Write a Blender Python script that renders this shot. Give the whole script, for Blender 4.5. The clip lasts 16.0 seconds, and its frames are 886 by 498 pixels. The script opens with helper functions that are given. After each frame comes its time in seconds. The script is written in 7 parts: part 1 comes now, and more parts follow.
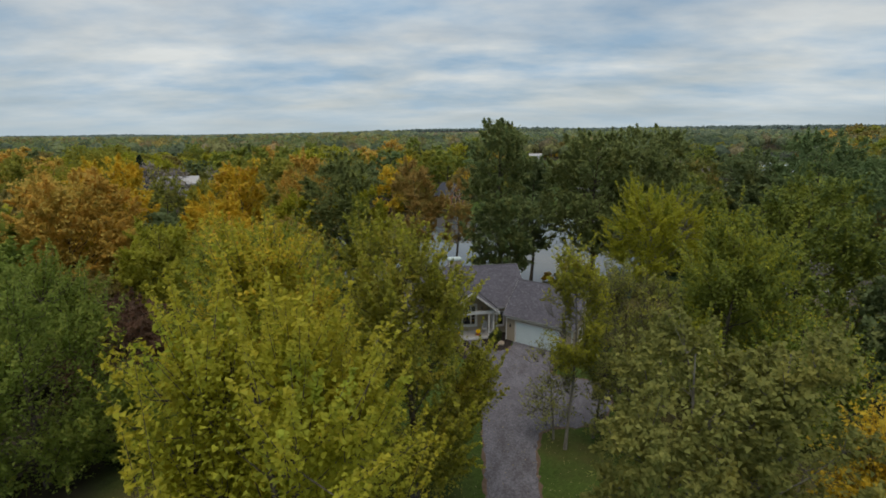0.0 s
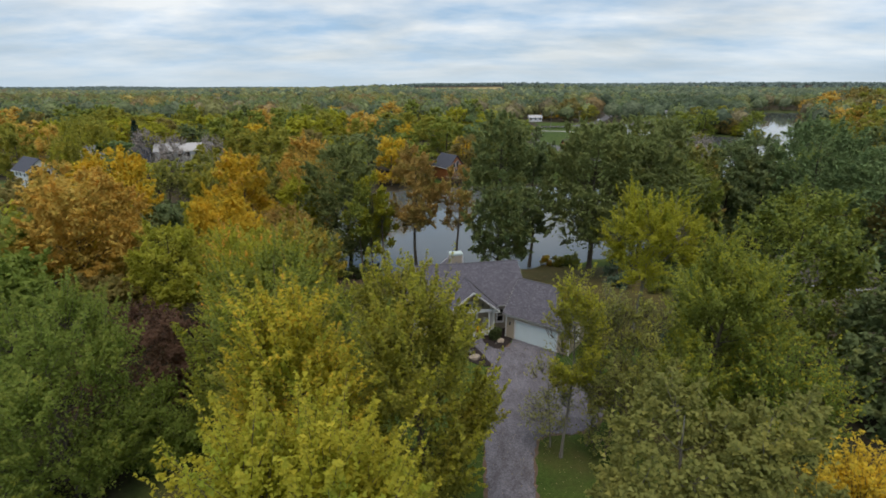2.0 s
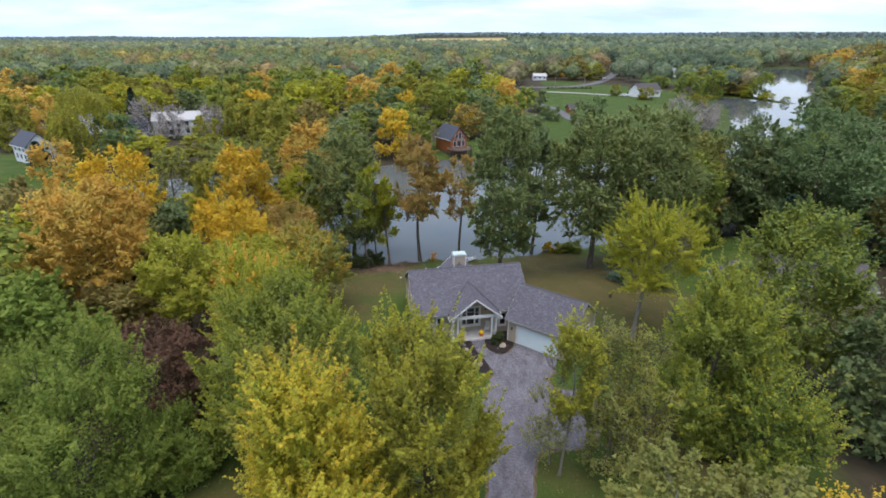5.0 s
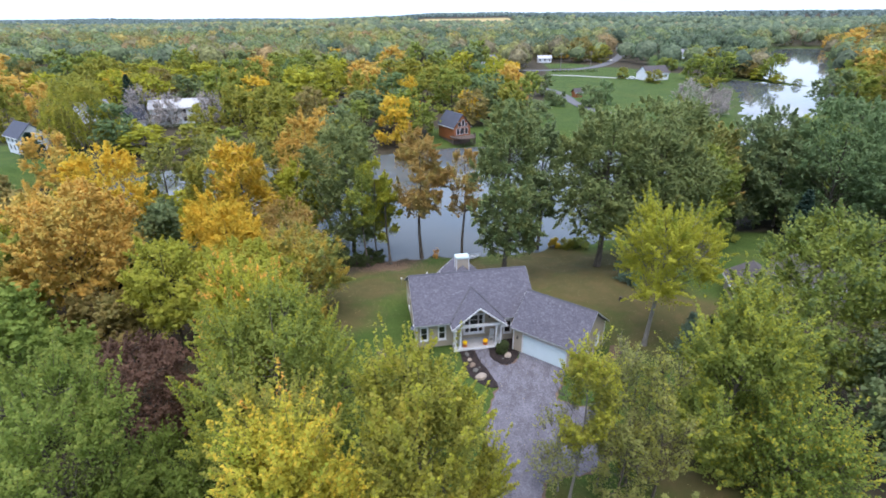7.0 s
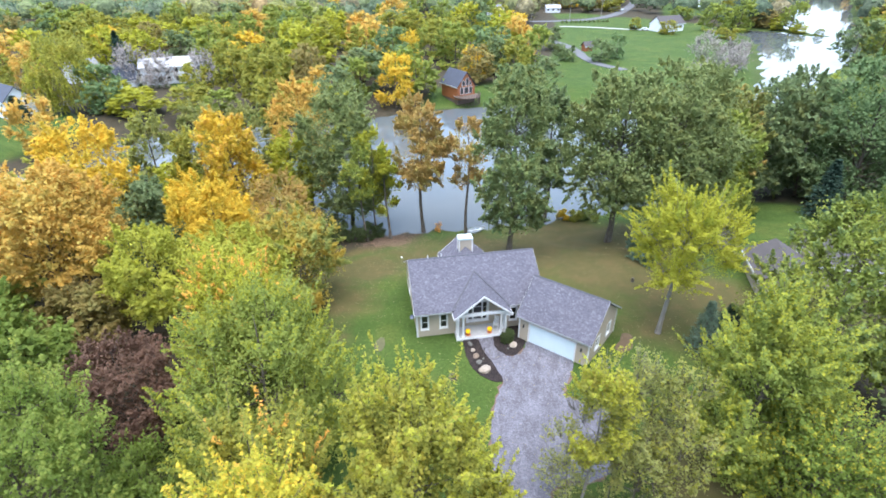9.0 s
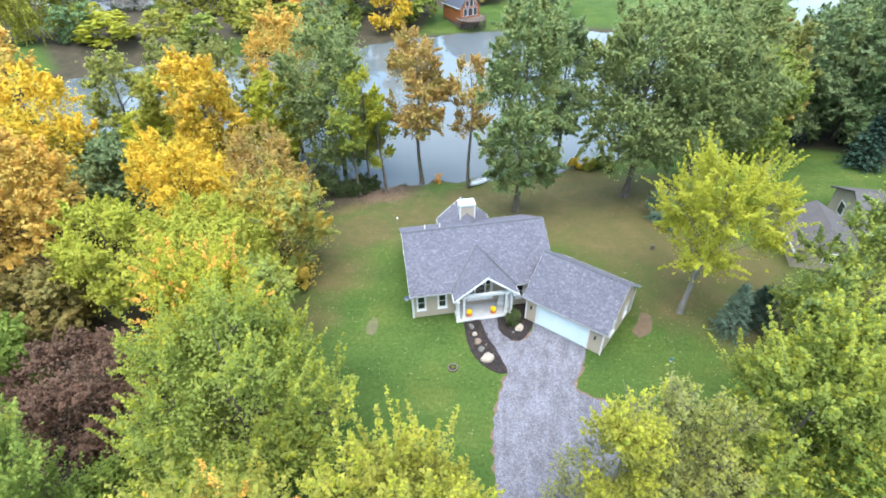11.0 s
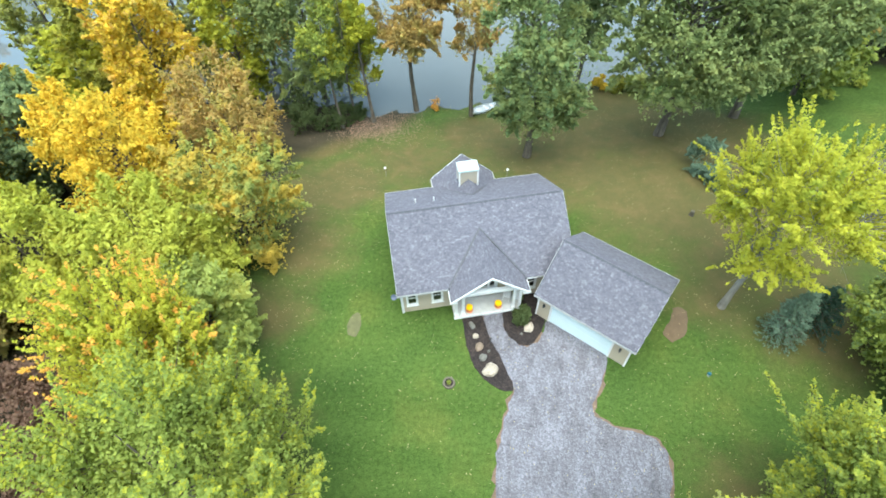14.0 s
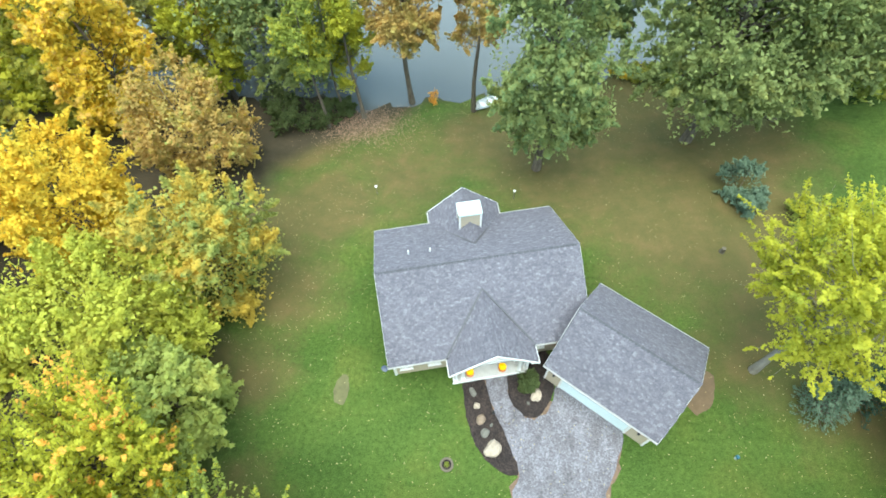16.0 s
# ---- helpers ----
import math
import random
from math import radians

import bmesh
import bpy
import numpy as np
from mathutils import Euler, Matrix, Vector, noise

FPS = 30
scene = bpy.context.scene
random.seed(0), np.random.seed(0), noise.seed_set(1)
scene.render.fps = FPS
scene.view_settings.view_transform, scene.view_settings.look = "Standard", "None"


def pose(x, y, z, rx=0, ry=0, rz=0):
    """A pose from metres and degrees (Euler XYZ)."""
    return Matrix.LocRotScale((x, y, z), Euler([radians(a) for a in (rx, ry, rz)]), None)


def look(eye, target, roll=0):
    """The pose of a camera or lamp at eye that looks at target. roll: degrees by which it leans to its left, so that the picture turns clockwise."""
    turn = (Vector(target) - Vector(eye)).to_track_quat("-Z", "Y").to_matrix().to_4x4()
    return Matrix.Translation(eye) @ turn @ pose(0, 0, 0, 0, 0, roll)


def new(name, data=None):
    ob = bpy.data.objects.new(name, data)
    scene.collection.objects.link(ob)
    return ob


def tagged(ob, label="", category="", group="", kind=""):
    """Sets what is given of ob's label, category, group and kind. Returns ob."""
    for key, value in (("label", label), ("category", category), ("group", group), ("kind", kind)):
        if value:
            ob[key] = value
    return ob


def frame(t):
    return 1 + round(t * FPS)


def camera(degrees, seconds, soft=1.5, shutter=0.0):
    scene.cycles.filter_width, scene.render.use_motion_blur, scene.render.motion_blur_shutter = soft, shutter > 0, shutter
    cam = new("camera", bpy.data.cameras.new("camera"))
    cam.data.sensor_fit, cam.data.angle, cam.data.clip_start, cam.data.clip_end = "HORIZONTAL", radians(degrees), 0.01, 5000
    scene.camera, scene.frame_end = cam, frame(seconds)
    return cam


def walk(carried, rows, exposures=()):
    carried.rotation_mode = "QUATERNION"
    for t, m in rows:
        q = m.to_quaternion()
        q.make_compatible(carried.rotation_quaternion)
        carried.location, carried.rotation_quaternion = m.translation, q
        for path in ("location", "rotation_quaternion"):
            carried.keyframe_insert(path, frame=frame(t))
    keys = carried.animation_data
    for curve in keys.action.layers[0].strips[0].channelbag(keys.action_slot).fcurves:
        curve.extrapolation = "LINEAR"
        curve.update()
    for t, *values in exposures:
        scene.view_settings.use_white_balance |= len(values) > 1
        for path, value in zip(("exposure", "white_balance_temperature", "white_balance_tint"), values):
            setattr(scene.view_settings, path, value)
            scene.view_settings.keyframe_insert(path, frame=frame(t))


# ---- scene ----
cam = camera(81.5, 16.0, soft=1.75)
# seconds, eye (x, y, z), heading, pitch, roll in degrees
FLIGHT = [
    (0, 0.846, -0.098, 21.764, 3.29, -13.00, -0.40),
    (0.5, 0.669, -0.101, 23.022, 3.16, -14.27, -0.25),
    (1, 0.516, -0.096, 24.370, 3.07, -15.57, -0.14),
    (1.5, 0.386, -0.094, 25.498, 3.00, -16.65, -0.04),
    (2, 0.276, -0.107, 26.606, 2.96, -17.82, 0.02),
    (2.5, 0.185, -0.243, 27.612, 2.93, -18.82, 0.07),
    (3, 0.112, -0.309, 28.677, 2.93, -19.94, 0.09),
    (3.5, 0.055, -0.295, 29.678, 2.96, -20.91, 0.10),
    (6, -0.041, 3.252, 32.962, 3.34, -23.70, -0.15),
    (6.5, -0.033, 4.149, 33.047, 3.47, -24.18, -0.25),
    (7, -0.021, 5.070, 33.071, 3.60, -24.70, -0.36),
    (7.5, -0.004, 6.030, 33.139, 3.75, -24.74, -0.48),
    (8, 0.015, 6.929, 33.172, 3.91, -25.81, -0.60),
    (8.5, 0.034, 8.190, 33.563, 4.08, -27.68, -0.74),
    (9, 0.053, 9.717, 33.927, 4.26, -29.56, -0.89),
    (11.5, 0.078, 19.364, 34.606, 5.24, -40.26, -1.68),
    (12, 0.059, 21.312, 34.639, 5.45, -42.49, -1.85),
    (12.5, 0.027, 23.445, 34.362, 5.65, -44.44, -2.01),
    (13, -0.017, 25.335, 34.436, 5.86, -46.01, -2.18),
    (13.5, -0.076, 27.591, 34.465, 6.06, -48.12, -2.34),
    (14, -0.152, 30.000, 34.627, 6.26, -51.45, -2.50),
    (14.5, -0.245, 32.914, 34.989, 6.46, -57.41, -2.65),
    (15, -0.358, 35.251, 35.055, 6.65, -57.99, -2.79),
    (15.5, -0.492, 37.445, 35.219, 6.84, -57.80, -2.93),
    (16, -0.649, 39.862, 35.324, 7.02, -58.40, -3.06),
]
# the film camera opens up as the sky leaves its picture: seconds, stops
EXPOSURES = [(0.0, 0.37, 7750, 13), (1.5, 0.62, 7600, 14), (3.5, 0.96, 7050, 18), (6.0, 1.57, 6550, 18), (7.0, 1.76, 6300, 21), (8.0, 1.96, 6200, 22), (9.0, 2.45, 6250, 16), (11.5, 2.64, 6300, 9), (12.5, 2.65, 6400, 4), (14.0, 2.62, 6600, 0), (16.0, 2.62, 6750, -3)]
walk(cam, [(t, pose(x, y, z, 0, 0, h) @ pose(0, 0, 0, 90 + p, 0, 0) @ pose(0, 0, 0, 0, 0, r)) for t, x, y, z, h, p, r in FLIGHT], EXPOSURES)

# ---- sky and light ----
SUN_ELEV, SUN_TURN = 78.0, 190.0
world = bpy.data.worlds.new("sky")
scene.world = world
world.use_nodes = True
wt = world.node_tree
wt.nodes.clear()


def wnode(kind, **kw):
    n = wt.nodes.new(kind)
    for k, v in kw.items():
        n.inputs[k].default_value = v
    return n


w_out = wnode("ShaderNodeOutputWorld")
w_bg = wnode("ShaderNodeBackground", Strength=0.77)
w_sky = wt.nodes.new("ShaderNodeTexSky")
w_sky.sky_type = "NISHITA"
w_sky.sun_disc = False
w_sky.sun_elevation, w_sky.sun_rotation = radians(SUN_ELEV), radians(SUN_TURN)
w_sky.altitude, w_sky.air_density, w_sky.dust_density, w_sky.ozone_density = 200, 1.0, 2.2, 1.5
w_scale = wt.nodes.new("ShaderNodeVectorMath")
w_scale.operation = "SCALE"
w_scale.inputs["Scale"].default_value = 0.085
w_coord = wt.nodes.new("ShaderNodeTexCoord")
w_sep = wt.nodes.new("ShaderNodeSeparateXYZ")
w_add = wt.nodes.new("ShaderNodeMath")
w_add.operation, w_add.inputs[1].default_value = "ADD", 0.16
w_max = wt.nodes.new("ShaderNodeMath")
w_max.operation, w_max.inputs[1].default_value = "MAXIMUM", 0.0
w_dx = wt.nodes.new("ShaderNodeMath")
w_dx.operation = "DIVIDE"
w_dy = wt.nodes.new("ShaderNodeMath")
w_dy.operation = "DIVIDE"
w_com = wt.nodes.new("ShaderNodeCombineXYZ")
w_noise = wnode("ShaderNodeTexNoise", Scale=0.95, Detail=7.0, Roughness=0.55, Distortion=0.35)
w_noise2 = wnode("ShaderNodeTexNoise", Scale=1.5, Detail=7.0, Roughness=0.55)
w_mapn = wt.nodes.new("ShaderNodeMapping")
w_mapn.inputs["Scale"].default_value = (0.6, 0.8, 1.0)
w_ramp = wt.nodes.new("ShaderNodeValToRGB")
w_ramp.color_ramp.elements[0].position, w_ramp.color_ramp.elements[0].color = 0.36, (0.5, 0.5, 0.5, 1)
w_ramp.color_ramp.elements[1].position, w_ramp.color_ramp.elements[1].color = 0.64, (0.92, 0.92, 0.92, 1)
w_shade = wt.nodes.new("ShaderNodeValToRGB")
w_shade.color_ramp.elements[0].position, w_shade.color_ramp.elements[0].color = 0.37, (0.28, 0.50, 0.78, 1)
w_shade.color_ramp.elements[1].position, w_shade.color_ramp.elements[1].color = 0.63, (0.69, 0.81, 0.92, 1)
w_mix = wt.nodes.new("ShaderNodeMix")
w_mix.data_type = "RGBA"
wl = wt.links.new
wl(w_coord.outputs["Generated"], w_sep.inputs[0])
wl(w_sep.outputs["Z"], w_max.inputs[0])
wl(w_max.outputs[0], w_add.inputs[0])
wl(w_sep.outputs["X"], w_dx.inputs[0])
wl(w_add.outputs[0], w_dx.inputs[1])
wl(w_sep.outputs["Y"], w_dy.inputs[0])
wl(w_add.outputs[0], w_dy.inputs[1])
wl(w_dx.outputs[0], w_com.inputs[0])
wl(w_dy.outputs[0], w_com.inputs[1])
wl(w_com.outputs[0], w_mapn.inputs["Vector"])
wl(w_mapn.outputs[0], w_noise.inputs["Vector"])
wl(w_mapn.outputs[0], w_noise2.inputs["Vector"])
wl(w_noise.outputs[0], w_ramp.inputs[0])
wl(w_noise2.outputs[0], w_shade.inputs[0])
wl(w_sky.outputs[0], w_scale.inputs[0])
wl(w_scale.outputs[0], w_mix.inputs["A"])
wl(w_shade.outputs[0], w_mix.inputs["B"])
wl(w_ramp.outputs[0], w_mix.inputs["Factor"])
w_low = wt.nodes.new("ShaderNodeMapRange")
w_low.inputs["From Min"].default_value, w_low.inputs["From Max"].default_value = 0.0, 0.09
w_low.inputs["To Min"].default_value, w_low.inputs["To Max"].default_value = 0.8, 0.0
w_veil = wt.nodes.new("ShaderNodeMix")
w_veil.data_type = "RGBA"
w_veil.inputs["B"].default_value = (0.42, 0.57, 0.71, 1)
wl(w_max.outputs[0], w_low.inputs["Value"])
wl(w_low.outputs[0], w_veil.inputs["Factor"])
wl(w_mix.outputs["Result"], w_veil.inputs["A"])
wl(w_veil.outputs["Result"], w_bg.inputs["Color"])
wl(w_bg.outputs[0], w_out.inputs[0])

sun_lamp = new("sun", bpy.data.lights.new("sun", "SUN"))
sun_lamp.data.energy, sun_lamp.data.angle, sun_lamp.data.color = 1.1, radians(60), (1.0, 0.97, 0.93)
sa, se = radians(SUN_TURN), radians(SUN_ELEV)
sun_lamp.matrix_world = look((0, 0, 0), (-math.sin(sa) * math.cos(se), -math.cos(sa) * math.cos(se), -math.sin(se)))


# ---- materials ----
def make_mat(name, rough=0.7, metal=0.0, spec=0.5):
    m = bpy.data.materials.new(name)
    m.use_nodes = True
    b = m.node_tree.nodes["Principled BSDF"]
    b.inputs["Roughness"].default_value, b.inputs["Metallic"].default_value = rough, metal
    b.inputs["Specular IOR Level"].default_value = spec
    return m, m.node_tree, b


def ramp_node(nt, fac, stops):
    r = nt.nodes.new("ShaderNodeValToRGB")
    els = r.color_ramp.elements
    while len(els) < len(stops):
        els.new(0.5)
    for e, (p, c) in zip(els, stops):
        e.position, e.color = p, (*c, 1)
    nt.links.new(fac, r.inputs[0])
    return r.outputs[0]


def noise_node(nt, scale, detail=4.0, rough=0.55, space="Object", stretch=None):
    t = nt.nodes.new("ShaderNodeTexCoord")
    n = nt.nodes.new("ShaderNodeTexNoise")
    n.inputs["Scale"].default_value, n.inputs["Detail"].default_value, n.inputs["Roughness"].default_value = scale, detail, rough
    if stretch:
        mp = nt.nodes.new("ShaderNodeMapping")
        mp.inputs["Scale"].default_value = stretch
        nt.links.new(t.outputs[space], mp.inputs["Vector"])
        nt.links.new(mp.outputs[0], n.inputs["Vector"])
    else:
        nt.links.new(t.outputs[space], n.inputs["Vector"])
    return n.outputs[0]


def mix_node(nt, fac, a, b, mode="MIX"):
    m = nt.nodes.new("ShaderNodeMix")
    m.data_type, m.blend_type = "RGBA", mode
    for key, v in (("Factor", fac), ("A", a), ("B", b)):
        if isinstance(v, (int, float)):
            m.inputs[key].default_value = v
        elif isinstance(v, tuple):
            m.inputs[key].default_value = (*v, 1)
        else:
            nt.links.new(v, m.inputs[key])
    return m.outputs["Result"]


def bump_node(nt, b, height, strength=0.4, dist=0.02):
    n = nt.nodes.new("ShaderNodeBump")
    n.inputs["Strength"].default_value, n.inputs["Distance"].default_value = strength, dist
    nt.links.new(height, n.inputs["Height"])
    nt.links.new(n.outputs[0], b.inputs["Normal"])


def plain_mat(name, colour, rough=0.6, vary=0.12, scale=3.0, metal=0.0, bump=0.0, grain=40.0):
    m, nt, b = make_mat(name, rough, metal)
    lo, hi = tuple(c * (1 - vary) for c in colour), tuple(min(1, c * (1 + vary)) for c in colour)
    col = ramp_node(nt, noise_node(nt, scale), [(0.3, lo), (0.7, hi)])
    fine = noise_node(nt, grain, 3.0)
    col = mix_node(nt, 0.25, col, ramp_node(nt, fine, [(0.35, lo), (0.65, hi)]))
    nt.links.new(col, b.inputs["Base Color"])
    if bump:
        bump_node(nt, b, fine, bump)
    return m


def leaf_mat(name, tones, patch=None, patch_at=0.6, patch_scale=0.35, glow=0.5):
    """Leaves: every leaf takes a tone of its own; patches of another tone drift through the crown."""
    m, nt, b = make_mat(name, 0.7, 0.0, 0.12)
    g = nt.nodes.new("ShaderNodeNewGeometry")
    stops = [(i / max(1, len(tones) - 1), tuple(v * k for v, k in zip(c, (1.6, 1.6, 1.98)))) for i, c in enumerate(tones)]
    mean = [sum(c[k] for _, c in stops) / len(stops) for k in range(3)]
    stops = [(p, tuple(m + 0.55 * (v - m) for v, m in zip(c, mean))) for p, c in stops]
    patch = tuple(v * k for v, k in zip(patch, (1.6, 1.6, 1.98))) if patch else None
    col = ramp_node(nt, g.outputs["Random Per Island"], stops)
    if patch:
        n = noise_node(nt, patch_scale, 3.0, 0.6)
        fac = ramp_node(nt, n, [(patch_at - 0.06, (0, 0, 0)), (patch_at + 0.06, (1, 1, 1))])
        col = mix_node(nt, fac, col, mix_node(nt, 0.3, patch, col))
    broad = noise_node(nt, 0.9, 2.0)
    col = mix_node(nt, 1.0, col, ramp_node(nt, broad, [(0.3, (0.82, 0.84, 0.82)), (0.7, (1.15, 1.13, 1.13))]), "MULTIPLY")
    nt.links.new(col, b.inputs["Base Color"])
    tr = nt.nodes.new("ShaderNodeBsdfTranslucent")
    nt.links.new(col, tr.inputs["Color"])
    ms = nt.nodes.new("ShaderNodeMixShader")
    ms.inputs[0].default_value = glow
    nt.links.new(b.outputs[0], ms.inputs[1])
    nt.links.new(tr.outputs[0], ms.inputs[2])
    nt.links.new(ms.outputs[0], nt.nodes["Material Output"].inputs[0])
    return m


LEAF = {
    "yellow": leaf_mat("leaf_yellow", [(0.25, 0.235, 0.024), (0.33, 0.295, 0.028), (0.37, 0.31, 0.03), (0.29, 0.285, 0.036)], (0.20, 0.26, 0.03), 0.60),
    "gold": leaf_mat("leaf_gold", [(0.42, 0.30, 0.03), (0.50, 0.36, 0.034), (0.45, 0.33, 0.036)], (0.30, 0.27, 0.035), 0.62),
    "olive": leaf_mat("leaf_olive", [(0.175, 0.185, 0.031), (0.25, 0.235, 0.034), (0.145, 0.165, 0.029), (0.295, 0.26, 0.036)], (0.34, 0.28, 0.035), 0.60),
    "lime": leaf_mat("leaf_lime", [(0.252, 0.258, 0.025), (0.322, 0.31, 0.029), (0.228, 0.238, 0.026), (0.355, 0.325, 0.031)], (0.15, 0.2, 0.03), 0.62),
    "green": leaf_mat("leaf_green", [(0.166, 0.2, 0.034), (0.226, 0.252, 0.042), (0.135, 0.17, 0.03), (0.198, 0.228, 0.048)], (0.27, 0.27, 0.036), 0.6),
    "bluegreen": leaf_mat("leaf_blue_green", [(0.115, 0.168, 0.058), (0.155, 0.215, 0.072), (0.095, 0.142, 0.05), (0.18, 0.235, 0.085)]),
    "dark": leaf_mat("leaf_dark_green", [(0.118, 0.155, 0.056), (0.155, 0.196, 0.068), (0.096, 0.128, 0.05), (0.18, 0.22, 0.078)], (0.17, 0.175, 0.045), 0.6),
    "orange": leaf_mat("leaf_orange", [(0.43, 0.28, 0.058), (0.47, 0.31, 0.062), (0.41, 0.285, 0.056), (0.44, 0.312, 0.06)], (0.34, 0.28, 0.058), 0.56),
    "brown": leaf_mat("leaf_brown", [(0.21, 0.165, 0.05), (0.26, 0.195, 0.055), (0.18, 0.155, 0.045), (0.22, 0.195, 0.052)], (0.17, 0.17, 0.045), 0.58),
    "maroon": leaf_mat("leaf_maroon", [(0.125, 0.073, 0.042), (0.15, 0.088, 0.05), (0.11, 0.068, 0.04), (0.165, 0.104, 0.056)]),
    "turning": leaf_mat("leaf_turning", [(0.25, 0.27, 0.04), (0.33, 0.30, 0.04), (0.20, 0.24, 0.04)], (0.56, 0.27, 0.06), 0.5, 0.5),
    "mottled": leaf_mat("leaf_mottled", [(0.18, 0.205, 0.045), (0.23, 0.24, 0.055), (0.15, 0.18, 0.04)], (0.42, 0.28, 0.035), 0.48, 0.4),
    # dark tone carries the shade under the shore trees; also the dwarf pine's green
    "thicket": leaf_mat("leaf_shade_and_pine", [(0.055, 0.075, 0.024), (0.075, 0.095, 0.028), (0.045, 0.062, 0.02)]),
    "pale": leaf_mat("leaf_pale", [(0.175, 0.185, 0.045), (0.22, 0.215, 0.052), (0.15, 0.165, 0.04), (0.2, 0.2, 0.052)], (0.27, 0.24, 0.05), 0.6),
    "spruce": leaf_mat("needles_blue", [(0.07, 0.105, 0.057), (0.1, 0.142, 0.078), (0.055, 0.086, 0.046)], glow=0.2),
    "needle": leaf_mat("needles_dark", [(0.022, 0.045, 0.025), (0.035, 0.06, 0.032), (0.018, 0.035, 0.02)], glow=0.12),
    "palelime": leaf_mat("leaf_pale_lime", [(0.285, 0.29, 0.038), (0.33, 0.325, 0.042), (0.258, 0.268, 0.035), (0.305, 0.305, 0.044)], (0.31, 0.28, 0.04), 0.6),
    "palegreen": leaf_mat("leaf_pale_green", [(0.225, 0.255, 0.055), (0.265, 0.29, 0.062), (0.2, 0.232, 0.05), (0.245, 0.27, 0.064)], (0.27, 0.26, 0.05), 0.6),
    "deep": leaf_mat("leaf_deep_green", [(0.142, 0.172, 0.052), (0.182, 0.212, 0.062), (0.118, 0.145, 0.046), (0.205, 0.235, 0.07)], (0.19, 0.19, 0.045), 0.6),
    "peach": leaf_mat("leaf_peach", [(0.56, 0.26, 0.05), (0.58, 0.3, 0.05), (0.53, 0.29, 0.045), (0.5, 0.32, 0.045)]),
    "sage": leaf_mat("leaf_sage", [(0.138, 0.185, 0.032), (0.17, 0.218, 0.037), (0.116, 0.161, 0.028), (0.184, 0.222, 0.038)]),
    "greygreen": leaf_mat("leaf_grey_green", [(0.14, 0.188, 0.058), (0.165, 0.212, 0.066), (0.125, 0.17, 0.054), (0.175, 0.215, 0.068)]),
    "rust": leaf_mat("leaf_rust", [(0.32, 0.212, 0.058), (0.36, 0.24, 0.064), (0.29, 0.205, 0.056), (0.33, 0.238, 0.062)], (0.25, 0.23, 0.056), 0.56),
    "twig": leaf_mat("bare_twigs", [(0.21, 0.185, 0.135), (0.26, 0.23, 0.17), (0.17, 0.15, 0.11)], glow=0.05),
}


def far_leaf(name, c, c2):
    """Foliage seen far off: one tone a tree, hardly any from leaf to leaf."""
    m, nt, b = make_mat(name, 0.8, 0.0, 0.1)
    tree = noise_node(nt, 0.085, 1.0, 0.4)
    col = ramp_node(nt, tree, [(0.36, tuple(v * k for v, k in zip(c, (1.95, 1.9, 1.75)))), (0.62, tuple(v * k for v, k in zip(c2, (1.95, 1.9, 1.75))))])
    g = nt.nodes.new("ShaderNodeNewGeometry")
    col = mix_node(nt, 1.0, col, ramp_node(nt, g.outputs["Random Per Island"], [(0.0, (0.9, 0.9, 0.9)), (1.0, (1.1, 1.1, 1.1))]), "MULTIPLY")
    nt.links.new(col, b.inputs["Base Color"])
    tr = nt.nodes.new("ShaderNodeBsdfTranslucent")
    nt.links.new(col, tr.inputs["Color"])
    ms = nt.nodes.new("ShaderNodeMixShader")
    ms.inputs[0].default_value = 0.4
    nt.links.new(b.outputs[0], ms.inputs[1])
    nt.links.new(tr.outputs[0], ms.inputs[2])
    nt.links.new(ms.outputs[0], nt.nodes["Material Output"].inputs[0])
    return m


def far_crown(name, c, c2):
    """Whole crowns far off: lumps of leaves in relief, hollow shade in the colour, a tone for each tree."""
    m, nt, b = make_mat(name, 0.85, 0.0, 0.08)
    g = nt.nodes.new("ShaderNodeNewGeometry")
    k = (1.85, 1.86, 1.78)
    col = ramp_node(nt, g.outputs["Random Per Island"], [(0.0, tuple(v * q * 0.8 for v, q in zip(c, k))), (0.5, tuple(v * q for v, q in zip(c, k))), (1.0, tuple(v * q * 1.12 for v, q in zip(c2, k)))])
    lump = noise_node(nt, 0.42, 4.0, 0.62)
    # shade painted into the hollows, light onto the lumps
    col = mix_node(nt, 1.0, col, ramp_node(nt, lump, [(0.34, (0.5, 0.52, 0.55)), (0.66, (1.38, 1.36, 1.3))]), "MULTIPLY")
    nt.links.new(col, b.inputs["Base Color"])
    bump_node(nt, b, lump, 0.9, 2.2)
    return m


# far tones lean blue: distance haze is put into their colours
FAR = {
    "dark": far_leaf("far_dark", (0.052, 0.076, 0.046), (0.075, 0.1, 0.058)),
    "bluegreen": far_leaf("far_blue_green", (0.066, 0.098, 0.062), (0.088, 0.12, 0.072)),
    "green": far_leaf("far_green", (0.082, 0.115, 0.052), (0.115, 0.146, 0.062)),
    "brown": far_leaf("far_brown", (0.10, 0.092, 0.048), (0.125, 0.11, 0.055)),
    "olive": far_leaf("far_olive", (0.10, 0.108, 0.045), (0.13, 0.132, 0.05)),
    "lime": far_leaf("far_lime", (0.13, 0.14, 0.048), (0.16, 0.16, 0.05)),
    "orange": far_leaf("far_orange", (0.13, 0.095, 0.05), (0.165, 0.115, 0.052)),
    "gold": far_leaf("far_gold", (0.165, 0.135, 0.045), (0.2, 0.155, 0.05)),
    "distance": far_leaf("far_haze_blue", (0.06, 0.088, 0.09), (0.08, 0.105, 0.105)),
}


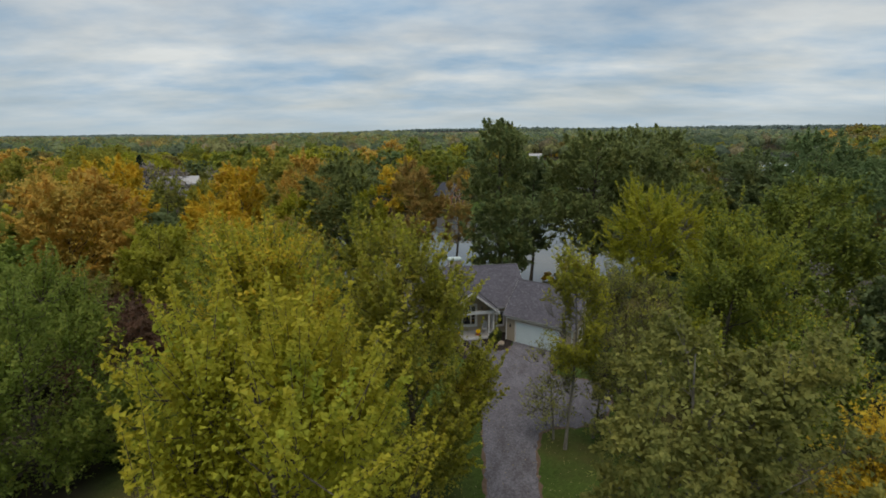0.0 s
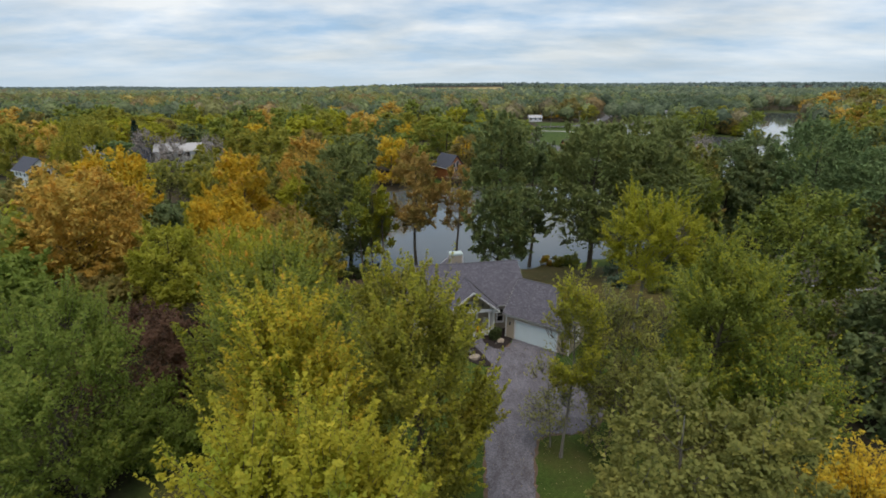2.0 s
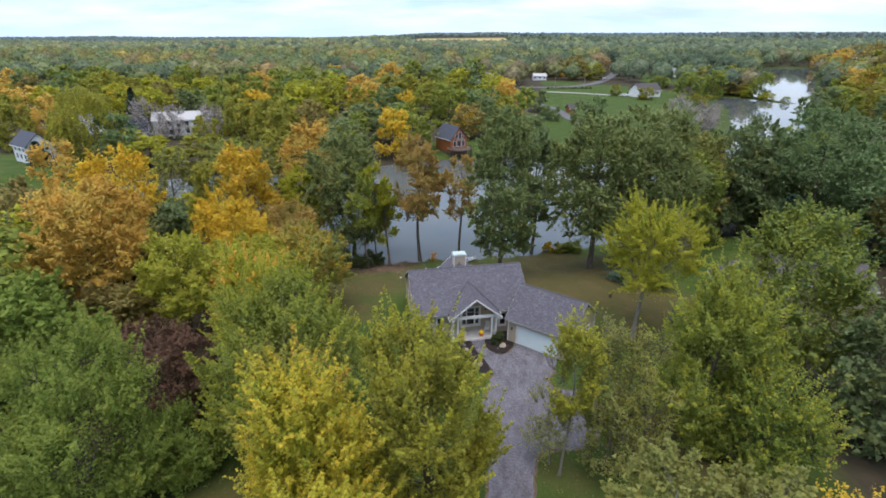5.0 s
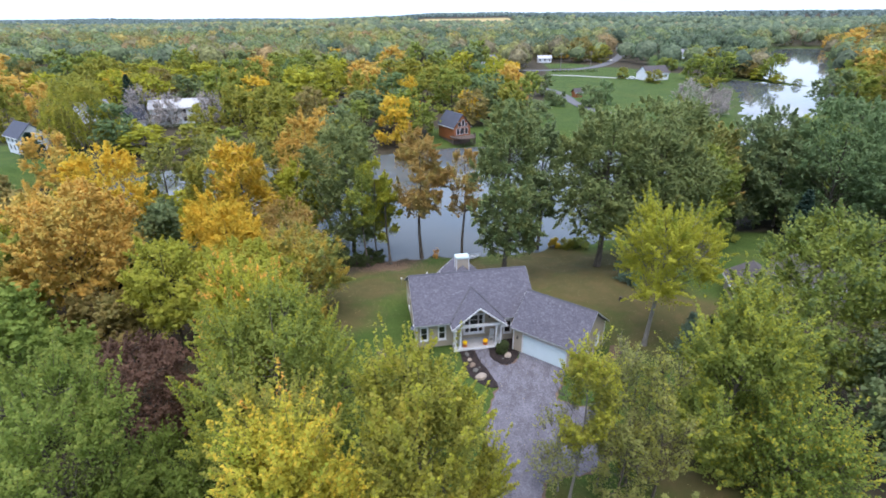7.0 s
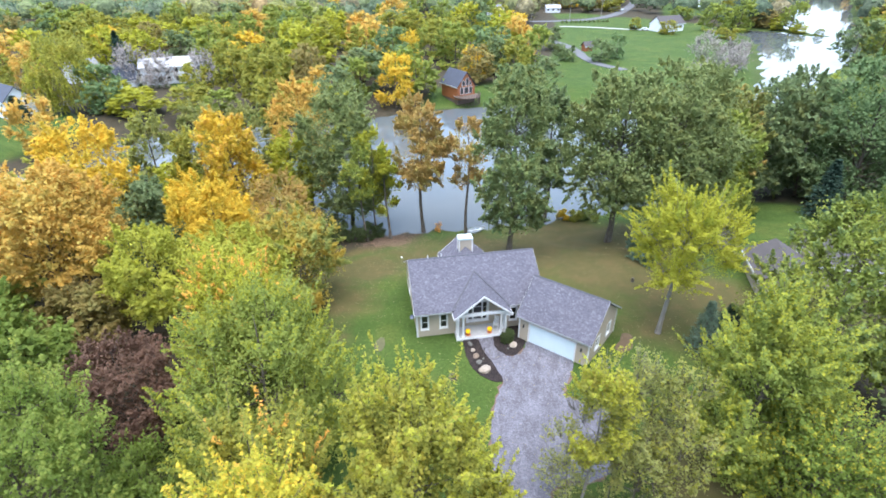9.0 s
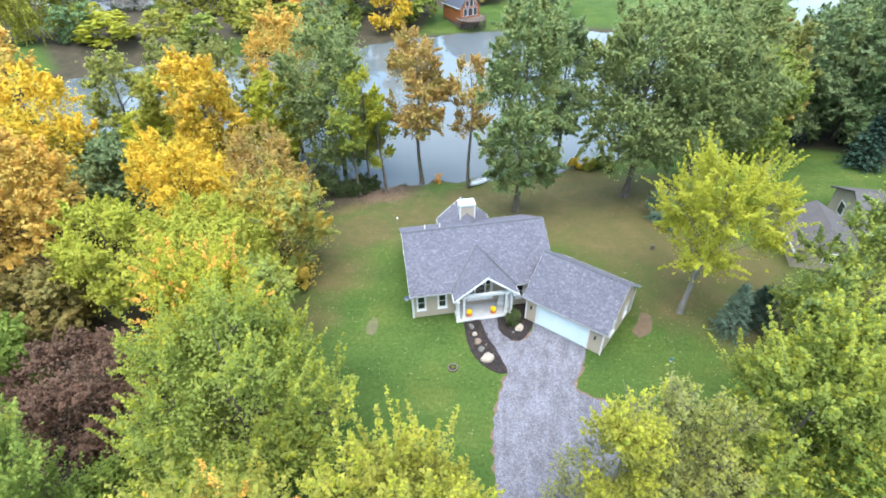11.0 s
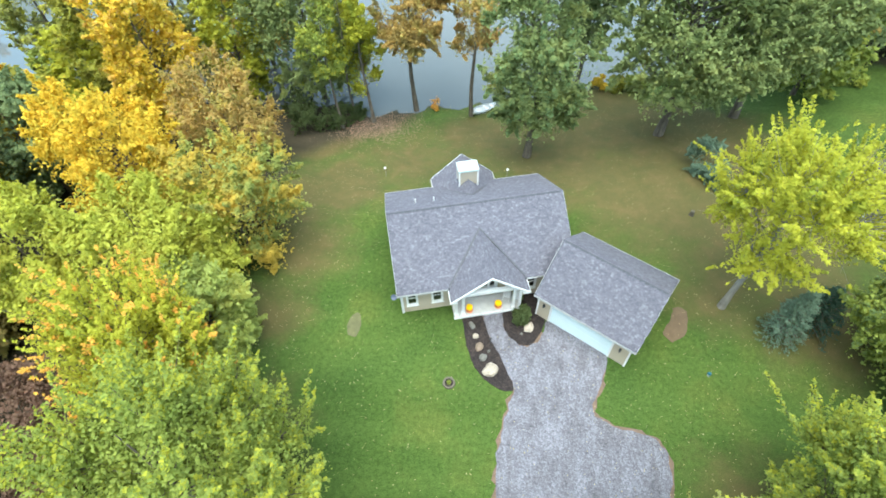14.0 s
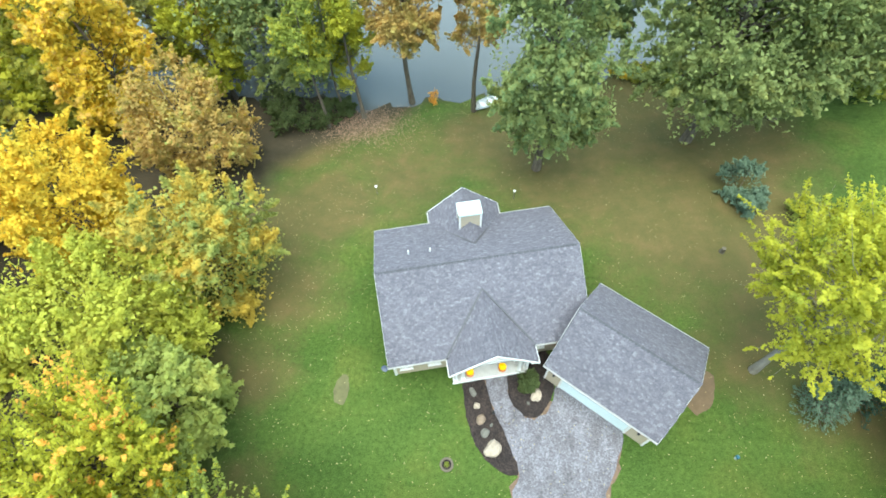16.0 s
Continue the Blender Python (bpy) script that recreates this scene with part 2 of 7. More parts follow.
# haze is mixed into these colours too, most in the last
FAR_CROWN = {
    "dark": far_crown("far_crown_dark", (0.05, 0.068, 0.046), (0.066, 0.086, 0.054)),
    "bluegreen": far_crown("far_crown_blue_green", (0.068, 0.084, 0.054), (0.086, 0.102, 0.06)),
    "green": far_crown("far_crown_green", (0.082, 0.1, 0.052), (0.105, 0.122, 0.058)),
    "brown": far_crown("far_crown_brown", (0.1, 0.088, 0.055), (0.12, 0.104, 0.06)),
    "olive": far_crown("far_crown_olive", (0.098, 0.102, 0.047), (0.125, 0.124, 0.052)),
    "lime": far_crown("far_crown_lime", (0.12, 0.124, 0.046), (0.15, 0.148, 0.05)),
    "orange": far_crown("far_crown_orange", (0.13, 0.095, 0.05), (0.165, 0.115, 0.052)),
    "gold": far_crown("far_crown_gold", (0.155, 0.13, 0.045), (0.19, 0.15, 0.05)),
    "distance": far_crown("far_crown_haze_blue", (0.056, 0.078, 0.074), (0.072, 0.092, 0.086)),
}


def bark_mat(name, lo, hi):
    m, nt, b = make_mat(name, 0.9, 0, 0.2)
    n = noise_node(nt, 6.0, 5.0, 0.65, stretch=(1, 1, 0.18))
    nt.links.new(ramp_node(nt, n, [(0.3, lo), (0.7, hi)]), b.inputs["Base Color"])
    bump_node(nt, b, n, 0.7, 0.04)
    return m


BARK = bark_mat("bark_grey_brown", (0.07, 0.055, 0.042), (0.19, 0.16, 0.125))
BARK_PALE = bark_mat("bark_pale", (0.14, 0.125, 0.105), (0.27, 0.25, 0.215))


def ground_mat():
    m, nt, b = make_mat("grass_ground", 0.95, 0, 0.15)
    g = noise_node(nt, 0.16, 4.0, 0.6)
    g2 = noise_node(nt, 14.0, 5.0, 0.7)
    lawn = ramp_node(nt, g, [(0.30, (0.040, 0.071, 0.016)), (0.52, (0.053, 0.087, 0.019)), (0.72, (0.077, 0.098, 0.023))])
    lawn = mix_node(nt, 1.0, lawn, ramp_node(nt, g2, [(0.3, (0.45, 0.5, 0.45)), (0.7, (1.6, 1.52, 1.45))]), "MULTIPLY")
    tuft = noise_node(nt, 3.2, 5.0, 0.7)
    lawn = mix_node(nt, 1.0, lawn, ramp_node(nt, tuft, [(0.34, (0.68, 0.72, 0.66)), (0.66, (1.26, 1.24, 1.25))]), "MULTIPLY")
    mow = noise_node(nt, 0.45, 2.0, 0.5, stretch=(0.12, 1.0, 1.0))
    lawn = mix_node(nt, 1.0, lawn, ramp_node(nt, mow, [(0.35, (0.9, 0.92, 0.9)), (0.65, (1.1, 1.08, 1.1))]), "MULTIPLY")
    lit = noise_node(nt, 0.5, 6.0, 0.65)
    # leaf-litter tone, also used to colour in shade under crowns
    litter_shade = ramp_node(nt, lit, [(0.3, (0.072, 0.07, 0.024)), (0.55, (0.096, 0.08, 0.03)), (0.75, (0.125, 0.09, 0.04))])
    litter_shade = mix_node(nt, 1.0, litter_shade, ramp_node(nt, g2, [(0.25, (0.7, 0.7, 0.7)), (0.75, (1.3, 1.3, 1.3))]), "MULTIPLY")
    floor = ramp_node(nt, lit, [(0.3, (0.036, 0.033, 0.02)), (0.7, (0.068, 0.053, 0.034))])
    a = nt.nodes.new("ShaderNodeAttribute")
    a.attribute_name = "cover"
    s = nt.nodes.new("ShaderNodeSeparateColor")
    nt.links.new(a.outputs["Color"], s.inputs[0])
    edge = nt.nodes.new("ShaderNodeMath")
    edge.operation = "ADD"
    wob = nt.nodes.new("ShaderNodeMath")
    wob.operation, wob.inputs[1].default_value = "MULTIPLY_ADD", 0.9
    wob.inputs[2].default_value = -0.45
    nt.links.new(noise_node(nt, 0.35, 5.0, 0.65), wob.inputs[0])
    nt.links.new(s.outputs[0], edge.inputs[0])
    nt.links.new(wob.outputs[0], edge.inputs[1])
    lf = ramp_node(nt, edge.outputs[0], [(0.12, (0, 0, 0)), (0.62, (1, 1, 1))])
    col = mix_node(nt, lf, lawn, litter_shade)
    col = mix_node(nt, s.outputs[1], col, floor)
    field = ramp_node(nt, noise_node(nt, 0.02, 3.0), [(0.3, (0.36, 0.28, 0.12)), (0.7, (0.45, 0.36, 0.17))])
    col = mix_node(nt, s.outputs[2], col, field)
    nt.links.new(col, b.inputs["Base Color"])
    bump_node(nt, b, g2, 0.6, 0.06)
    return m


def gravel_mat(name, tones, patches):
    m, nt, b = make_mat(name, 0.92, 0, 0.25)
    v = nt.nodes.new("ShaderNodeTexVoronoi")
    v.inputs["Scale"].default_value = 14.0
    t = nt.nodes.new("ShaderNodeTexCoord")
    nt.links.new(t.outputs["Object"], v.inputs["Vector"])
    sp = nt.nodes.new("ShaderNodeSeparateColor")
    nt.links.new(v.outputs["Color"], sp.inputs[0])
    stone = ramp_node(nt, sp.outputs[0], [(i / (len(tones) - 1), c) for i, c in enumerate(tones)])
    big = noise_node(nt, 1.1, 6.0, 0.72, stretch=(1.0, 0.4, 1.0))
    col = mix_node(nt, 1.0, stone, ramp_node(nt, big, [(0.36, patches[0]), (0.62, patches[1])]), "MULTIPLY")
    mid = noise_node(nt, 4.5, 6.0, 0.75)
    col = mix_node(nt, 1.0, col, ramp_node(nt, mid, [(0.3, (0.8, 0.8, 0.8)), (0.7, (1.19, 1.19, 1.19))]), "MULTIPLY")
    nt.links.new(col, b.inputs["Base Color"])
    bump_node(nt, b, v.outputs["Distance"], 0.8, 0.03)
    return m


def water_mat(name, murk):
    m, nt, b = make_mat(name, 0.035, 0, 0.5)
    n = noise_node(nt, 0.06, 3.0)
    nt.links.new(ramp_node(nt, n, [(0.3, tuple(c * 0.85 for c in murk)), (0.7, murk)]), b.inputs["Base Color"])
    b.inputs["IOR"].default_value = 1.333
    bump_node(nt, b, noise_node(nt, 1.4, 3.0, 0.5, stretch=(1, 0.6, 1)), 0.06, 0.05)
    return m


def shingle_mat():
    m, nt, b = make_mat("asphalt_shingle", 0.93, 0, 0.2)
    g = nt.nodes.new("ShaderNodeNewGeometry")
    o = nt.nodes.new("ShaderNodeObjectInfo")
    ad = nt.nodes.new("ShaderNodeMath")
    ad.operation = "ADD"
    fr = nt.nodes.new("ShaderNodeMath")
    fr.operation = "FRACT"
    nt.links.new(g.outputs["Random Per Island"], ad.inputs[0])
    nt.links.new(o.outputs["Random"], ad.inputs[1])
    nt.links.new(ad.outputs[0], fr.inputs[0])
    col = ramp_node(nt, fr.outputs[0], [(0.0, (0.097, 0.093, 0.112)), (0.4, (0.11, 0.106, 0.127)), (0.8, (0.122, 0.118, 0.14)), (1.0, (0.15, 0.146, 0.168))])
    pos = nt.nodes.new("ShaderNodeNewGeometry").outputs["Position"]

    def world_noise(scale, detail, rough):
        n = nt.nodes.new("ShaderNodeTexNoise")
        n.inputs["Scale"].default_value, n.inputs["Detail"].default_value, n.inputs["Roughness"].default_value = scale, detail, rough
        nt.links.new(pos, n.inputs["Vector"])
        return n.outputs[0]

    speck = world_noise(30.0, 2.0, 0.6)
    cell = nt.nodes.new("ShaderNodeTexVoronoi")
    cell.inputs["Scale"].default_value = 13.0
    nt.links.new(pos, cell.inputs["Vector"])
    pick = nt.nodes.new("ShaderNodeSeparateColor")
    nt.links.new(cell.outputs["Color"], pick.inputs[0])
    col = mix_node(nt, 1.0, col, ramp_node(nt, pick.outputs[0], [(0.0, (0.84, 0.84, 0.84)), (0.6, (0.99, 0.99, 0.99)), (0.85, (1.07, 1.07, 1.07)), (1.0, (1.3, 1.3, 1.3))]), "MULTIPLY")
    col = mix_node(nt, 1.0, col, ramp_node(nt, speck, [(0.35, (0.88, 0.88, 0.88)), (0.52, (1.0, 1.0, 1.0)), (0.66, (1.14, 1.14, 1.14))]), "MULTIPLY")
    wear = world_noise(0.4, 4.0, 0.6)
    col = mix_node(nt, 1.0, col, ramp_node(nt, wear, [(0.3, (0.94, 0.94, 0.94)), (0.7, (1.06, 1.06, 1.06))]), "MULTIPLY")
    nt.links.new(col, b.inputs["Base Color"])
    bump_node(nt, b, speck, 0.5, 0.01)
    return m


def glass_mat():
    m, nt, b = make_mat("window_glass", 0.03, 0, 0.5)
    b.inputs["Base Color"].default_value = (0.75, 0.82, 0.82, 1)
    b.inputs["Transmission Weight"].default_value = 1.0
    b.inputs["IOR"].default_value = 1.45
    return m


M_GROUND = ground_mat()
M_GRAVEL = gravel_mat("driveway_gravel", [(0.108, 0.104, 0.112), (0.149, 0.144, 0.156), (0.173, 0.168, 0.182), (0.226, 0.221, 0.237)], ((0.62, 0.6, 0.61), (1.0, 0.99, 1.05)))
M_MULCH = gravel_mat("dark_mulch", [(0.014, 0.011, 0.011), (0.026, 0.02, 0.019), (0.042, 0.032, 0.029)], ((0.75, 0.75, 0.75), (1.2, 1.15, 1.1)))
M_WATER = water_mat("pond_water", (0.10, 0.115, 0.12))
M_SHINGLE = shingle_mat()
M_UNDER = plain_mat("roof_underlay", (0.07, 0.07, 0.08), 0.95)
M_CAP = plain_mat("ridge_cap_shingle", (0.062, 0.062, 0.072), 0.93, 0.3, 5.0, bump=0.3)
M_FLASH = plain_mat("dark_flashing", (0.06, 0.06, 0.068), 0.6, 0.1, 2.0)
M_SIDING = plain_mat("tan_siding", (0.385, 0.325, 0.245), 0.6, 0.06, 1.5, bump=0.08)
M_WHITE = plain_mat("white_trim_paint", (0.70, 0.70, 0.69), 0.55, 0.08, 2.0)
M_TRIM = plain_mat("grey_white_trim", (0.42, 0.42, 0.42), 0.6, 0.08, 2.0)
M_DOOR = plain_mat("white_door_steel", (0.66, 0.77, 0.79), 0.45, 0.04, 1.0)
M_CAPMETAL = plain_mat("pale_painted_metal", (0.46, 0.55, 0.53), 0.5, 0.1, 2.0)
M_GLASS = glass_mat()
M_INSIDE = plain_mat("dark_interior", (0.10, 0.095, 0.085), 0.9)
M_CONCRETE = plain_mat("porch_concrete", (0.42, 0.41, 0.39), 0.85, 0.14, 2.0, bump=0.15)
M_ROCK = plain_mat("field_stone_tan", (0.31, 0.26, 0.205), 0.9, 0.3, 2.2, bump=0.5, grain=14)
M_ROCK2 = plain_mat("field_stone_grey", (0.12, 0.115, 0.10), 0.9, 0.28, 3.0, bump=0.5, grain=16)
M_ROCK3 = plain_mat("field_stone_rust", (0.17, 0.125, 0.09), 0.9, 0.28, 3.0, bump=0.5, grain=16)
M_BLACK = plain_mat("black_metal", (0.025, 0.025, 0.027), 0.45, 0.2, 4.0)
M_TERRA = plain_mat("orange_clay_pot", (0.55, 0.20, 0.07), 0.8, 0.12, 6.0)
M_MUM = leaf_mat("yellow_petals", [(0.75, 0.50, 0.01), (0.85, 0.6, 0.015), (0.65, 0.42, 0.01)], glow=0.2)
M_WOODGREY = plain_mat("weathered_wood", (0.24, 0.22, 0.19), 0.85, 0.2, 3.0, bump=0.3)
M_LOG = plain_mat("varnished_log", (0.30, 0.10, 0.035), 0.55, 0.18, 1.2, bump=0.2)
M_SLATE = plain_mat("blue_grey_roofing", (0.055, 0.062, 0.082), 0.85, 0.15, 1.0)
M_DECK = plain_mat("brown_deck_wood", (0.12, 0.085, 0.065), 0.85, 0.2, 2.0, bump=0.2)
M_GREYROOF = plain_mat("grey_roofing", (0.20, 0.20, 0.21), 0.9, 0.15, 1.0)
M_BROWNROOF = plain_mat("brown_roofing", (0.075, 0.066, 0.064), 0.9, 0.2, 1.0)
M_WHITEWALL = plain_mat("white_clapboard", (0.72, 0.73, 0.74), 0.6, 0.06, 0.6)
M_ROAD = plain_mat("asphalt_road", (0.11, 0.11, 0.115), 0.9, 0.15, 0.2)
M_DIRT = plain_mat("bare_red_soil", (0.115, 0.078, 0.045), 0.97, 0.22, 1.6, bump=0.4, grain=12)
M_LITTER = plain_mat("brown_leaf_litter", (0.13, 0.085, 0.058), 0.97, 0.35, 2.5, bump=0.5, grain=9)
M_DRY = plain_mat("bare_dry_soil", (0.098, 0.096, 0.042), 0.97, 0.25, 2.0, bump=0.4, grain=12)
M_DISH = plain_mat("blue_grey_dish", (0.06, 0.075, 0.11), 0.5, 0.1, 3.0)
M_TEAL = plain_mat("teal_plastic", (0.01, 0.085, 0.12), 0.4, 0.08, 3.0)
M_HULL = plain_mat("white_hull", (0.75, 0.76, 0.76), 0.35, 0.06, 2.0)
M_STEM = plain_mat("dark_stem", (0.10, 0.085, 0.06), 0.9, 0.2, 4.0)
M_CAR = plain_mat("dark_car_paint", (0.03, 0.035, 0.045), 0.25, 0.1, 1.0)
M_TYRE = plain_mat("black_rubber", (0.02, 0.02, 0.02), 0.85, 0.1, 3.0)


# ---- mesh helpers ----
def fast_mesh(name, verts, quads=None, tris=None, mat=None, smooth=False):
    """A mesh from numpy arrays of corners and of quads or triangles."""
    me = bpy.data.meshes.new(name)
    verts = np.ascontiguousarray(verts, dtype=np.float32)
    faces = []
    if quads is not None and len(quads):
        faces.append(np.asarray(quads, dtype=np.int32))
    if tris is not None and len(tris):
        faces.append(np.asarray(tris, dtype=np.int32))
    loops = np.concatenate([f.ravel() for f in faces])
    sizes = np.concatenate([np.full(len(f), f.shape[1], dtype=np.int32) for f in faces])
    starts = np.concatenate([[0], np.cumsum(sizes)[:-1]]).astype(np.int32)
    me.vertices.add(len(verts))
    me.vertices.foreach_set("co", verts.ravel())
    me.loops.add(len(loops))
    me.loops.foreach_set("vertex_index", loops.astype(np.int32))
    me.polygons.add(len(sizes))
    me.polygons.foreach_set("loop_start", starts)
    me.polygons.foreach_set("use_smooth", np.full(len(sizes), smooth, dtype=bool))
    me.update(calc_edges=True)
    me.validate()
    if mat:
        me.materials.append(mat)
    return me


def mesh_part(name, me, parent, label=""):
    ob = new(name, me)
    ob.parent = parent
    return tagged(ob, label) if label else ob


def part(name, bm, material, parent, label=""):
    me = bpy.data.meshes.new(name)
    bmesh.ops.recalc_face_normals(bm, faces=bm.faces)
    bm.to_mesh(me)
    bm.free()
    me.materials.append(material)
    ob = new(name, me)
    ob.parent = parent
    return tagged(ob, label) if label else ob


def thing(name, m, label, category, group="", kind=""):
    ob = new(name)
    ob.matrix_world = m
    ob.empty_display_size = 0.3
    return tagged(ob, label, category, group, kind)


def add_box(bm, x0, x1, y0, y1, z0, z1, bevel=0.0):
    vs = [bm.verts.new((x, y, z)) for z in (z0, z1) for y in (y0, y1) for x in (x0, x1)]
    fs = [bm.faces.new([vs[i] for i in f]) for f in ((0, 2, 3, 1), (4, 5, 7, 6), (0, 1, 5, 4), (2, 6, 7, 3), (0, 4, 6, 2), (1, 3, 7, 5))]
    if bevel:
        es = {e for f in fs for e in f.edges}
        bmesh.ops.bevel(bm, geom=list(es), offset=bevel, segments=1, affect="EDGES")
    return vs


def box_bm(x0, x1, y0, y1, z0, z1, bevel=0.0):
    bm = bmesh.new()
    add_box(bm, x0, x1, y0, y1, z0, z1, bevel)
    return bm


def add_prism(bm, outline, depth):
    """A flat outline (3D corners) pulled along a vector."""
    a = [bm.verts.new(p) for p in outline]
    d = Vector(depth)
    b = [bm.verts.new(Vector(p) + d) for p in outline]
    n = len(a)
    bm.faces.new(a)
    bm.faces.new(b[::-1])
    for i in range(n):
        bm.faces.new((a[i], b[i], b[(i + 1) % n], a[(i + 1) % n]))


def lathe_bm(profile, sides=20):
    bm = bmesh.new()
    rings = [[bm.verts.new((r * math.cos(2 * math.pi * i / sides), r * math.sin(2 * math.pi * i / sides), z)) for i in range(sides)] for r, z in profile]
    for a, b in zip(rings, rings[1:]):
        for i in range(sides):
            bm.faces.new((a[i], a[(i + 1) % sides], b[(i + 1) % sides], b[i]))
    bm.faces.new(rings[0][::-1])
    bm.faces.new(rings[-1])
    return bm


class Tubes:
    """Collects tapered tubes and makes one mesh of them."""

    def __init__(self):
        self.v, self.q, self.n = [], [], 0

    def add(self, pts, radii, sides):
        pts = np.asarray(pts, float)
        k = len(pts)
        d = np.gradient(pts, axis=0)
        d /= np.linalg.norm(d, axis=1)[:, None] + 1e-9
        ref = np.where(np.abs(d[:, 2:3]) > 0.9, np.array([[1.0, 0, 0]]), np.array([[0, 0, 1.0]]))
        a = np.cross(d, ref)
        a /= np.linalg.norm(a, axis=1)[:, None] + 1e-9
        b = np.cross(d, a)
        th = np.arange(sides) * 2 * np.pi / sides
        ring = pts[:, None] + np.asarray(radii)[:, None, None] * (a[:, None] * np.cos(th)[None, :, None] + b[:, None] * np.sin(th)[None, :, None])
        self.v.append(ring.reshape(-1, 3))
        i, j = np.meshgrid(np.arange(k - 1), np.arange(sides), indexing="ij")
        j2 = (j + 1) % sides
        q = np.stack([i * sides + j, i * sides + j2, (i + 1) * sides + j2, (i + 1) * sides + j], -1).reshape(-1, 4) + self.n
        self.q.append(q)
        self.n += k * sides

    def mesh(self, name, mat):
        return fast_mesh(name, np.concatenate(self.v), np.concatenate(self.q), mat=mat, smooth=True)


def unit(v):
    return v / (np.linalg.norm(v, axis=-1, keepdims=True) + 1e-9)


def leaf_tris(pos, axis, normal, length, width):
    """Three corners for each leaf: broad at its foot, pointed at its tip."""
    axis = unit(axis)
    side = unit(np.cross(axis, normal))
    L, W = np.asarray(length)[:, None], np.asarray(width)[:, None]
    foot = pos - axis * L * 0.42
    v = np.stack([foot - side * W * 0.5, foot + side * W * 0.5, pos + axis * L * 0.58], 1).reshape(-1, 3)
    return v, np.arange(len(pos) * 3).reshape(-1, 3)


def leaf_quads(pos, axis, normal, length, width, fold=0.18):
    """Four corners for each leaf: a folded lozenge."""
    axis = unit(axis)
    side = unit(np.cross(axis, normal))
    up = np.cross(side, axis)
    L, W = np.asarray(length)[:, None], np.asarray(width)[:, None]
    p0 = pos - axis * L * 0.5
    p1 = pos + side * W * 0.5 + up * W * fold
    p2 = pos + axis * L * 0.5
    p3 = pos - side * W * 0.5 + up * W * fold
    v = np.stack([p0, p1, p2, p3], 1).reshape(-1, 3)
    q = np.arange(len(pos) * 4).reshape(-1, 4)
    return v, q


# ---- terrain ----
POND = [(-96, 102), (-82, 88), (-52, 83), (-21, 84), (-14, 82.7), (-8.5, 83.2), (-1.2, 84.5), (11, 87), (18, 90.5), (32, 96), (48, 108), (55, 130), (45, 158), (15, 164), (-8, 159.5), (-21, 154), (-40, 142), (-60, 139.5), (-76, 136), (-92, 124)]
LAKE = [(80, 168), (98, 199), (112, 230), (119, 246), (131, 276), (139, 302), (141, 318), (149, 337), (166, 326), (172, 309), (181, 306), (182, 316), (178, 328), (177, 345), (184, 362), (192, 392), (228, 460), (262, 518), (297, 576), (331, 628), (377, 626), (313, 517), (240, 393), (215, 343), (196, 304), (176, 277), (149, 240), (137, 226), (112, 196), (100, 172)]
WATER_Z = -4.65


def poly_dist(px, py, poly):
    """Distance to the outline of a polygon, minus inside it."""
    d = np.full(px.shape, 1e9)
    inside = np.zeros(px.shape, bool)
    n = len(poly)
    for i in range(n):
        (x0, y0), (x1, y1) = poly[i], poly[(i + 1) % n]
        ex, ey = x1 - x0, y1 - y0
        t = np.clip(((px - x0) * ex + (py - y0) * ey) / (ex * ex + ey * ey), 0, 1)
        d = np.minimum(d, np.hypot(px - x0 - t * ex, py - y0 - t * ey))
        cross = ((y0 > py) != (y1 > py)) & (px < ex * (py - y0) / (ey if ey else 1e-9) + x0)
        inside ^= cross
    return np.where(inside, -d, d)


def smooth01(v):
    v = np.clip(v, 0, 1)
    return v * v * (3 - 2 * v)


def ground_z(x, y):
    x, y = np.asarray(x, float), np.asarray(y, float)
    wob = 0.8 * np.sin(x * 0.45 + 1) * np.sin(y * 0.37) + 0.5 * np.sin(x * 1.1 + y * 0.7)
    far = smooth01((y - 110) / 60)
    far = np.maximum(far, smooth01((np.abs(x) - 130) / 60))
    level = -2.2 * far
    dp = poly_dist(x, y, POND) + wob
    dl = poly_dist(x, y, LAKE) + wob * 2
    bank = WATER_Z + (level - WATER_Z) * smooth01((dp + 0.4) / np.where(y > 120, 22.0, 25.0))
    bank2 = WATER_Z + (level - WATER_Z) * smooth01((dl + 1) / 26.0)
    z = np.minimum(bank, bank2)
    z = np.where(dp < 0, np.maximum(WATER_Z - 0.05 + dp * 0.3, -7), z)
    z = np.where(dl < 0, np.maximum(WATER_Z - 0.05 + dl * 0.3, -7), z)
    roll_far = smooth01((y - 500) / 900)
    hills = 10 * np.sin(x * 0.0021 + 1.3) * np.sin(y * 0.0016 + 0.4) + 5 * np.sin(x * 0.006 + y * 0.003)
    right_rise = 17 * smooth01((x - 60 - (y - 1200) * 0.02) / 500) * smooth01((y - 1200) / 1100)
    left_drop = -10 * smooth01((-x - 200) / 1200) * smooth01((y - 1000) / 1500)
    field_hill = 19 * smooth01((y - 1380) / 560) * (1 - smooth01((np.abs(x + 40) - 180) / 350))
    east_bank = 7 * smooth01((dl - 4) / 45) * smooth01((x - 150 - (y - 230) * 0.55) / 30) * smooth01((y - 230) / 60) * (1 - smooth01((y - 620) / 150))
    return z + east_bank + roll_far * (hills * 0.5) + right_rise + left_drop + field_hill


def spaced(parts):
    out = []
    for a, b, step in parts:
        out.append(np.arange(a, b, step))
    return np.unique(np.concatenate(out).round(3))


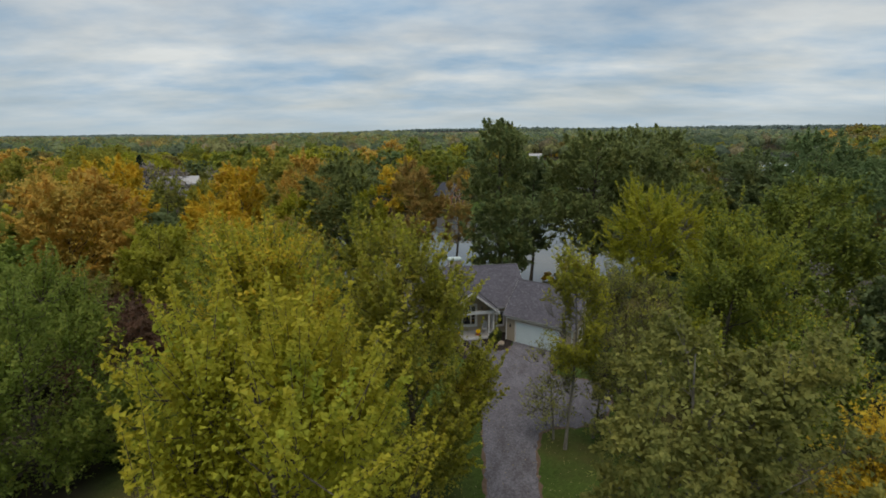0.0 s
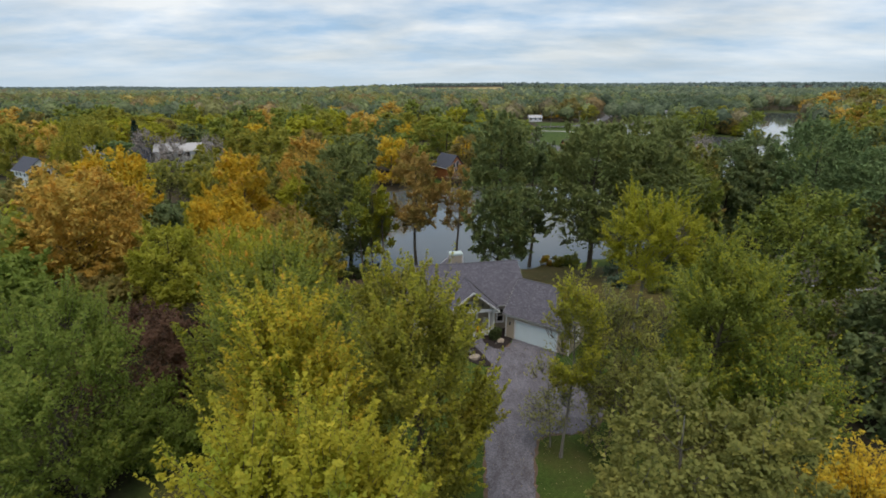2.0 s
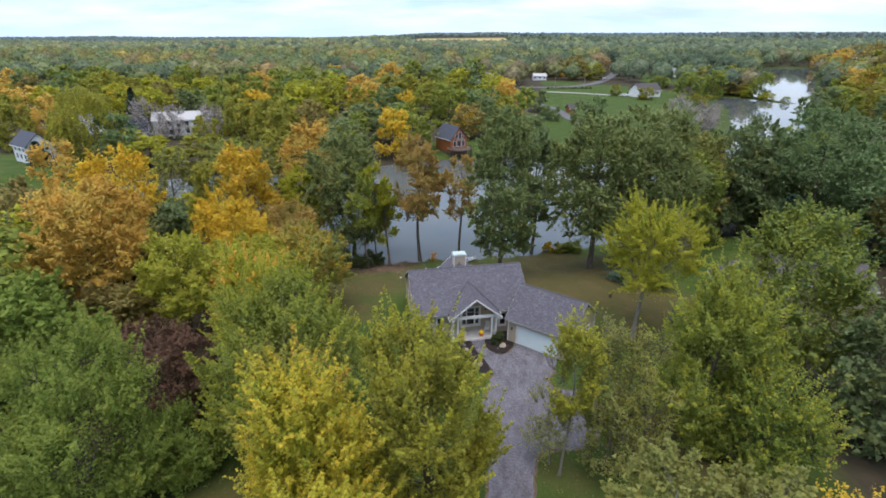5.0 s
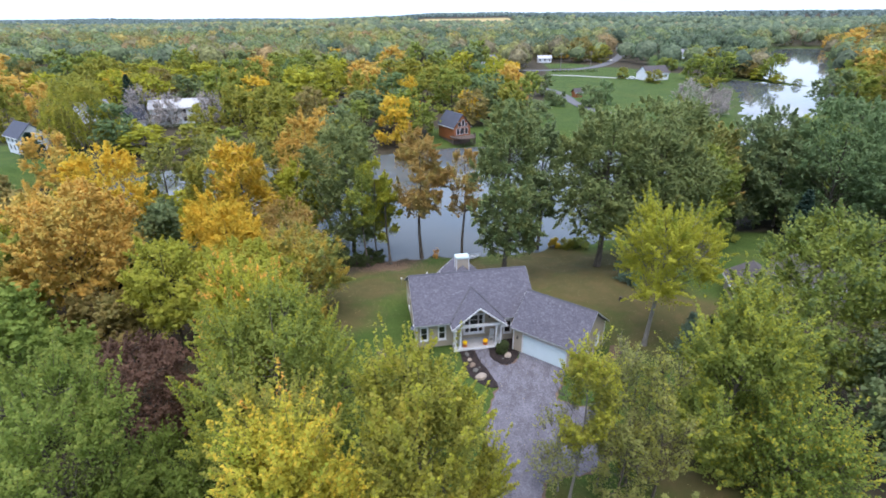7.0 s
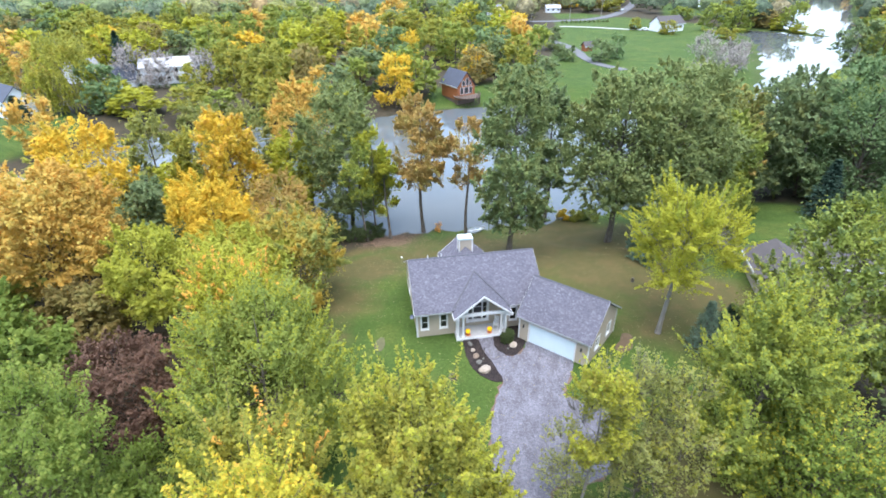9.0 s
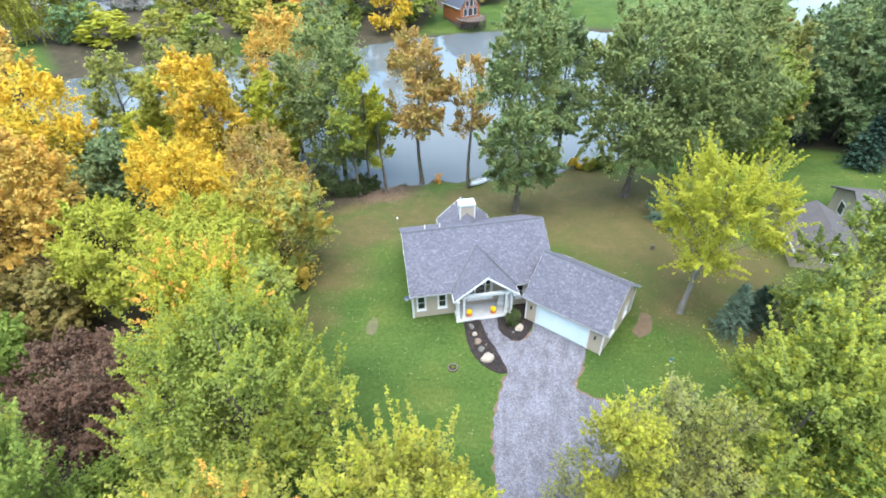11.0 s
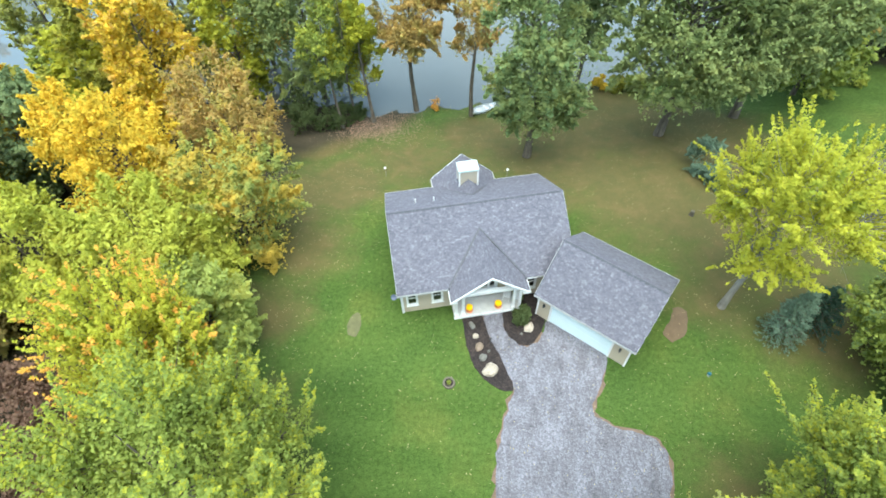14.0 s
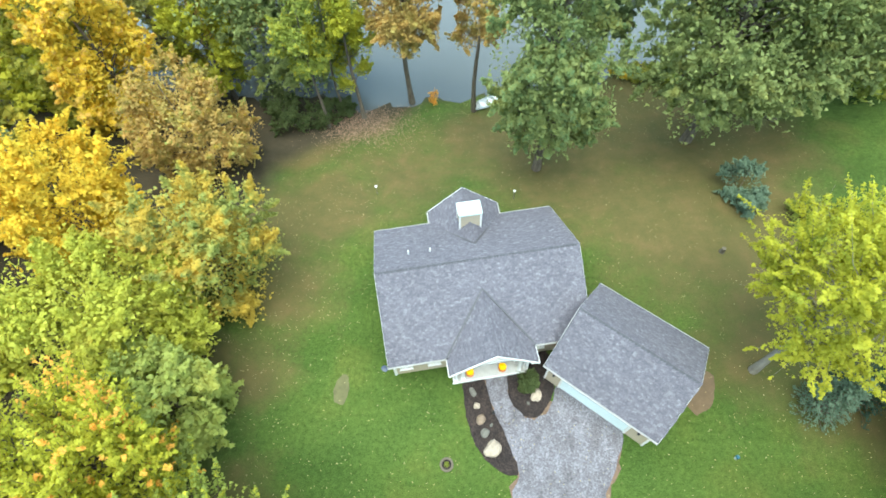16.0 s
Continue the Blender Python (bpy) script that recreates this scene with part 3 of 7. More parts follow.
gx = spaced([(-4600, -1400, 400), (-1400, -420, 90), (-420, -115, 16), (-115, 62, 1.3), (62, 240, 3.5), (240, 400, 7), (400, 1400, 80), (1400, 4601, 400)])
gy = spaced([(-600, -80, 65), (-80, 20, 6), (20, 66, 1.6), (66, 96, 1.0), (96, 172, 1.8), (172, 400, 4), (400, 640, 7), (640, 1600, 60), (1600, 4601, 250)])
GX, GY = np.meshgrid(gx, gy, indexing="ij")
GZ = ground_z(GX, GY)
ni, nj = GX.shape
idx = np.arange(ni * nj).reshape(ni, nj)
gq = np.stack([idx[:-1, :-1], idx[1:, :-1], idx[1:, 1:], idx[:-1, 1:]], -1).reshape(-1, 4)
ground_me = fast_mesh("ground", np.stack([GX, GY, GZ], -1).reshape(-1, 3), gq, mat=M_GROUND, smooth=True)
YARD = [(-23, 58), (-25, 50), (-25, 34), (-20, 20), (-13, -40), (26, -40), (28, 20), (29, 32), (30, 40), (31, 50), (34, 60), (46, 66), (58, 74), (50, 90), (24, 96), (-6, 86), (-8.8, 81.3), (-13, 78.8), (-16.6, 75.4), (-20, 72), (-20, 66)]
LAWNS = [YARD, [(-150, 112), (-104, 106), (-97, 128), (-108, 140), (-150, 150)], [(-66, 142), (-56, 141), (-58, 150), (-66, 150)], [(-18, 158), (16, 166), (20, 190), (-14, 178)],
         [(16, 168), (60, 158), (92, 192), (110, 236), (126, 280), (136, 316), (130, 345), (104, 380), (92, 392), (70, 371), (46, 364), (40, 300), (30, 240)], [(50, 380), (72, 384), (84, 400), (72, 420), (50, 418)], [(120, 390), (220, 410), (230, 480), (150, 500)],
         [(-130, 176), (-92, 178), (-90, 215), (-130, 215)]]
# first four darken the grass; x -13 and -17 paint crown shade
LITTER_AND_SHADE_SPOTS = [(22, 28, 9, 0.9), (18, 18, 8, 0.6), (-13, 18, 9, 0.9), (-17, 26, 8, 0.9), (-20, 62, 9, 1.0), (-19, 76, 9, 1.0), (-14, 81, 7, 1.3), (5, 72, 12, 0.75), (20, 76, 16, 1.0), (14, 84, 9, 1.0), (20, 55, 9, 0.7), (-20, 50, 6, 0.9), (26, 52, 9, 0.8), (23, 66, 8, 0.9), (10, 70, 14, 0.7), (16, 66, 14, 0.9), (22, 60, 10, 0.8), (0, 77, 11, 0.8), (-8, 66, 9, 0.42), (-2, 78, 9, 0.35), (-16, 40, 8, 0.7), (18, 36, 9, 0.8), (-4, 28, 7, 0.5), (8, 32, 5, 0.4), (-8, 71, 13, 0.6), (0, 76, 12, 0.55), (10, 78, 13, 0.85), (9, 66, 9, 0.6), (-14, 66, 9, 0.85), (-15, 57, 7, 0.7), (-16, 50, 5, 0.7), (15, 60, 8, 0.45), (27, 60, 9, 0.8), (-28, 45, 12, 0.9), (-30, 32, 12, 0.8)]
fx, fy = GX.ravel(), GY.ravel()
lit = np.zeros(fx.shape)
for lx, ly, lr, la in LITTER_AND_SHADE_SPOTS:
    lit = np.maximum(lit, la * (1 - smooth01(np.hypot(fx - lx, fy - ly) / lr)))
woods = np.ones(fx.shape)
for poly in LAWNS:
    woods = np.minimum(woods, smooth01((poly_dist(fx, fy, poly) + 1.5) / 3.0))
dp_all = np.minimum(poly_dist(fx, fy, POND), poly_dist(fx, fy, LAKE))
lake_d = poly_dist(fx, fy, LAKE)
woods = np.minimum(woods, 0.25 + 0.75 * smooth01((lake_d - 5) / 14))
woods = np.where((dp_all < 0.3) & (lake_d > 0.3), 1.0, woods)
field = ((fx > -190) & (fx < 105) & (fy > 1480) & (fy < 2050)).astype(float)
field += ((fx > 330) & (fx < 520) & (fy > 1150) & (fy < 1320)).astype(float)
woods *= 1 - field
attr = ground_me.color_attributes.new("cover", "FLOAT_COLOR", "POINT")
attr.data.foreach_set("color", np.stack([lit, woods, field, np.ones(fx.shape)], -1).astype(np.float32).ravel())
tagged(new("ground", ground_me), "mown green lawn and leaf-strewn wooded ground", "ground", kind="structure")


def water_sheet(name, x0, x1, y0, y1, label):
    bm = bmesh.new()
    bm.faces.new([bm.verts.new(p) for p in ((x0, y0, WATER_Z), (x1, y0, WATER_Z), (x1, y1, WATER_Z), (x0, y1, WATER_Z))])
    me = bpy.data.meshes.new(name)
    bm.to_mesh(me)
    bm.free()
    me.materials.append(M_WATER)
    return tagged(new(name, me), label, "water", kind="structure")


water_sheet("water", -110, 66, 70, 174, "calm grey pond reflecting the cloudy sky")
water_sheet("water", 66.01, 420, 150, 680, "long lake reflecting pale sky between wooded banks")


def flat_patch(name, outline, z, mat, label, category, kind="structure", jitter=0.12, step=0.7, dome=0.0):
    """A thin sheet with a ragged edge, lying on the ground."""
    rnd = random.Random(len(name) + len(outline) * 7)
    pts = []
    n = len(outline)
    for i in range(n):
        a, b = Vector((*outline[i], 0)), Vector((*outline[(i + 1) % n], 0))
        k = max(1, int((b - a).length / step))
        for j in range(k):
            p = a.lerp(b, j / k)
            pts.append((p.x + rnd.uniform(-jitter, jitter), p.y + rnd.uniform(-jitter, jitter)))
    cx, cy = sum(p[0] for p in pts) / len(pts), sum(p[1] for p in pts) / len(pts)
    bm = bmesh.new()
    top = [bm.verts.new((x, y, float(ground_z(x, y)) + z)) for x, y in pts]
    low = [bm.verts.new((x, y, float(ground_z(x, y)) - 0.05)) for x, y in pts]
    face = bm.faces.new(top)
    for i in range(len(pts)):
        j = (i + 1) % len(pts)
        bm.faces.new((top[i], low[i], low[j], top[j]))
    if dome:
        r = bmesh.ops.inset_region(bm, faces=[face], thickness=0.25, depth=dome)
    bmesh.ops.triangulate(bm, faces=[f for f in bm.faces if len(f.verts) > 4])
    bmesh.ops.recalc_face_normals(bm, faces=bm.faces)
    me = bpy.data.meshes.new(name)
    bm.to_mesh(me)
    bm.free()
    me.materials.append(mat)
    return tagged(new(name, me), label, category, kind=kind)


def curve_pts(pts, n=6):
    """Catmull-Rom points through a row of corners."""
    out = []
    p = [pts[0], *pts, pts[-1]]
    for i in range(1, len(p) - 2):
        for k in range(n):
            t = k / n
            out.append(tuple(0.5 * (2 * p[i][c] + (p[i + 1][c] - p[i - 1][c]) * t + (2 * p[i - 1][c] - 5 * p[i][c] + 4 * p[i + 1][c] - p[i + 2][c]) * t * t + (3 * p[i][c] - p[i - 1][c] - 3 * p[i + 1][c] + p[i + 2][c]) * t ** 3) for c in (0, 1)))
    return out + [pts[-1]]


drive_left = [(1.6, -60), (1.7, 10), (1.8, 27), (1.7, 36), (1.65, 40.5), (2.3, 43.6), (2.75, 45.2), (1.9, 47.2), (1.0, 49.0), (0.4, 51.2)]
drive_right = [(1.9, 51.5), (2.1, 49.8), (2.9, 48.8), (3.6, 48.5), (4.5, 48.9), (5.1, 50.2), (5.5, 50.9)]
drive_edge = [(9.6, 48.1), (8.9, 45.8), (8.2, 43.9), (9.4, 42.9), (11.6, 42.4), (12.5, 41.6), (12.5, 39.5), (11.5, 36.9), (9.2, 35.0), (7.2, 34.9), (5.9, 33.8), (5.2, 30), (5.1, 27), (5.1, 10), (5.1, -60)]


def grown(pts, d):
    """The outline moved outwards by d."""
    out = []
    area = sum(a[0] * b[1] - b[0] * a[1] for a, b in zip(pts, pts[1:] + pts[:1]))
    for i, p in enumerate(pts):
        a, b = pts[i - 1], pts[(i + 1) % len(pts)]
        t = Vector((b[0] - a[0], b[1] - a[1])).normalized() * (d if area > 0 else -d)
        out.append((p[0] + t.y, p[1] - t.x))
    return out


flat_patch("driveway_edge", grown(curve_pts(drive_left, 4) + curve_pts(drive_edge, 4), 0.16), 0.012, M_LITTER, "brown leaf-strewn dirt rim along the gravel", "soil", jitter=0.2, step=0.45)
flat_patch("driveway", curve_pts(drive_left, 4) + curve_pts(drive_right, 4) + curve_pts(drive_edge, 4), 0.02, M_GRAVEL, "pale grey gravel driveway with a turning bay", "driveway", jitter=0.13, step=0.4)
flat_patch("mulch_bed", curve_pts([(-1.15, 50.6), (-0.9, 49.2), (-0.5, 47.6), (0.2, 46.3), (1.2, 45.3), (2.3, 44.9), (2.75, 45.25), (1.95, 47.2), (1.05, 49.0), (0.35, 51.0)], 4), 0.06, M_MULCH, "curved dark mulch bed edged with field stones", "flower bed", jitter=0.05)
flat_patch("mulch_bed", curve_pts([(1.95, 51.4), (2.1, 49.9), (2.9, 48.85), (3.6, 48.55), (4.4, 48.95), (5.05, 50.2), (5.2, 51.0), (4.9, 53.0), (3.8, 53.4), (3.5, 51.8)], 4), 0.06, M_MULCH, "dark mulch bed round a dwarf pine", "flower bed", jitter=0.05)
flat_patch("soil_patch", curve_pts([(14.5, 49.5), (15.7, 50.4), (16.1, 52.2), (15.3, 52.6), (14.7, 51.4), (14.0, 50.3), (14.5, 49.5)], 5)[:-1], 0.03, M_DIRT, "bare reddish soil patch beside the garage", "soil", jitter=0.07, step=0.3)
flat_patch("soil_patch", curve_pts([(-9.8, 48.7), (-9.15, 48.6), (-8.95, 49.6), (-9.2, 50.6), (-9.7, 50.5), (-10.0, 49.6), (-9.8, 48.7)], 5)[:-1], 0.03, M_DRY, "small worn bare patch in the lawn", "soil", jitter=0.04)


# ---- trees ----
def tree_meshes(seed, h, r, low=0.25, leaves=8000, size=0.3, up=0.8, lobes=26, shoots=9, shoot_len=1.1, mat="green", bark=None, trunk_r=None, narrow=1.0, lean=(0, 0), gap=0.0, twigs=True, core=0.2, tip=None, tip_share=0.62, tip_shoots=1.0, tip_from=0.45, fine=1.9, spires=0.0, limbs=99):
    rng = np.random.default_rng(seed)
    zb, zt = h * low, h - 0.55 * shoot_len * min(up, 1.0) - 0.22 * r
    r = r * 1.04 - 0.1 * min(shoot_len, 1.0) - 0.42 * max(shoot_len - 1.1, 0)
    zc = zb + (zt - zb) * 0.42
    trunk_r = trunk_r or 0.011 * h + 0.05

    def axis_at(z):
        return np.stack([lean[0] * z / h + 0.25 * np.sin(z * 0.35 + seed), lean[1] * z / h + 0.25 * np.cos(z * 0.3 + seed * 2)], -1)

    def profile(z):
        t = np.where(z > zc, (z - zc) / (zt - zc), (zc - z) / (zc - zb + 1e-6))
        return r * np.where(z > zc, np.sqrt(np.clip(1 - t ** (1.7 * narrow), 0, 1)), np.sqrt(np.clip(1 - 0.75 * t ** 2, 0, 1)))

    lz = zb + (zt - zb) * (rng.permutation(lobes) + rng.random(lobes) * 0.8) / lobes * 0.96
    la = np.arange(lobes) * 2.39996 + rng.uniform(0, 6.28) + rng.normal(0, 0.25, lobes)
    lr_out = profile(lz) * rng.uniform(0.42, 0.8, lobes)
    ax = axis_at(lz)
    lc = np.stack([ax[:, 0] + np.cos(la) * lr_out, ax[:, 1] + np.sin(la) * lr_out, lz], -1)
    lrad = np.clip(r * rng.uniform(0.28, 0.44, lobes), 0.4, None)
    # wood
    tb = Tubes()
    tz = np.linspace(-0.3, h * 0.9, 9)
    ta = axis_at(np.maximum(tz, 0))
    tr = trunk_r * np.clip(1 - tz / (h * 0.95), 0.06, 1) ** 0.8
    tr[0] *= 1.35
    tb.add(np.column_stack([ta, tz]), tr, 8)
    for i in range(min(lobes, limbs)):
        z0 = max(h * 0.12, lc[i, 2] - lr_out[i] * rng.uniform(0.6, 1.1))
        z0 = min(max(z0, zb * 0.75), lc[i, 2])
        a0 = axis_at(np.array(z0))
        p0 = np.array([a0[0], a0[1], z0])
        mid = (p0 + lc[i]) / 2 + np.array([0, 0, -0.08 * lr_out[i]])
        r0 = trunk_r * 0.42 * max(0.25, 1 - z0 / h)
        tb.add([p0, mid, lc[i]], [r0, r0 * 0.6, r0 * 0.25], 5)
    # shoots
    ns = lobes * shoots
    li = np.repeat(np.arange(lobes), shoots)
    d = unit(rng.normal(size=(ns, 3)))
    out = unit(np.column_stack([np.cos(la), np.sin(la), np.clip((lz - zc) / (zt - zb) * 2.2, -0.5, 1.6)]))
    d = unit(d + out[li] * 0.9 + np.array([0, 0, 0.25]))
    sb = lc[li] + d * lrad[li][:, None] * rng.uniform(0.15, 0.85, ns)[:, None]
    sd = unit(d + np.array([0, 0, up]) + rng.normal(0, 0.25, (ns, 3)))
    sl = shoot_len * rng.uniform(0.55, 1.35, ns)
    if spires:
        tall = (np.random.default_rng(seed + 500).random(ns) < spires) & (sd[:, 2] > 0.35)
        sl = np.where(tall, sl * 1.55, sl)
    if twigs:
        for i in range(ns):
            tb.add([lc[li[i]], sb[i], sb[i] + sd[i] * sl[i] * 0.9], [0.03, 0.018, 0.006], 3)
    # leaves
    leaves, size = int(leaves * fine * 0.86), size * 1.52 / math.sqrt(fine)
    n_core = int(leaves * core)
    n_sh = leaves - n_core
    si = rng.integers(0, ns, n_sh)
    s = rng.random(n_sh) ** 1.15
    spread = 0.36 * (1.06 - 0.92 * s) * min(1.0, shoot_len)
    pos = sb[si] + sd[si] * (s * sl[si])[:, None] + np.clip(rng.normal(size=(n_sh, 3)), -1.35, 1.35) * spread[:, None] * 0.62
    ci = rng.integers(0, lobes, n_core)
    cpos = lc[ci] + np.clip(rng.normal(size=(n_core, 3)), -1.35, 1.35) * lrad[ci][:, None] * 0.55
    pos = np.concatenate([pos, cpos])
    tipped = np.concatenate([(s > tip_from) & (rng.random(n_sh) < tip_share), np.zeros(n_core, bool)])
    if tip_shoots < 1:
        turned = np.random.default_rng(seed + 900).random(ns) < tip_shoots
        tipped[:n_sh] &= turned[si]
    if gap:
        keep = np.array([noise.noise(Vector(p * 0.55) + Vector((seed, 0, 0))) for p in pos]) > -0.35 + gap
        pos, tipped = pos[keep], tipped[keep]
    n = len(pos)
    cen = np.column_stack([axis_at(pos[:, 2]), np.clip(pos[:, 2] - 0.6 * r, zb, zt)])
    outw = unit(pos - cen)
    nor = unit(outw * 0.5 + np.array([0, 0, 1.0]) + rng.normal(size=(n, 3)) * 0.28)
    axis = unit(rng.normal(size=(n, 3)) + np.array([0, 0, -0.4]))
    ln = size * rng.uniform(0.65, 1.35, n)
    v, q = leaf_tris(pos, axis, nor, ln, ln * rng.uniform(0.65, 0.95, n))
    crown = fast_mesh("crown", v, None, q, mat=LEAF[mat])
    if tip:
        crown.materials.append(LEAF[tip])
        crown.polygons.foreach_set("material_index", tipped.astype(np.int32))
    return tb.mesh("trunk", bark or BARK), crown


def plant_tree(x, y, top, r, label, z=None, rot=0.0, name="tree", group="", **kw):
    base = float(ground_z(x, y)) if z is None else z
    tm, cm = tree_meshes(h=top - base, r=r, **kw)
    ob = thing(name, pose(x, y, base, 0, 0, 0), label, "tree", group)
    mesh_part("trunk", tm, ob)
    mesh_part("crown", cm, ob)
    return ob


def conifer_meshes(seed, h, r, leaves, size, mat):
    rng = np.random.default_rng(seed)
    tb = Tubes()
    tz = np.linspace(-0.2, h * 0.97, 6)
    tb.add(np.column_stack([0 * tz, 0 * tz, tz]), 0.016 * h * (1.03 - tz / h), 7)
    whorls = int(10 + h * 1.6)
    P, A, N = [], [], []
    per = leaves // (whorls * 9)
    for w in range(whorls):
        t = w / whorls
        z = h * (0.06 + 0.92 * t)
        length = r * (1 - t) ** 0.85 + 0.12
        for k in range(9):
            a = k * 2 * np.pi / 9 + w * 1.1 + rng.normal(0, 0.15)
            L = length * rng.uniform(0.78, 1.15)
            d = np.array([np.cos(a), np.sin(a), -0.22 + 0.5 * t])
            tip = np.array([0, 0, z]) + d * L
            tb.add([(0, 0, z), tip], [0.03, 0.006], 3)
            s = rng.random(per) ** 0.6
            side = np.array([-np.sin(a), np.cos(a), 0])
            P.append(np.array([0, 0, z]) + d * (s * L)[:, None] + side * (rng.normal(0, 0.26, per) * L * (1.1 - s))[:, None] + rng.normal(0, 0.05, (per, 3)))
            A.append(np.tile(d + np.array([0, 0, -0.15]), (per, 1)) + side * rng.normal(0, 0.7, (per, 1)))
            N.append(np.tile([0, 0, 1.0], (per, 1)) + rng.normal(0, 0.5, (per, 3)))
    P, A, N = np.concatenate(P), np.concatenate(A), np.concatenate(N)
    ln = size * rng.uniform(0.7, 1.3, len(P))
    v, q = leaf_quads(P, A, N, ln, ln * 0.5, 0.05)
    return tb.mesh("trunk", BARK), fast_mesh("crown", v, q, mat=LEAF[mat])


def plant_conifer(x, y, h, r, label, seed, leaves=4000, size=0.25, mat="needle"):
    tm, cm = conifer_meshes(seed, h, r, leaves, size, mat)
    ob = thing("conifer", pose(x, y, float(ground_z(x, y))), label, "tree")
    mesh_part("trunk", tm, ob)
    mesh_part("crown", cm, ob)
    return ob


def plant_bush(x, y, h, r, label, seed, mat, leaves=900, size=0.2, name="bush"):
    base = float(ground_z(x, y))
    tm, cm = tree_meshes(seed, h, r, low=0.08, leaves=leaves, size=size, up=0.3, lobes=9, shoots=6, shoot_len=0.35 * h * 0.5, mat=mat, trunk_r=0.05, core=0.3)
    ob = thing(name, pose(x, y, base), label, "bush")
    mesh_part("stem", tm, ob)
    mesh_part("foliage", cm, ob)
    return ob


MAPLE = dict(up=1.3, lobes=44, shoots=14, shoot_len=2.0, size=0.19, fine=2.6, spires=0.16)
BROAD = dict(twigs=False, up=0.4, lobes=46, shoots=7, shoot_len=1.1, size=0.42, fine=2.1)

# in front of the house
plant_tree(-4.7, 11.8, 18.2, 5.3, "tall maple with bright yellow leaves near the drive", seed=11, low=0.2, leaves=46000, mat="lime", tip="yellow", tip_share=0.95, narrow=0.7, **{**MAPLE, "size": 0.155, "lobes": 52})
plant_tree(-8.0, 21.2, 18.4, 3.7, "tall maple turning golden yellow", seed=12, low=0.2, leaves=28000, mat="yellow", tip="gold", tip_share=0.3, narrow=0.42, **{**MAPLE, "size": 0.17, "lobes": 50})
plant_tree(-2.7, 26.8, 17.3, 4.8, "broad maple with yellow-green leaves beside the drive", seed=13, low=0.14, leaves=32000, mat="olive", tip="lime", tip_share=0.4, **MAPLE)
plant_tree(-10.4, 26.0, 15.6, 3.6, "olive maple with a few orange shoots", seed=69, low=0.15, leaves=20000, mat="olive", tip="peach", tip_share=0.7, tip_shoots=0.12, **{**MAPLE, "lobes": 40})
plant_tree(-22.0, 30.6, 6.0, 3.0, "low dark green maple beside the taller one", seed=71, low=0.08, leaves=9000, mat="sage", **{**MAPLE, "lobes": 30, "shoot_len": 1.4})
plant_tree(-26.2, 27.2, 14.6, 6.1, "dense green maple at the edge of the lawn", seed=14, low=0.06, leaves=28000, mat="sage", tip="green", **MAPLE)
plant_tree(-27.8, 38.4, 8.6, 5.0, "low tree with dark maroon leaves", seed=15, low=0.05, leaves=15000, mat="maroon", up=0.4, lobes=40, shoots=9, shoot_len=0.9, size=0.22, fine=3.2)
plant_tree(-14.7, 36.0, 15.6, 6.8, "large full green maple on the lawn", seed=16, low=0.08, core=0.32, leaves=40000, mat="green", tip="lime", tip_share=0.4, **MAPLE)
plant_tree(-19.8, 42.6, 14.2, 4.2, "maple with green leaves tipped orange", seed=17, low=0.3, leaves=19000, mat="lime", tip="peach", tip_share=0.95, tip_shoots=0.45, tip_from=0.68, **{**MAPLE, "spires": 0.22, "shoot_len": 2.0})
plant_tree(7.6, 32.2, 15.0, 2.0, "slender young tree with yellow-green leaves", seed=18, low=0.4, leaves=8000, mat="olive", tip="lime", up=1.5, lobes=30, shoots=9, shoot_len=1.3, size=0.15, gap=0.08, bark=BARK_PALE, trunk_r=0.12)
plant_tree(9.6, 33.4, 13.4, 1.8, "thin half-bare tree with pale leaning stem", seed=19, low=0.3, leaves=2600, mat="pale", up=1.6, lobes=30, shoots=8, shoot_len=1.3, size=0.14, bark=BARK_PALE, trunk_r=0.1, lean=(0.9, 1.2), core=0.05)
plant_tree(11.9, 34.6, 12.6, 2.3, "thin grey-green tree in a clump beside the drive", seed=20, low=0.12, leaves=3000, mat="pale", tip="lime", tip_share=0.35, up=1.4, lobes=32, shoots=9, shoot_len=1.3, size=0.15, trunk_r=0.11, core=0.08)
plant_tree(10.6, 32.0, 9.4, 2.2, "fuzzy grey-green young tree in the clump", seed=63, low=0.06, leaves=2400, mat="pale", up=1.2, lobes=30, shoots=9, shoot_len=1.1, size=0.15, trunk_r=0.08, core=0.08)
plant_tree(13.6, 33.4, 12.8, 2.1, "slim young tree with a yellowing top", seed=64, low=0.2, leaves=2600, mat="pale", tip="olive", tip_share=0.5, up=1.5, lobes=28, shoots=9, shoot_len=1.2, size=0.15, trunk_r=0.1, core=0.08)
plant_tree(6.6, 33.4, 7.6, 1.9, "sparse bare-twigged sapling leaning over the gravel", seed=21, low=0.15, leaves=1500, mat="pale", up=0.9, lobes=24, shoots=8, shoot_len=1.1, size=0.13, bark=BARK_PALE, trunk_r=0.07, core=0.04)
plant_tree(19.7, 36.7, 16.5, 5.0, "big green maple with yellowing shoots", seed=22, low=0.06, leaves=34000, mat="green", tip="lime", narrow=0.33, tip_share=0.4, **MAPLE)
plant_tree(23.0, 33.5, 10.0, 4.2, "maple turning yellow at its foot", seed=24, low=0.1, leaves=12000, mat="sage", tip="yellow", tip_share=0.35, **MAPLE)
plant_tree(9.8, 19.2, 14.7, 4.2, "thin-crowned tree with dull grey-green leaves", seed=25, low=0.2, leaves=17000, mat="pale", up=0.7, lobes=34, shoots=9, shoot_len=1.0, size=0.19, bark=BARK_PALE)
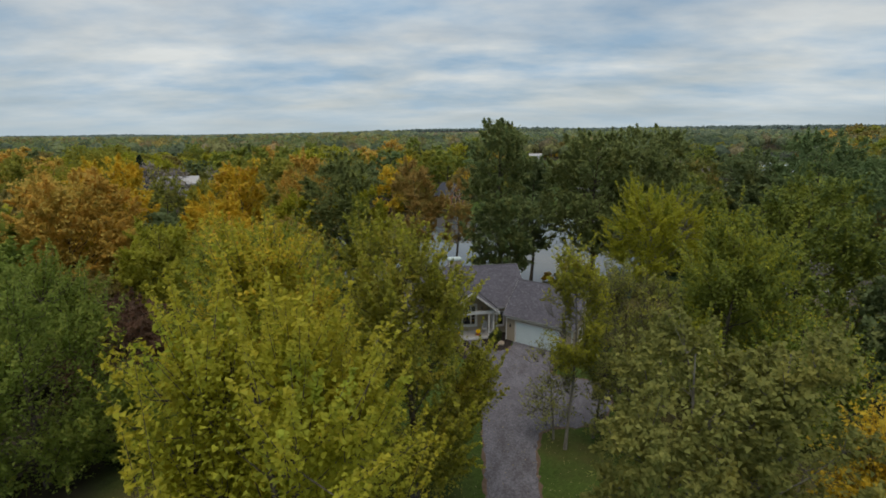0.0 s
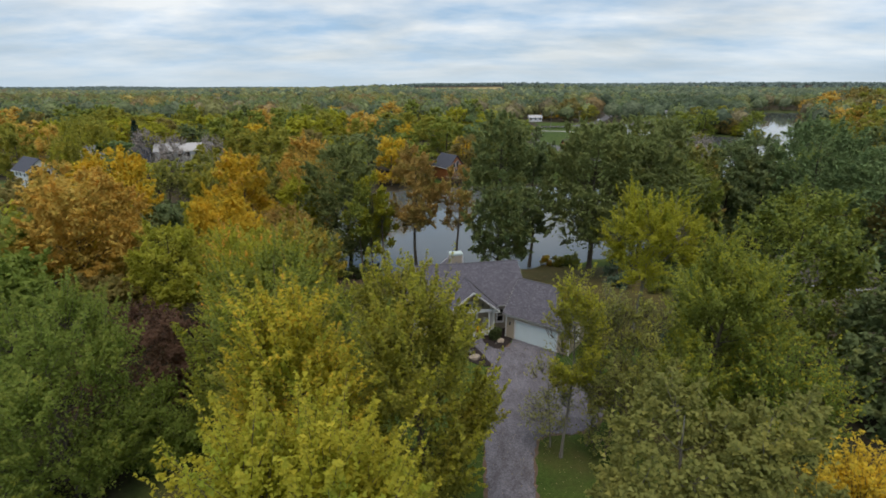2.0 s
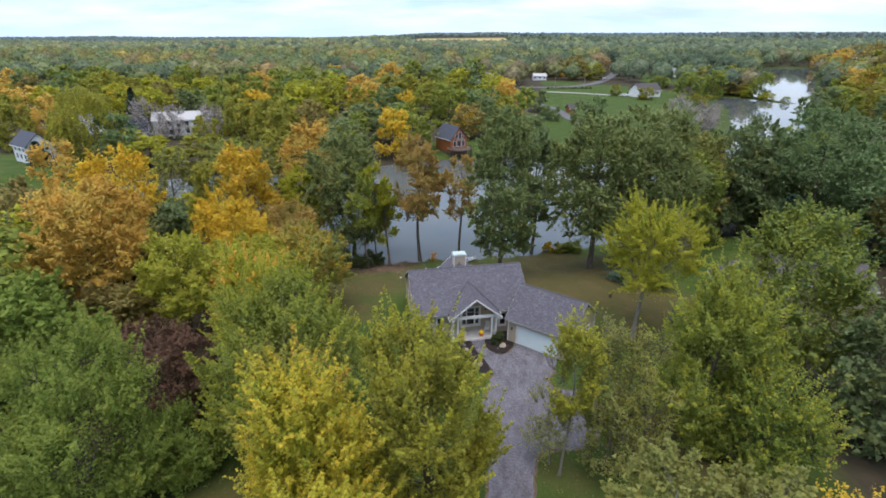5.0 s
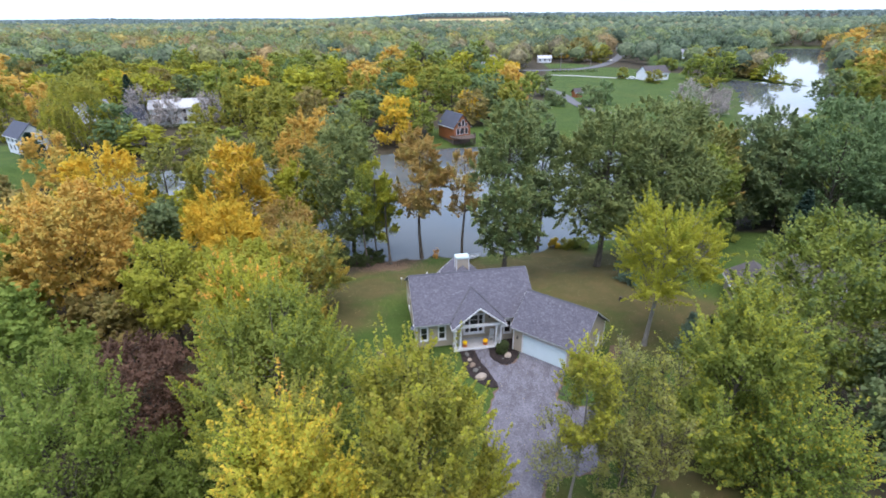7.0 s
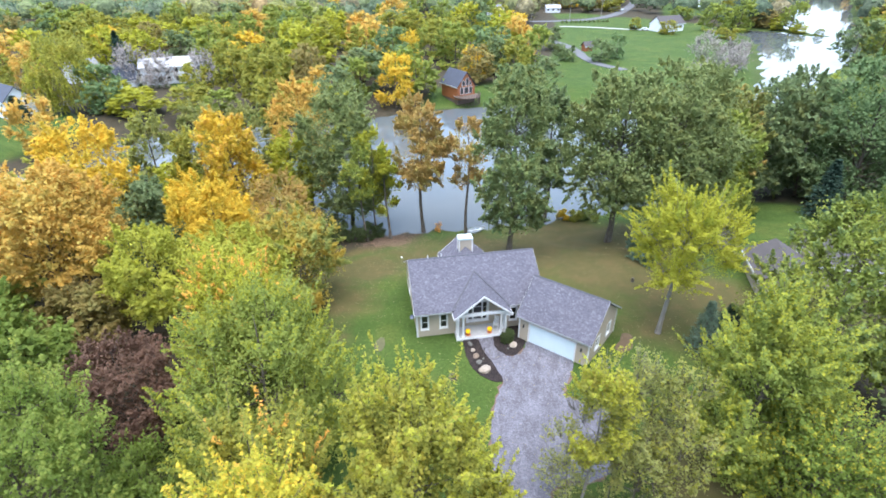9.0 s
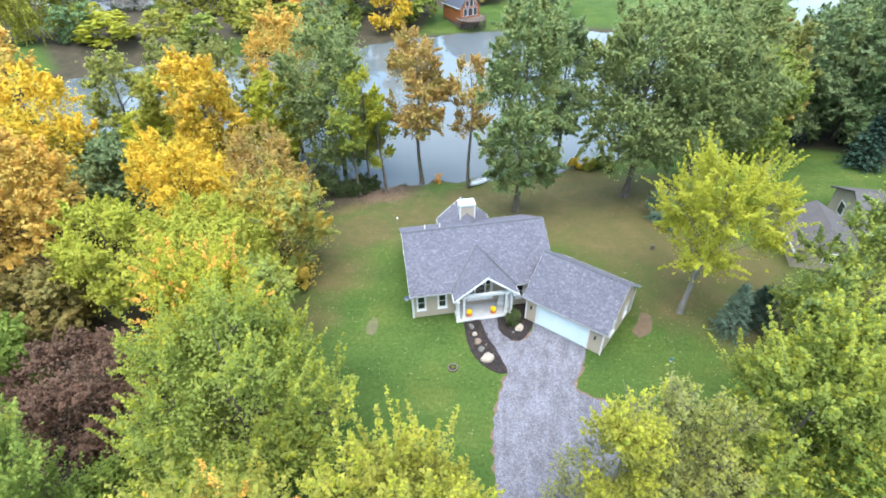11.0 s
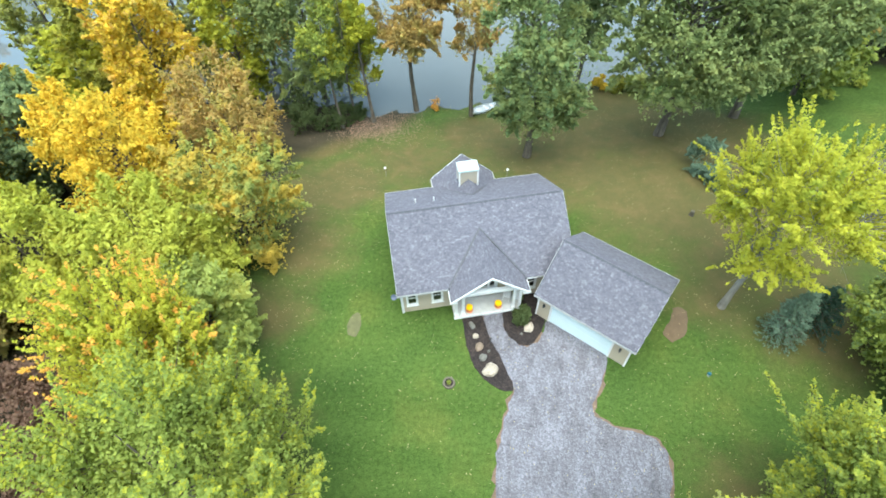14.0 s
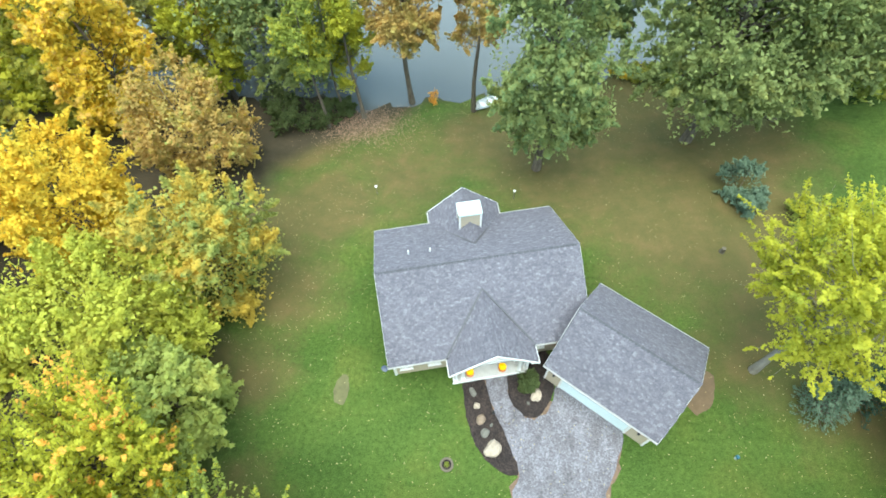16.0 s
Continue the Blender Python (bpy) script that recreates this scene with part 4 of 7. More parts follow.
plant_tree(13.2, 18.6, 14.9, 3.6, "thin-crowned grey-green tree with bare twigs", seed=26, low=0.2, leaves=11000, mat="pale", up=0.7, lobes=26, shoots=9, shoot_len=1.0, size=0.19, bark=BARK_PALE)
plant_tree(20.8, 21.6, 9.6, 2.6, "small bright yellow tree", seed=27, low=0.15, leaves=8000, mat="gold", **MAPLE)
plant_tree(31.0, 47.6, 18.0, 6.7, "very broad green maple by the neighbouring house", seed=28, low=0.1, narrow=0.6, leaves=34000, mat="green", tip="greygreen", tip_share=0.6, fine=3.2, up=0.7, lobes=60, shoots=8, shoot_len=1.2, size=0.28)
plant_tree(36.0, 37.5, 14.5, 6.0, "dense dark green tree at the wood's edge", seed=29, low=0.08, leaves=12000, mat="dark", **BROAD)
plant_tree(19.1, 53.1, 16.3, 5.4, "lime-yellow tree with a slanting bare trunk on the lawn", seed=30, low=0.46, leaves=19000, mat="lime", fine=3.3, up=0.7, lobes=30, shoots=13, shoot_len=2.3, gap=0.08, size=0.22, lean=(0.6, 0.8), trunk_r=0.26, bark=BARK_PALE)
plant_tree(-38.0, 37.5, 14.0, 5.6, "layered green tree in the wood's edge", seed=31, low=0.05, leaves=12000, mat="sage", **BROAD)
plant_tree(-37.5, 47.0, 8.0, 4.0, "low tree with brownish orange leaves", seed=32, low=0.1, leaves=6000, mat="brown", **BROAD)
plant_tree(-30.8, 49.2, 13.0, 4.3, "yellow-green maple with dark forked trunk", seed=33, low=0.36, leaves=13000, fine=2.6, mat="palelime", tip="lime", tip_share=0.3, up=0.8, lobes=26, shoots=9, shoot_len=1.1, size=0.26)
plant_tree(-23.2, 51.2, 12.1, 6.1, "rounded light green maple", seed=34, low=0.08, leaves=27000, mat="palelime", fine=2.8, up=0.5, lobes=40, shoots=9, shoot_len=1.0, twigs=False, size=0.26)
plant_tree(-18.3, 47.0, 9.6, 3.5, "rounded pale green maple at the lawn's edge", seed=35, low=0.06, leaves=14000, mat="palegreen", up=0.5, lobes=28, shoots=9, shoot_len=1.0, twigs=False, size=0.26)
plant_tree(-29.0, 58.6, 14.9, 5.2, "glowing golden yellow maple", seed=36, low=0.2, leaves=19000, mat="gold", fine=3.2, up=0.5, lobes=36, shoots=9, shoot_len=1.2, twigs=False, size=0.28)
plant_tree(-20.2, 56.9, 11.7, 5.4, "round tree mottled green and rusty yellow", seed=37, low=0.06, leaves=19000, mat="mottled", fine=3.0, up=0.4, lobes=38, shoots=8, shoot_len=0.9, twigs=False, size=0.26)
plant_tree(-25.8, 70.0, 10.2, 5.0, "brownish orange round tree", seed=38, low=0.1, leaves=15000, mat="rust", tip="mottled", tip_share=0.4, fine=3.0, up=0.4, lobes=36, shoots=8, shoot_len=0.9, twigs=False, size=0.27)
plant_tree(-41.8, 51.0, 17.8, 6.4, "broad tree with dull orange leaves", seed=39, low=0.42, leaves=15000, mat="orange", **{**BROAD, "fine": 5.0, "lobes": 64})
plant_tree(-46.2, 64.0, 18.8, 5.8, "broad golden yellow tree among the woods", seed=40, low=0.2, leaves=12000, mat="gold", **{**BROAD, "fine": 4.0})
plant_tree(-40.5, 63.0, 12.0, 4.6, "dark green tree among yellow ones", seed=41, low=0.1, leaves=8000, mat="dark", **BROAD)
plant_tree(-33.5, 74.0, 17.6, 4.4, "tall orange-yellow tree by the water", seed=42, low=0.2, leaves=14000, mat="gold", tip="orange", tip_share=0.5, **{**BROAD, "fine": 3.8})
plant_tree(-35.5, 85.5, 15.5, 4.4, "thin yellow-green tree on the bank", seed=44, gap=0.14, low=0.15, leaves=7000, mat="pale", **{**BROAD, "fine": 3.2})
plant_tree(-43.0, 86.0, 16.0, 4.6, "olive-brown tree on the bank", seed=45, gap=0.14, low=0.15, leaves=7000, mat="pale", **BROAD)
plant_tree(-51.0, 84.0, 15.0, 4.8, "yellow-green tree on the bank", seed=46, gap=0.14, low=0.12, leaves=7000, mat="pale", tip="lime", tip_share=0.3, **BROAD)
plant_tree(-28.5, 82.5, 12.0, 3.6, "lime-green tree on the bank", seed=47, low=0.15, leaves=6000, mat="lime", **{**BROAD, "fine": 3.2})
plant_tree(-39.5, 77.0, 14.5, 4.5, "thin olive tree by the water", seed=43, gap=0.14, low=0.2, leaves=6500, mat="olive", **{**BROAD, "fine": 3.2})

# along the shore
plant_tree(46.4, 93.5, 17.4, 4.8, "dark irregular pine at the wood's edge", seed=67, low=0.12, leaves=12000, mat="dark", **{**BROAD, "up": 0.1, "lobes": 60})
plant_tree(53.0, 98.5, 18.0, 5.2, "dark ragged tree at the wood's edge", seed=68, low=0.12, leaves=12000, mat="dark", **{**BROAD, "up": 0.1, "lobes": 60})
plant_tree(-20.6, 85.0, 18.8, 7.4, "big dark green tree leaning over the pond", seed=50, low=0.18, leaves=26000, mat="deep", tip="lime", tip_share=0.6, tip_shoots=0.14, **{**BROAD, "fine": 3.6})
plant_tree(-29.4, 92.0, 18.6, 6.4, "rusty orange tree at the water", seed=51, low=0.2, leaves=10000, mat="orange", **{**BROAD, "fine": 3.2})
plant_tree(-13.7, 80.6, 11.4, 2.3, "narrow bright yellow-green shoreline tree", seed=52, low=0.3, leaves=5500, mat="lime", up=0.9, lobes=16, shoots=8, shoot_len=0.9, size=0.28, fine=3.4)
plant_tree(-8.6, 82.9, 17.0, 4.3, "tall shoreline tree with thin rusty crown and long bare trunk", seed=53, low=0.42, leaves=17000, mat="rust", up=0.5, lobes=32, shoots=8, shoot_len=1.1, size=0.3, fine=3.4, trunk_r=0.3)
plant_tree(-1.5, 81.9, 14.6, 2.9, "shoreline tree with sparse brown leaves and long bare trunk", seed=54, low=0.45, leaves=5200, mat="rust", up=0.5, lobes=18, shoots=8, shoot_len=1.1, size=0.28, fine=3.4, trunk_r=0.26)
plant_tree(4.8, 72.2, 23.8, 5.1, "tall dense green tree behind the house", seed=55, low=0.2, leaves=34000, mat="deep", tip="bluegreen", tip_share=0.55, up=0.3, lobes=90, shoots=5, shoot_len=1.1, size=0.31, fine=2.8, twigs=False, trunk_r=0.36)
plant_tree(-17.0, 78.6, 12.5, 2.6, "slim shoreline tree with green and yellow leaves", seed=65, low=0.42, leaves=4500, mat="green", tip="yellow", tip_share=0.3, up=0.7, lobes=16, shoots=8, shoot_len=1.0, size=0.26, fine=3.4, trunk_r=0.17)
plant_tree(-15.5, 80.3, 13.5, 2.4, "slim shoreline tree with a bare dark trunk", seed=66, low=0.48, leaves=4000, mat="lime", up=0.7, lobes=16, shoots=8, shoot_len=1.0, size=0.26, fine=3.4, trunk_r=0.15)
plant_tree(11.3, 87.4, 17.5, 3.6, "shoreline tree with slim dark trunk", seed=56, low=0.3, leaves=9000, mat="dark", **BROAD)
plant_tree(18.8, 76.2, 22.0, 7.6, "huge spreading dark green tree on the back lawn", seed=57, low=0.3, leaves=30000, mat="deep", up=0.35, lobes=84, shoots=6, shoot_len=1.3, size=0.38, fine=3.3, twigs=False, trunk_r=0.45)
plant_tree(27.5, 80.0, 22.6, 8.2, "huge olive green tree on the back lawn", seed=58, low=0.28, leaves=30000, mat="deep", up=0.35, lobes=84, shoots=6, shoot_len=1.3, size=0.38, fine=3.3, twigs=False, trunk_r=0.45)
plant_tree(38.8, 91.5, 17.6, 6.0, "tree with fading orange-green leaves", seed=59, low=0.12, leaves=14000, mat="pale", tip="rust", tip_share=0.8, tip_shoots=0.45, **BROAD)
plant_tree(36.0, 84.5, 15.0, 4.6, "dull green tree at the lawn's end", seed=60, low=0.12, leaves=9000, mat="green", **BROAD)
plant_tree(58.0, 88.5, 22.0, 8.4, "massive dark green tree at the wood's edge", seed=61, low=0.06, leaves=19000, mat="bluegreen", **{**BROAD, "lobes": 70, "fine": 3.2})
plant_tree(62.0, 78.0, 18.0, 7.5, "dark green tree in the wood's edge", seed=62, low=0.08, leaves=13000, mat="bluegreen", **BROAD)
for i, (x, y, h, r) in enumerate([(41.5, 99.0, 17.0, 4.4), (50.5, 82.0, 9.0, 2.6)]):
    plant_conifer(x, y, h, r, "dark green pine at the wood's edge", 70 + i, 5200, 0.42, "needle")
plant_conifer(22.3, 50.6, 5.9, 1.7, "blue spruce on the lawn", 80, 5200, 0.17, "spruce")
plant_conifer(24.9, 51.8, 4.6, 2.2, "dark green spruce beside the blue one", 81, 4200, 0.2, "needle")
for x, y, h, r, lab, sd, mt in [(20.9, 68.6, 3.6, 1.9, "round dark green shrub on the back lawn", 90, "spruce"), (21.6, 66.4, 2.4, 1.2, "small blue-green shrub on the lawn", 91, "spruce"),
                                (14.6, 88.3, 2.0, 1.0, "bright yellow bush on the shore", 92, "gold"), (16.6, 88.2, 1.9, 1.5, "leafy green bush on the shore", 93, "olive"), (18.8, 88.0, 2.2, 1.6, "leafy green bush beside the pond", 94, "green"),
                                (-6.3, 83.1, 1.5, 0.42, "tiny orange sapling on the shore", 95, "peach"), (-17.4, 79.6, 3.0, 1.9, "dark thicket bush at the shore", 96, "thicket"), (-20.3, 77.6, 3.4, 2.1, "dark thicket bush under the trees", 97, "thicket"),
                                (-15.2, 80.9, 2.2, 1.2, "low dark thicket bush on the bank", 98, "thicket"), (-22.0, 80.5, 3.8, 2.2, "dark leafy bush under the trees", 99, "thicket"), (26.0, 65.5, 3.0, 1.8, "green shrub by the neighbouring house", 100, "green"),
                                (36.5, 89.0, 3.0, 2.0, "dark shrub at the wood's edge", 101, "dark"), (42.0, 86.5, 2.8, 1.9, "round dark shrub at the wood's edge", 102, "green")]:
    plant_bush(x, y, h, r, lab, sd, mt, leaves=int(3000 * min(1.0, r * r)), size=0.17 * min(1.0, 0.4 + 0.5 * r))


# ---- woods in the middle distance: copies of a few trees ----
def far_label(mt):
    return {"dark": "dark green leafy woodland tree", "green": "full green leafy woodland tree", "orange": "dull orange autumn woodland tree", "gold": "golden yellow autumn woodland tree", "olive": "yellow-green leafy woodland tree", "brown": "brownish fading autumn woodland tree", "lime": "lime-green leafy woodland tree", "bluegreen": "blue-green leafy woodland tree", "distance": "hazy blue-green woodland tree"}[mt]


proto, proto_far = {}, {}
for i, mt in enumerate(["dark", "green", "orange", "gold", "olive", "brown", "lime", "bluegreen"]):
    proto[mt] = tree_meshes(200 + i, 15.0, 5.0, low=0.12, leaves=2000, size=0.6, fine=2.0, up=0.5, lobes=34, shoots=8, shoot_len=1.1, mat=mt, twigs=False, limbs=7)
    proto_far[mt] = tree_meshes(220 + i, 15.0, 5.2, low=0.06, leaves=1150, size=0.82, up=0.5, lobes=30, shoots=7, shoot_len=1.1, mat=mt, twigs=False, limbs=7)


def wood_tree(x, y, mt, s, turn, wide=1.0):
    ob = thing("tree", pose(x, y, float(ground_z(x, y)) - 0.1, 0, 0, turn), far_label(mt), "tree", "woodland trees")
    ob.scale = (s * wide, s * wide, s * (0.92 + 0.16 * math.sin(turn)))
    kind = proto_far if y > 128 else proto
    mesh_part("trunk", kind[mt][0], ob)
    mesh_part("crown", kind[mt][1], ob)
    return ob


KEEP_OUT = [(-121, 136, 15), (-104, 186, 19), (-117, 178, 12), (-4, 165, 15), (100, 312, 18), (52, 415, 20), (11, 395, 17), (13, 338, 18), (41, 66, 13), (-137, 182, 11), (171, 452, 20), (192, 450, 17)]
# treeless to fit the camera's view of far lawn, farmhouse, meadow by the pond
SIGHT_CLEAR = [[(16, 158), (45, 160), (72, 128), (105, 150), (137, 215), (142, 330), (122, 402), (62, 425), (30, 362), (22, 250)], [(-136, 143), (-84, 143), (-84, 184), (-130, 184)],
        [(-150, 88), (-64, 66), (-67, 96), (-100, 106), (-98, 140), (-136, 146), (-165, 130)]]
ROAD = [(-12, 373), (36, 367), (56, 371), (69, 376), (88, 399), (107, 441), (134, 520), (152, 602)]


def near_road(x, y, w):
    best = 1e9
    for (x0, y0), (x1, y1) in zip(ROAD, ROAD[1:]):
        ex, ey = x1 - x0, y1 - y0
        t = np.clip(((x - x0) * ex + (y - y0) * ey) / (ex * ex + ey * ey), 0, 1)
        best = np.minimum(best, np.hypot(x - x0 - t * ex, y - y0 - t * ey))
    return best < w


# the trees that stand out beyond the pond: kind, x, y, height, radius
WEST_TREES = [("gold", -25, 200, 14.5, 4.6), ("gold", -2, 196, 13.5, 5.2), ("lime", -61, 200, 18, 9.5), ("dark", -37, 173, 18, 8.5), ("olive", -39, 258, 18, 9.5), ("olive", -82, 190, 14.5, 8.5), ("lime", -71, 189, 14.5, 7.2), ("green", -94, 196, 15.5, 7.5),
              ("lime", -135, 217, 16, 9), ("olive", -177, 268, 19, 10), ("lime", -153, 269, 12.5, 10), ("orange", -188, 216, 16, 9), ("lime", -92, 143, 8, 7), ("olive", -76, 142, 10, 6.5), ("green", -69, 143, 9, 6), ("olive", -47, 145, 13.5, 7.5),
              ("green", -77, 292, 15, 9), ("gold", -107, 405, 17, 12), ("brown", -62, 293, 16, 9), ("green", -21, 243, 16, 7.5), ("lime", -106, 157, 8, 5)]
EAST_TREES = [("olive", -11, 261, 19, 7.5), ("lime", -7, 293, 16, 8.5), ("dark", 18, 171, 13, 6), ("olive", 84, 321, 8, 3.4), ("olive", 96, 303, 8, 5.5), ("green", 124, 316, 14, 8), ("olive", 121, 291, 7.5, 6), ("green", 124, 368, 8, 7), ("gold", 68, 464, 12, 10),
              ("olive", 94, 432, 17, 10), ("brown", 80, 436, 18, 9), ("olive", 170, 362, 16, 10), ("olive", 158, 374, 15, 10), ("green", 165, 421, 16, 10), ("green", 150, 345, 9, 6), ("lime", 166, 334, 8, 5), ("lime", 172, 322, 5.5, 4.5), ("green", 177, 312, 3.5, 2.6), ("dark", 31, 252, 11.5, 5.5), ("dark", 46.5, 223, 11.5, 4.8), ("bluegreen", 54, 230, 9.5, 3.8), ("green", 1, 352, 19, 10)]
FEATURED = WEST_TREES + EAST_TREES


def free_spots(x, y, margin=2.0):
    ok = (poly_dist(x, y, POND) > margin) & (poly_dist(x, y, LAKE) > margin)
    for poly in LAWNS:
        ok &= poly_dist(x, y, poly) > margin - 1
    for poly in SIGHT_CLEAR:
        ok &= poly_dist(x, y, poly) > 0
    for kx, ky, kr in KEEP_OUT:
        ok &= np.hypot(x - kx, y - ky) > kr
    for _, kx, ky, _, kr in FEATURED:
        ok &= np.hypot(x - kx, y - ky) > kr * 0.9
    ok &= ~near_road(x, y, 9)
    ok &= ~((x > -190) & (x < 105) & (y > 1480) & (y < 2050)) & ~((x > 330) & (x < 520) & (y > 1150) & (y < 1320))
    return ok


def scatter(seed, n, xfun, y0, y1, gap):
    """Spots with a least distance, kept off water, lawns, houses and roads."""
    rng = np.random.default_rng(seed)
    y = rng.uniform(y0, y1, n * 3)
    x = xfun(y, rng.random(n * 3))
    ok = free_spots(x, y)
    x, y = x[ok], y[ok]
    cells, kx, ky = {}, [], []
    for a, b in zip(x, y):
        ia, ib = int(a // gap), int(b // gap)
        if any((a - p) ** 2 + (b - q) ** 2 < gap * gap for da in (-1, 0, 1) for db in (-1, 0, 1) for p, q in cells.get((ia + da, ib + db), ())):
            continue
        cells.setdefault((ia, ib), []).append((a, b))
        kx.append(a)
        ky.append(b)
        if len(kx) >= n:
            break
    return np.array(kx), np.array(ky)


rw = random.Random(5)
for mt, x, y, h, r in FEATURED:
    wood_tree(x, y, mt, h / 15.0, x * 7.0, r / 5.2 / (h / 15.0))
MIX = ["olive", "olive", "brown", "orange", "green", "green", "olive", "lime", "gold", "green", "dark", "lime", "olive", "olive", "green", "olive", "bluegreen", "brown"]
sx, sy = scatter(21, 26, lambda y, u: -46 - 70 * u, 20, 92, 8.0)
tx, ty = scatter(22, 26, lambda y, u: 44 + 70 * u, 14, 108, 8.5)
ux, uy = scatter(23, 150, lambda y, u: -150 + 290 * u, 96, 200, 8.5)
vx, vy = scatter(24, 20, lambda y, u: -64 + 26 * u, 66, 96, 6.5)
px_, py_ = scatter(25, 140, lambda y, u: -280 + 560 * u, 198, 345, 12.5)
for x, y in zip(px_, py_):
    wood_tree(float(x), float(y), rw.choice(["olive", "lime", "green", "olive", "olive", "green", "brown", "dark", "bluegreen", "olive", "green", "orange", "olive", "green", "lime", "dark", "gold"]), rw.uniform(0.9, 1.25), rw.uniform(0, 360), rw.uniform(1.2, 1.5))
for x, y in zip(np.concatenate([sx, tx, ux, vx]), np.concatenate([sy, ty, uy, vy])):
    if x > 16 and y > 158:
        continue
    mt = rw.choice(MIX if x < 20 else ["dark", "bluegreen", "green", "dark", "brown"])
    tall, turn, wide = rw.uniform(0.8, 1.1), rw.uniform(0, 360), rw.uniform(1.0, 1.3)
    if math.hypot(x + 81, y - 146) > 10:
        wood_tree(float(x), float(y), mt, tall, turn, wide)
for i in range(34):
    t = (i // 2) / 16
    wood_tree(209 + 165 * t + (i % 2) * 20 + (i * 5 % 4) * 2, 300 + 300 * t - (i % 2) * 10 + (i * 7 % 5) * 3, ["orange", "brown", "brown", "brown", "orange", "brown", "olive"][i % 7], 1.25 + 0.15 * math.sin(i * 5.0), i * 50.0, 1.45)
for i, (x, y, h, r) in enumerate([(-128, 195, 16, 4.5), (-115, 131, 6.5, 3.2)]):
    plant_conifer(x, y, h, r, "dark green conifer on the far lawn", 110 + i, 2600, 0.9, "needle")
plant_bush(33.5, 226, 5.8, 4.4, "large round dark green bush beside the lane", 140, "dark", leaves=1800, size=0.5)
for i, (x, y, s) in enumerate([(79, 207, 0.95), (87, 204, 0.85), (94, 214, 0.72), (-114, 179, 1.0), (-104, 177, 0.85), (-93, 184, 0.8)]):
    ob = thing("bare_tree", pose(x, y, float(ground_z(x, y)), 0, 0, i * 70), "leafless grey tree with fine pale twigs", "tree", "bare trees")
    tm, cm = tree_meshes(300 + i, 14 * s, 6.4 * s, low=0.1, leaves=2300, size=0.36, up=0.7, lobes=30, shoots=9, shoot_len=1.8, mat="twig", bark=BARK_PALE)
    mesh_part("trunk", tm, ob)
    mesh_part("crown", cm, ob)
plant_tree(-109.5, 143, 13.8, 10.6, "broad weeping willow with trailing yellow-green strands", seed=330, low=0.3, leaves=14000, mat="olive", tip="lime", up=-2.2, lobes=44, shoots=9, shoot_len=4.2, size=0.4, twigs=False, name="willow")


# ---- far woods: too many to count ----
def far_woods(name, seed, spots, sides, rings, quads, size, h_range, mt, label):
    """Joined crowns: for each spot a lumpy dome, with leafy sheets on the nearer ones."""
    rng = np.random.default_rng(seed)
    x, y = spots
    n = len(x)
    if n == 0:
        return
    h = rng.uniform(*h_range, n)
    r = h * rng.uniform(0.4, 0.54, n)
    z = ground_z(x, y)
    cen = np.stack([x, y, z + h * 0.5], -1)
    shrink = 0.86 if quads else 1.0
    a = np.arange(sides)[None, None, :] * 2 * np.pi / sides + rng.uniform(0, 6.28, (n, 1, 1))
    e = (np.arange(rings) / rings * 1.45 - 0.45)[None, :, None] * np.ones((n, 1, sides))
    rad = rng.uniform(0.82, 1.14, (n, rings, sides)) * shrink
    ring = np.stack([np.cos(a) * np.cos(e) * rad * r[:, None, None], np.sin(a) * np.cos(e) * rad * r[:, None, None], np.sin(e) * rad * h[:, None, None] * 0.5], -1) + cen[:, None, None]
    apex = cen + np.stack([rng.normal(0, 0.12, n) * r, rng.normal(0, 0.12, n) * r, h * 0.5 * shrink], -1)
    per = rings * sides + 1
    v = np.concatenate([ring.reshape(n, -1, 3), apex[:, None]], 1).reshape(-1, 3)
    tris = []
    for i in range(rings):
        for k in range(sides):
            p, q = i * sides + k, i * sides + (k + 1) % sides
            if i + 1 < rings:
                tris += [(p, q, q + sides), (p, q + sides, p + sides)]
            else:
                tris.append((p, q, per - 1))
    f = (np.array(tris)[None] + (np.arange(n) * per)[:, None, None]).reshape(-1, 3)
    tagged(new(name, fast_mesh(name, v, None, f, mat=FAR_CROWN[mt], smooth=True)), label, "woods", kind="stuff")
    if not quads:
        return
    k = quads
    d = unit(rng.normal(size=(n, k, 3)) + np.array([0, 0, 0.35]))
    bumps = unit(rng.normal(size=(n, 8, 3)) + np.array([0, 0, 0.4]))
    near = np.max(np.einsum("nkc,nbc->nkb", d, bumps), -1)[..., None]
    reach = (0.7 + 0.4 * np.clip((near - 0.55) / 0.4, 0, 1)) * rng.uniform(0.9, 1.05, (n, k, 1))
    pos = (cen[:, None] + d * np.stack([r, r, h * 0.5], -1)[:, None] * reach).reshape(-1, 3)
    nor = unit(d.reshape(-1, 3) + np.array([0, -0.1, 0.4]) + rng.normal(size=(n * k, 3)) * 0.25)
    ln = np.repeat(size * h / 15.0, k) * rng.uniform(0.7, 1.3, n * k)
    v, q = leaf_tris(pos, unit(rng.normal(size=(n * k, 3))), nor, ln, ln * 0.95)
    tagged(new("far_leaves", fast_mesh("far_leaves", v, None, q, mat=FAR[mt])), label.replace("tree", "tree leaves"), "leaves", kind="stuff")


